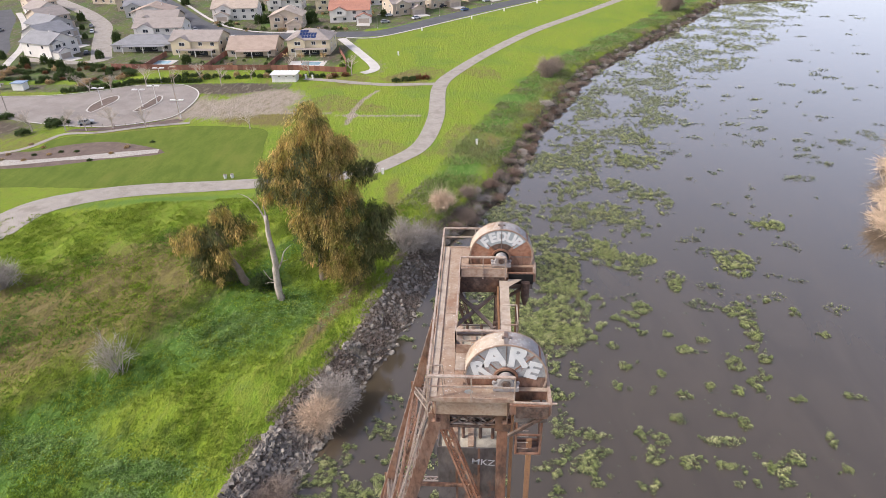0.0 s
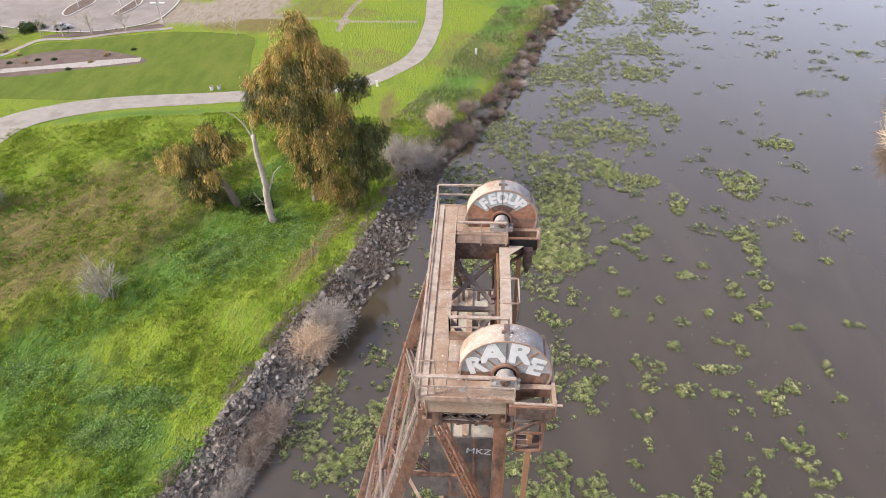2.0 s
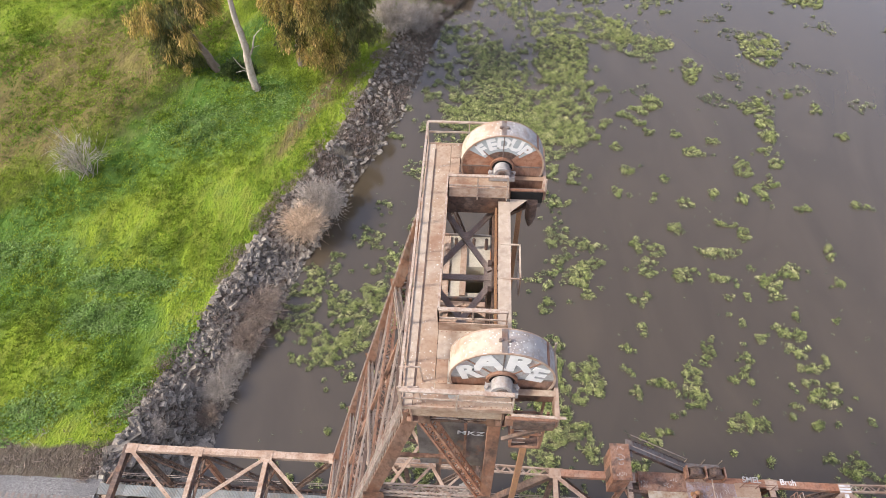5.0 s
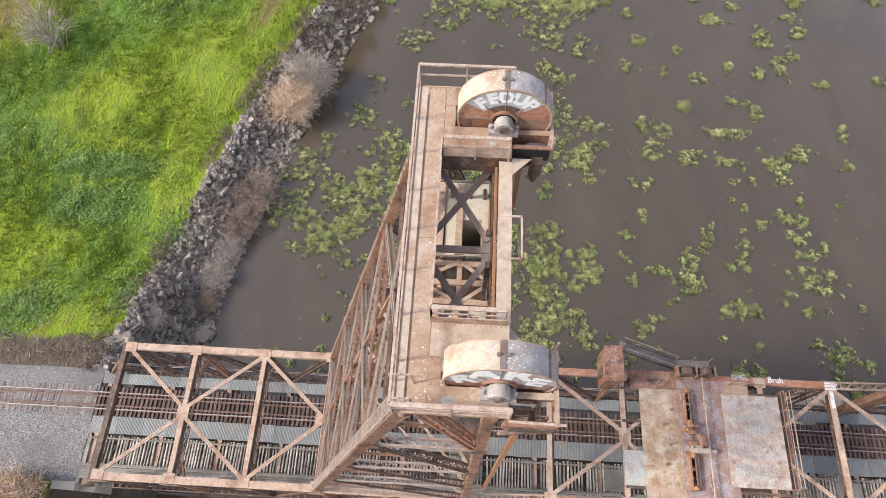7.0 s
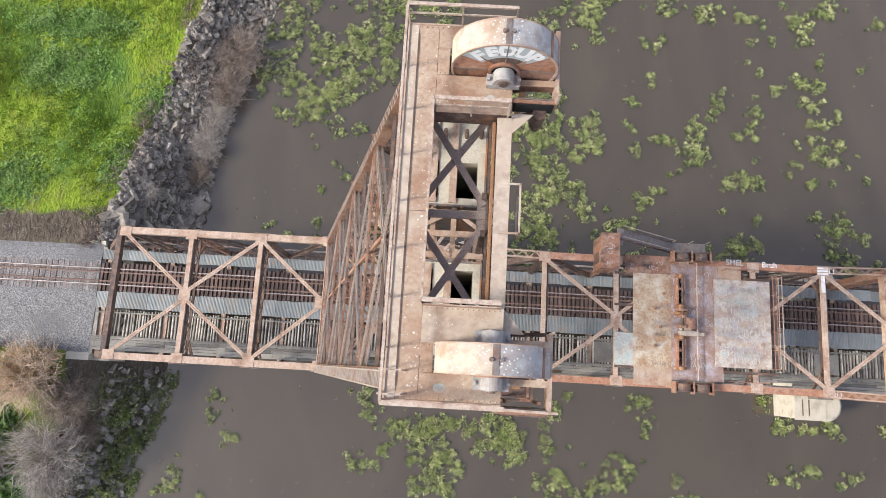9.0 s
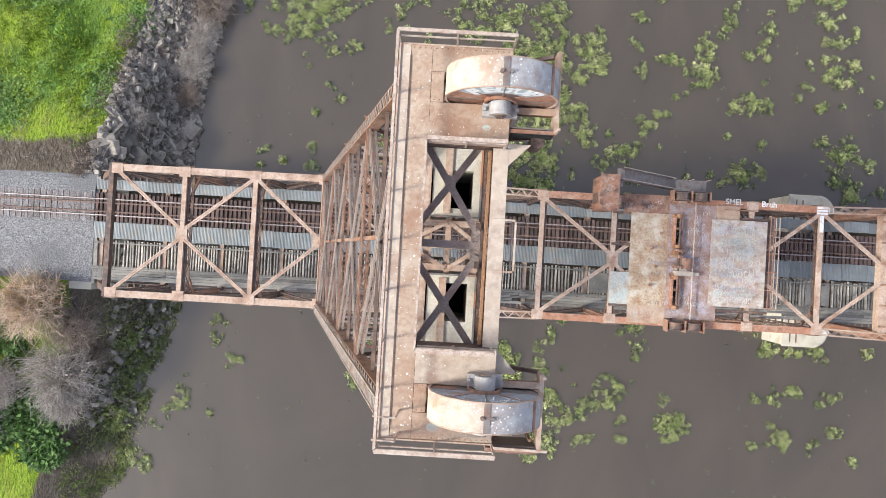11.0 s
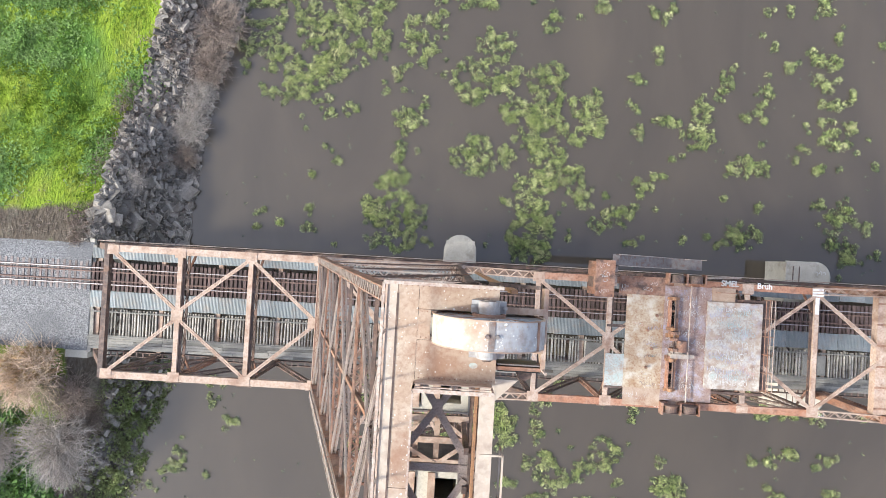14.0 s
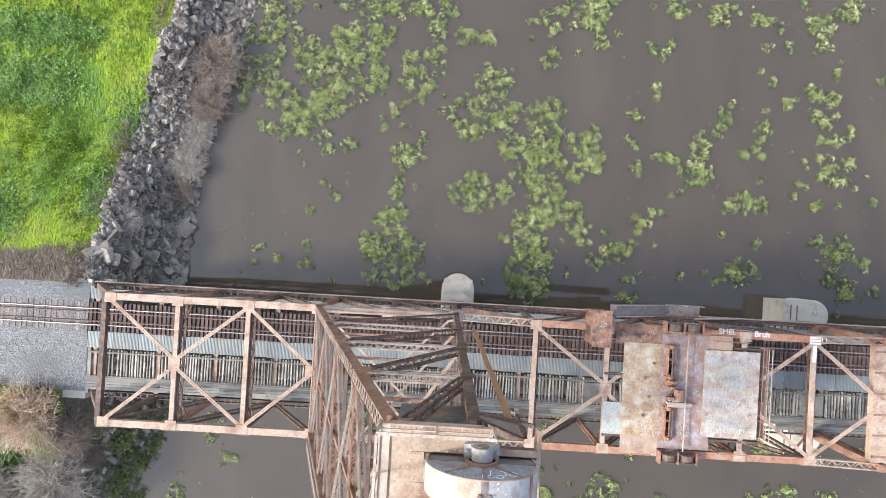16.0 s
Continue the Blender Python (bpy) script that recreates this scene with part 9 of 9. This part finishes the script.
pool = tagged(empty("garden_pool", -63, 222, 3.07), "small garden pool with pale paving", "pool")
part("paving", Geo().box(-9, 5, -4, 4, 0, 0.08), pale_concrete, pool)
part("water", Geo().box(-4, 3, -2, 2, 0.084, 0.1), pool_blue, pool)
pool = tagged(empty("garden_pool", -124, 225, 3.07), "blue kidney garden pool with paving", "pool")
part("paving", Geo().box(-6, 6, -3.2, 3.2, 0, 0.08), pale_concrete, pool)
part("water", Geo().box(-4, 4, -2, 2, 0.084, 0.1), pool_blue, pool)
for k in range(130):
    x, y = sr.choice(((sr.uniform(-136, -50), sr.uniform(216, 230)), (sr.uniform(-136, -60), sr.uniform(252, 262)), (sr.uniform(-112, -60), sr.uniform(280, 284)), (sr.uniform(-130, -116), sr.uniform(290, 302)), (sr.uniform(-100, -50), sr.uniform(314, 324))))
    if any(abs(x - a) < 6 and abs(y - b) < 4 for a, b in ((-63, 222), (-124, 225))):
        continue
    shrub(x, y, sr.uniform(0.6, 1.5), sr.uniform(0.8, 2.2), sr.choice((leaf_green, leaf_green, leaf_tawny)), "small leafy back garden shrub", z=3.05, name="garden_shrub", group="back garden shrubs", n=500)
for x, y, h in ((-104, 298, 5), (-100, 300, 6), (-107, 297, 5), (-81, 299, 7), (-83, 296, 6), (-72, 312, 6), (-152, 232, 4), (-112, 222, 4.5), (-48, 312, 4), (-30, 331, 4), (-193, 232, 4), (-160, 262, 5), (-178, 268, 3), (-190, 287, 3), (-170, 224, 4), (-176, 221, 4.5), (-164, 219, 4), (-158, 215, 4.5), (-186, 216, 5), (-202, 308, 5), (-137, 330, 5), (-60, 325, 6), (-116, 330, 6), (-165, 350, 6)):
    shrub(x, y, h * 0.45, h, leaf_green, "dark green garden tree", z=3.05, name="garden_tree", group="garden trees", n=1400)
for x, y in ((-73.5, 224), (-67.5, 223), (-59, 224.5)):
    t = tagged(empty("palm", x, y, 3.05), "small yellowish garden palm", "palm", group="garden palms")
    part("trunk", Geo().tube((0, 0, 0), (0, 0, 2.6), 0.2, 0.15, 7), bark, t)
    m_ = 60
    aa = RNG.uniform(0, 6.283, m_)
    part("fronds", leaf_mesh("fronds", np.tile([[0, 0, 2.6]], (m_, 1)), np.stack([np.cos(aa), np.sin(aa), RNG.uniform(-0.4, 0.9, m_)], -1), RNG.uniform(1.2, 2.0, m_), RNG.uniform(0.1, 0.2, m_), leaf_tawny), leaf_tawny, t)


# ---- cars ----
def car_meshes(paint):
    body, glass, wheel = Geo(), Geo(), Geo()
    prof = [(-2.2, 0.35), (-2.25, 0.8), (-2.0, 1.0), (-0.9, 1.05), (0.9, 1.05), (2.0, 0.92), (2.25, 0.7), (2.2, 0.35)]
    k = len(prof)
    body.add([(x, y, z) for y in (-0.9, 0.9) for x, z in prof], [tuple(range(k)), tuple(range(2 * k - 1, k - 1, -1))] + [(i, k + i, k + (i + 1) % k, (i + 1) % k) for i in range(k)])
    body.add([(-1.35, -0.68, 1.5), (0.25, -0.68, 1.5), (0.25, 0.68, 1.5), (-1.35, 0.68, 1.5), (-1.35, -0.68, 1.55), (0.25, -0.68, 1.55), (0.25, 0.68, 1.55), (-1.35, 0.68, 1.55)], [(0, 3, 2, 1), (4, 5, 6, 7), (0, 1, 5, 4), (1, 2, 6, 5), (2, 3, 7, 6), (3, 0, 4, 7)])
    glass.add([(-1.95, -0.84, 1.02), (1.0, -0.84, 1.05), (1.0, 0.84, 1.05), (-1.95, 0.84, 1.02), (-1.35, -0.68, 1.5), (0.25, -0.68, 1.5), (0.25, 0.68, 1.5), (-1.35, 0.68, 1.5)], [(0, 1, 5, 4), (1, 2, 6, 5), (2, 3, 7, 6), (3, 0, 4, 7)])
    wheel.tube((0, -0.11, 0), (0, 0.11, 0), 0.34, n=12)
    return body.mesh("body", paint), glass.mesh("glass", window_glass), wheel.mesh("wheel", rubber)


car_sets = {k: car_meshes(m) for k, m in car_paints.items()}
for x, y, rz, k in ((-115, 154.6, 30, "silver"), (-161.2, 239, 110, "dark"), (-181.5, 280.5, 117, "white"), (-188.6, 292.7, 122, "silver"), (-45.2, 312, 30, "white"), (-196, 356, 130, "white"), (-163, 318, 130, "silver"), (-157, 309, 130, "white"), (-139, 288, 128, "white"), (-133, 283, 125, "silver"), (-104, 262, 10, "white"), (-108, 265, 12, "white"),
                    (-31, 305, 40, "white"), (-8, 325, 48, "blue"), (-232, 262, 80, "white"), (-230, 285, 90, "silver"), (-218, 392, 130, "dark"), (-20, 335, 45, "dark"), (3, 350, 48, "silver"), (-45, 296, 20, "silver")):
    c = tagged(empty("car", x, y, 3.12, rz), k + " parked car on asphalt", "car", group="parked cars")
    b_, g_, w_ = car_sets[k]
    piece("body", b_, c, pose(0, 0, 0))
    piece("glass", g_, c, pose(0, 0, 0))
    for u in (-1.4, 1.4):
        for v in (-0.82, 0.82):
            piece("wheel", w_, c, pose(u, v, 0.34))
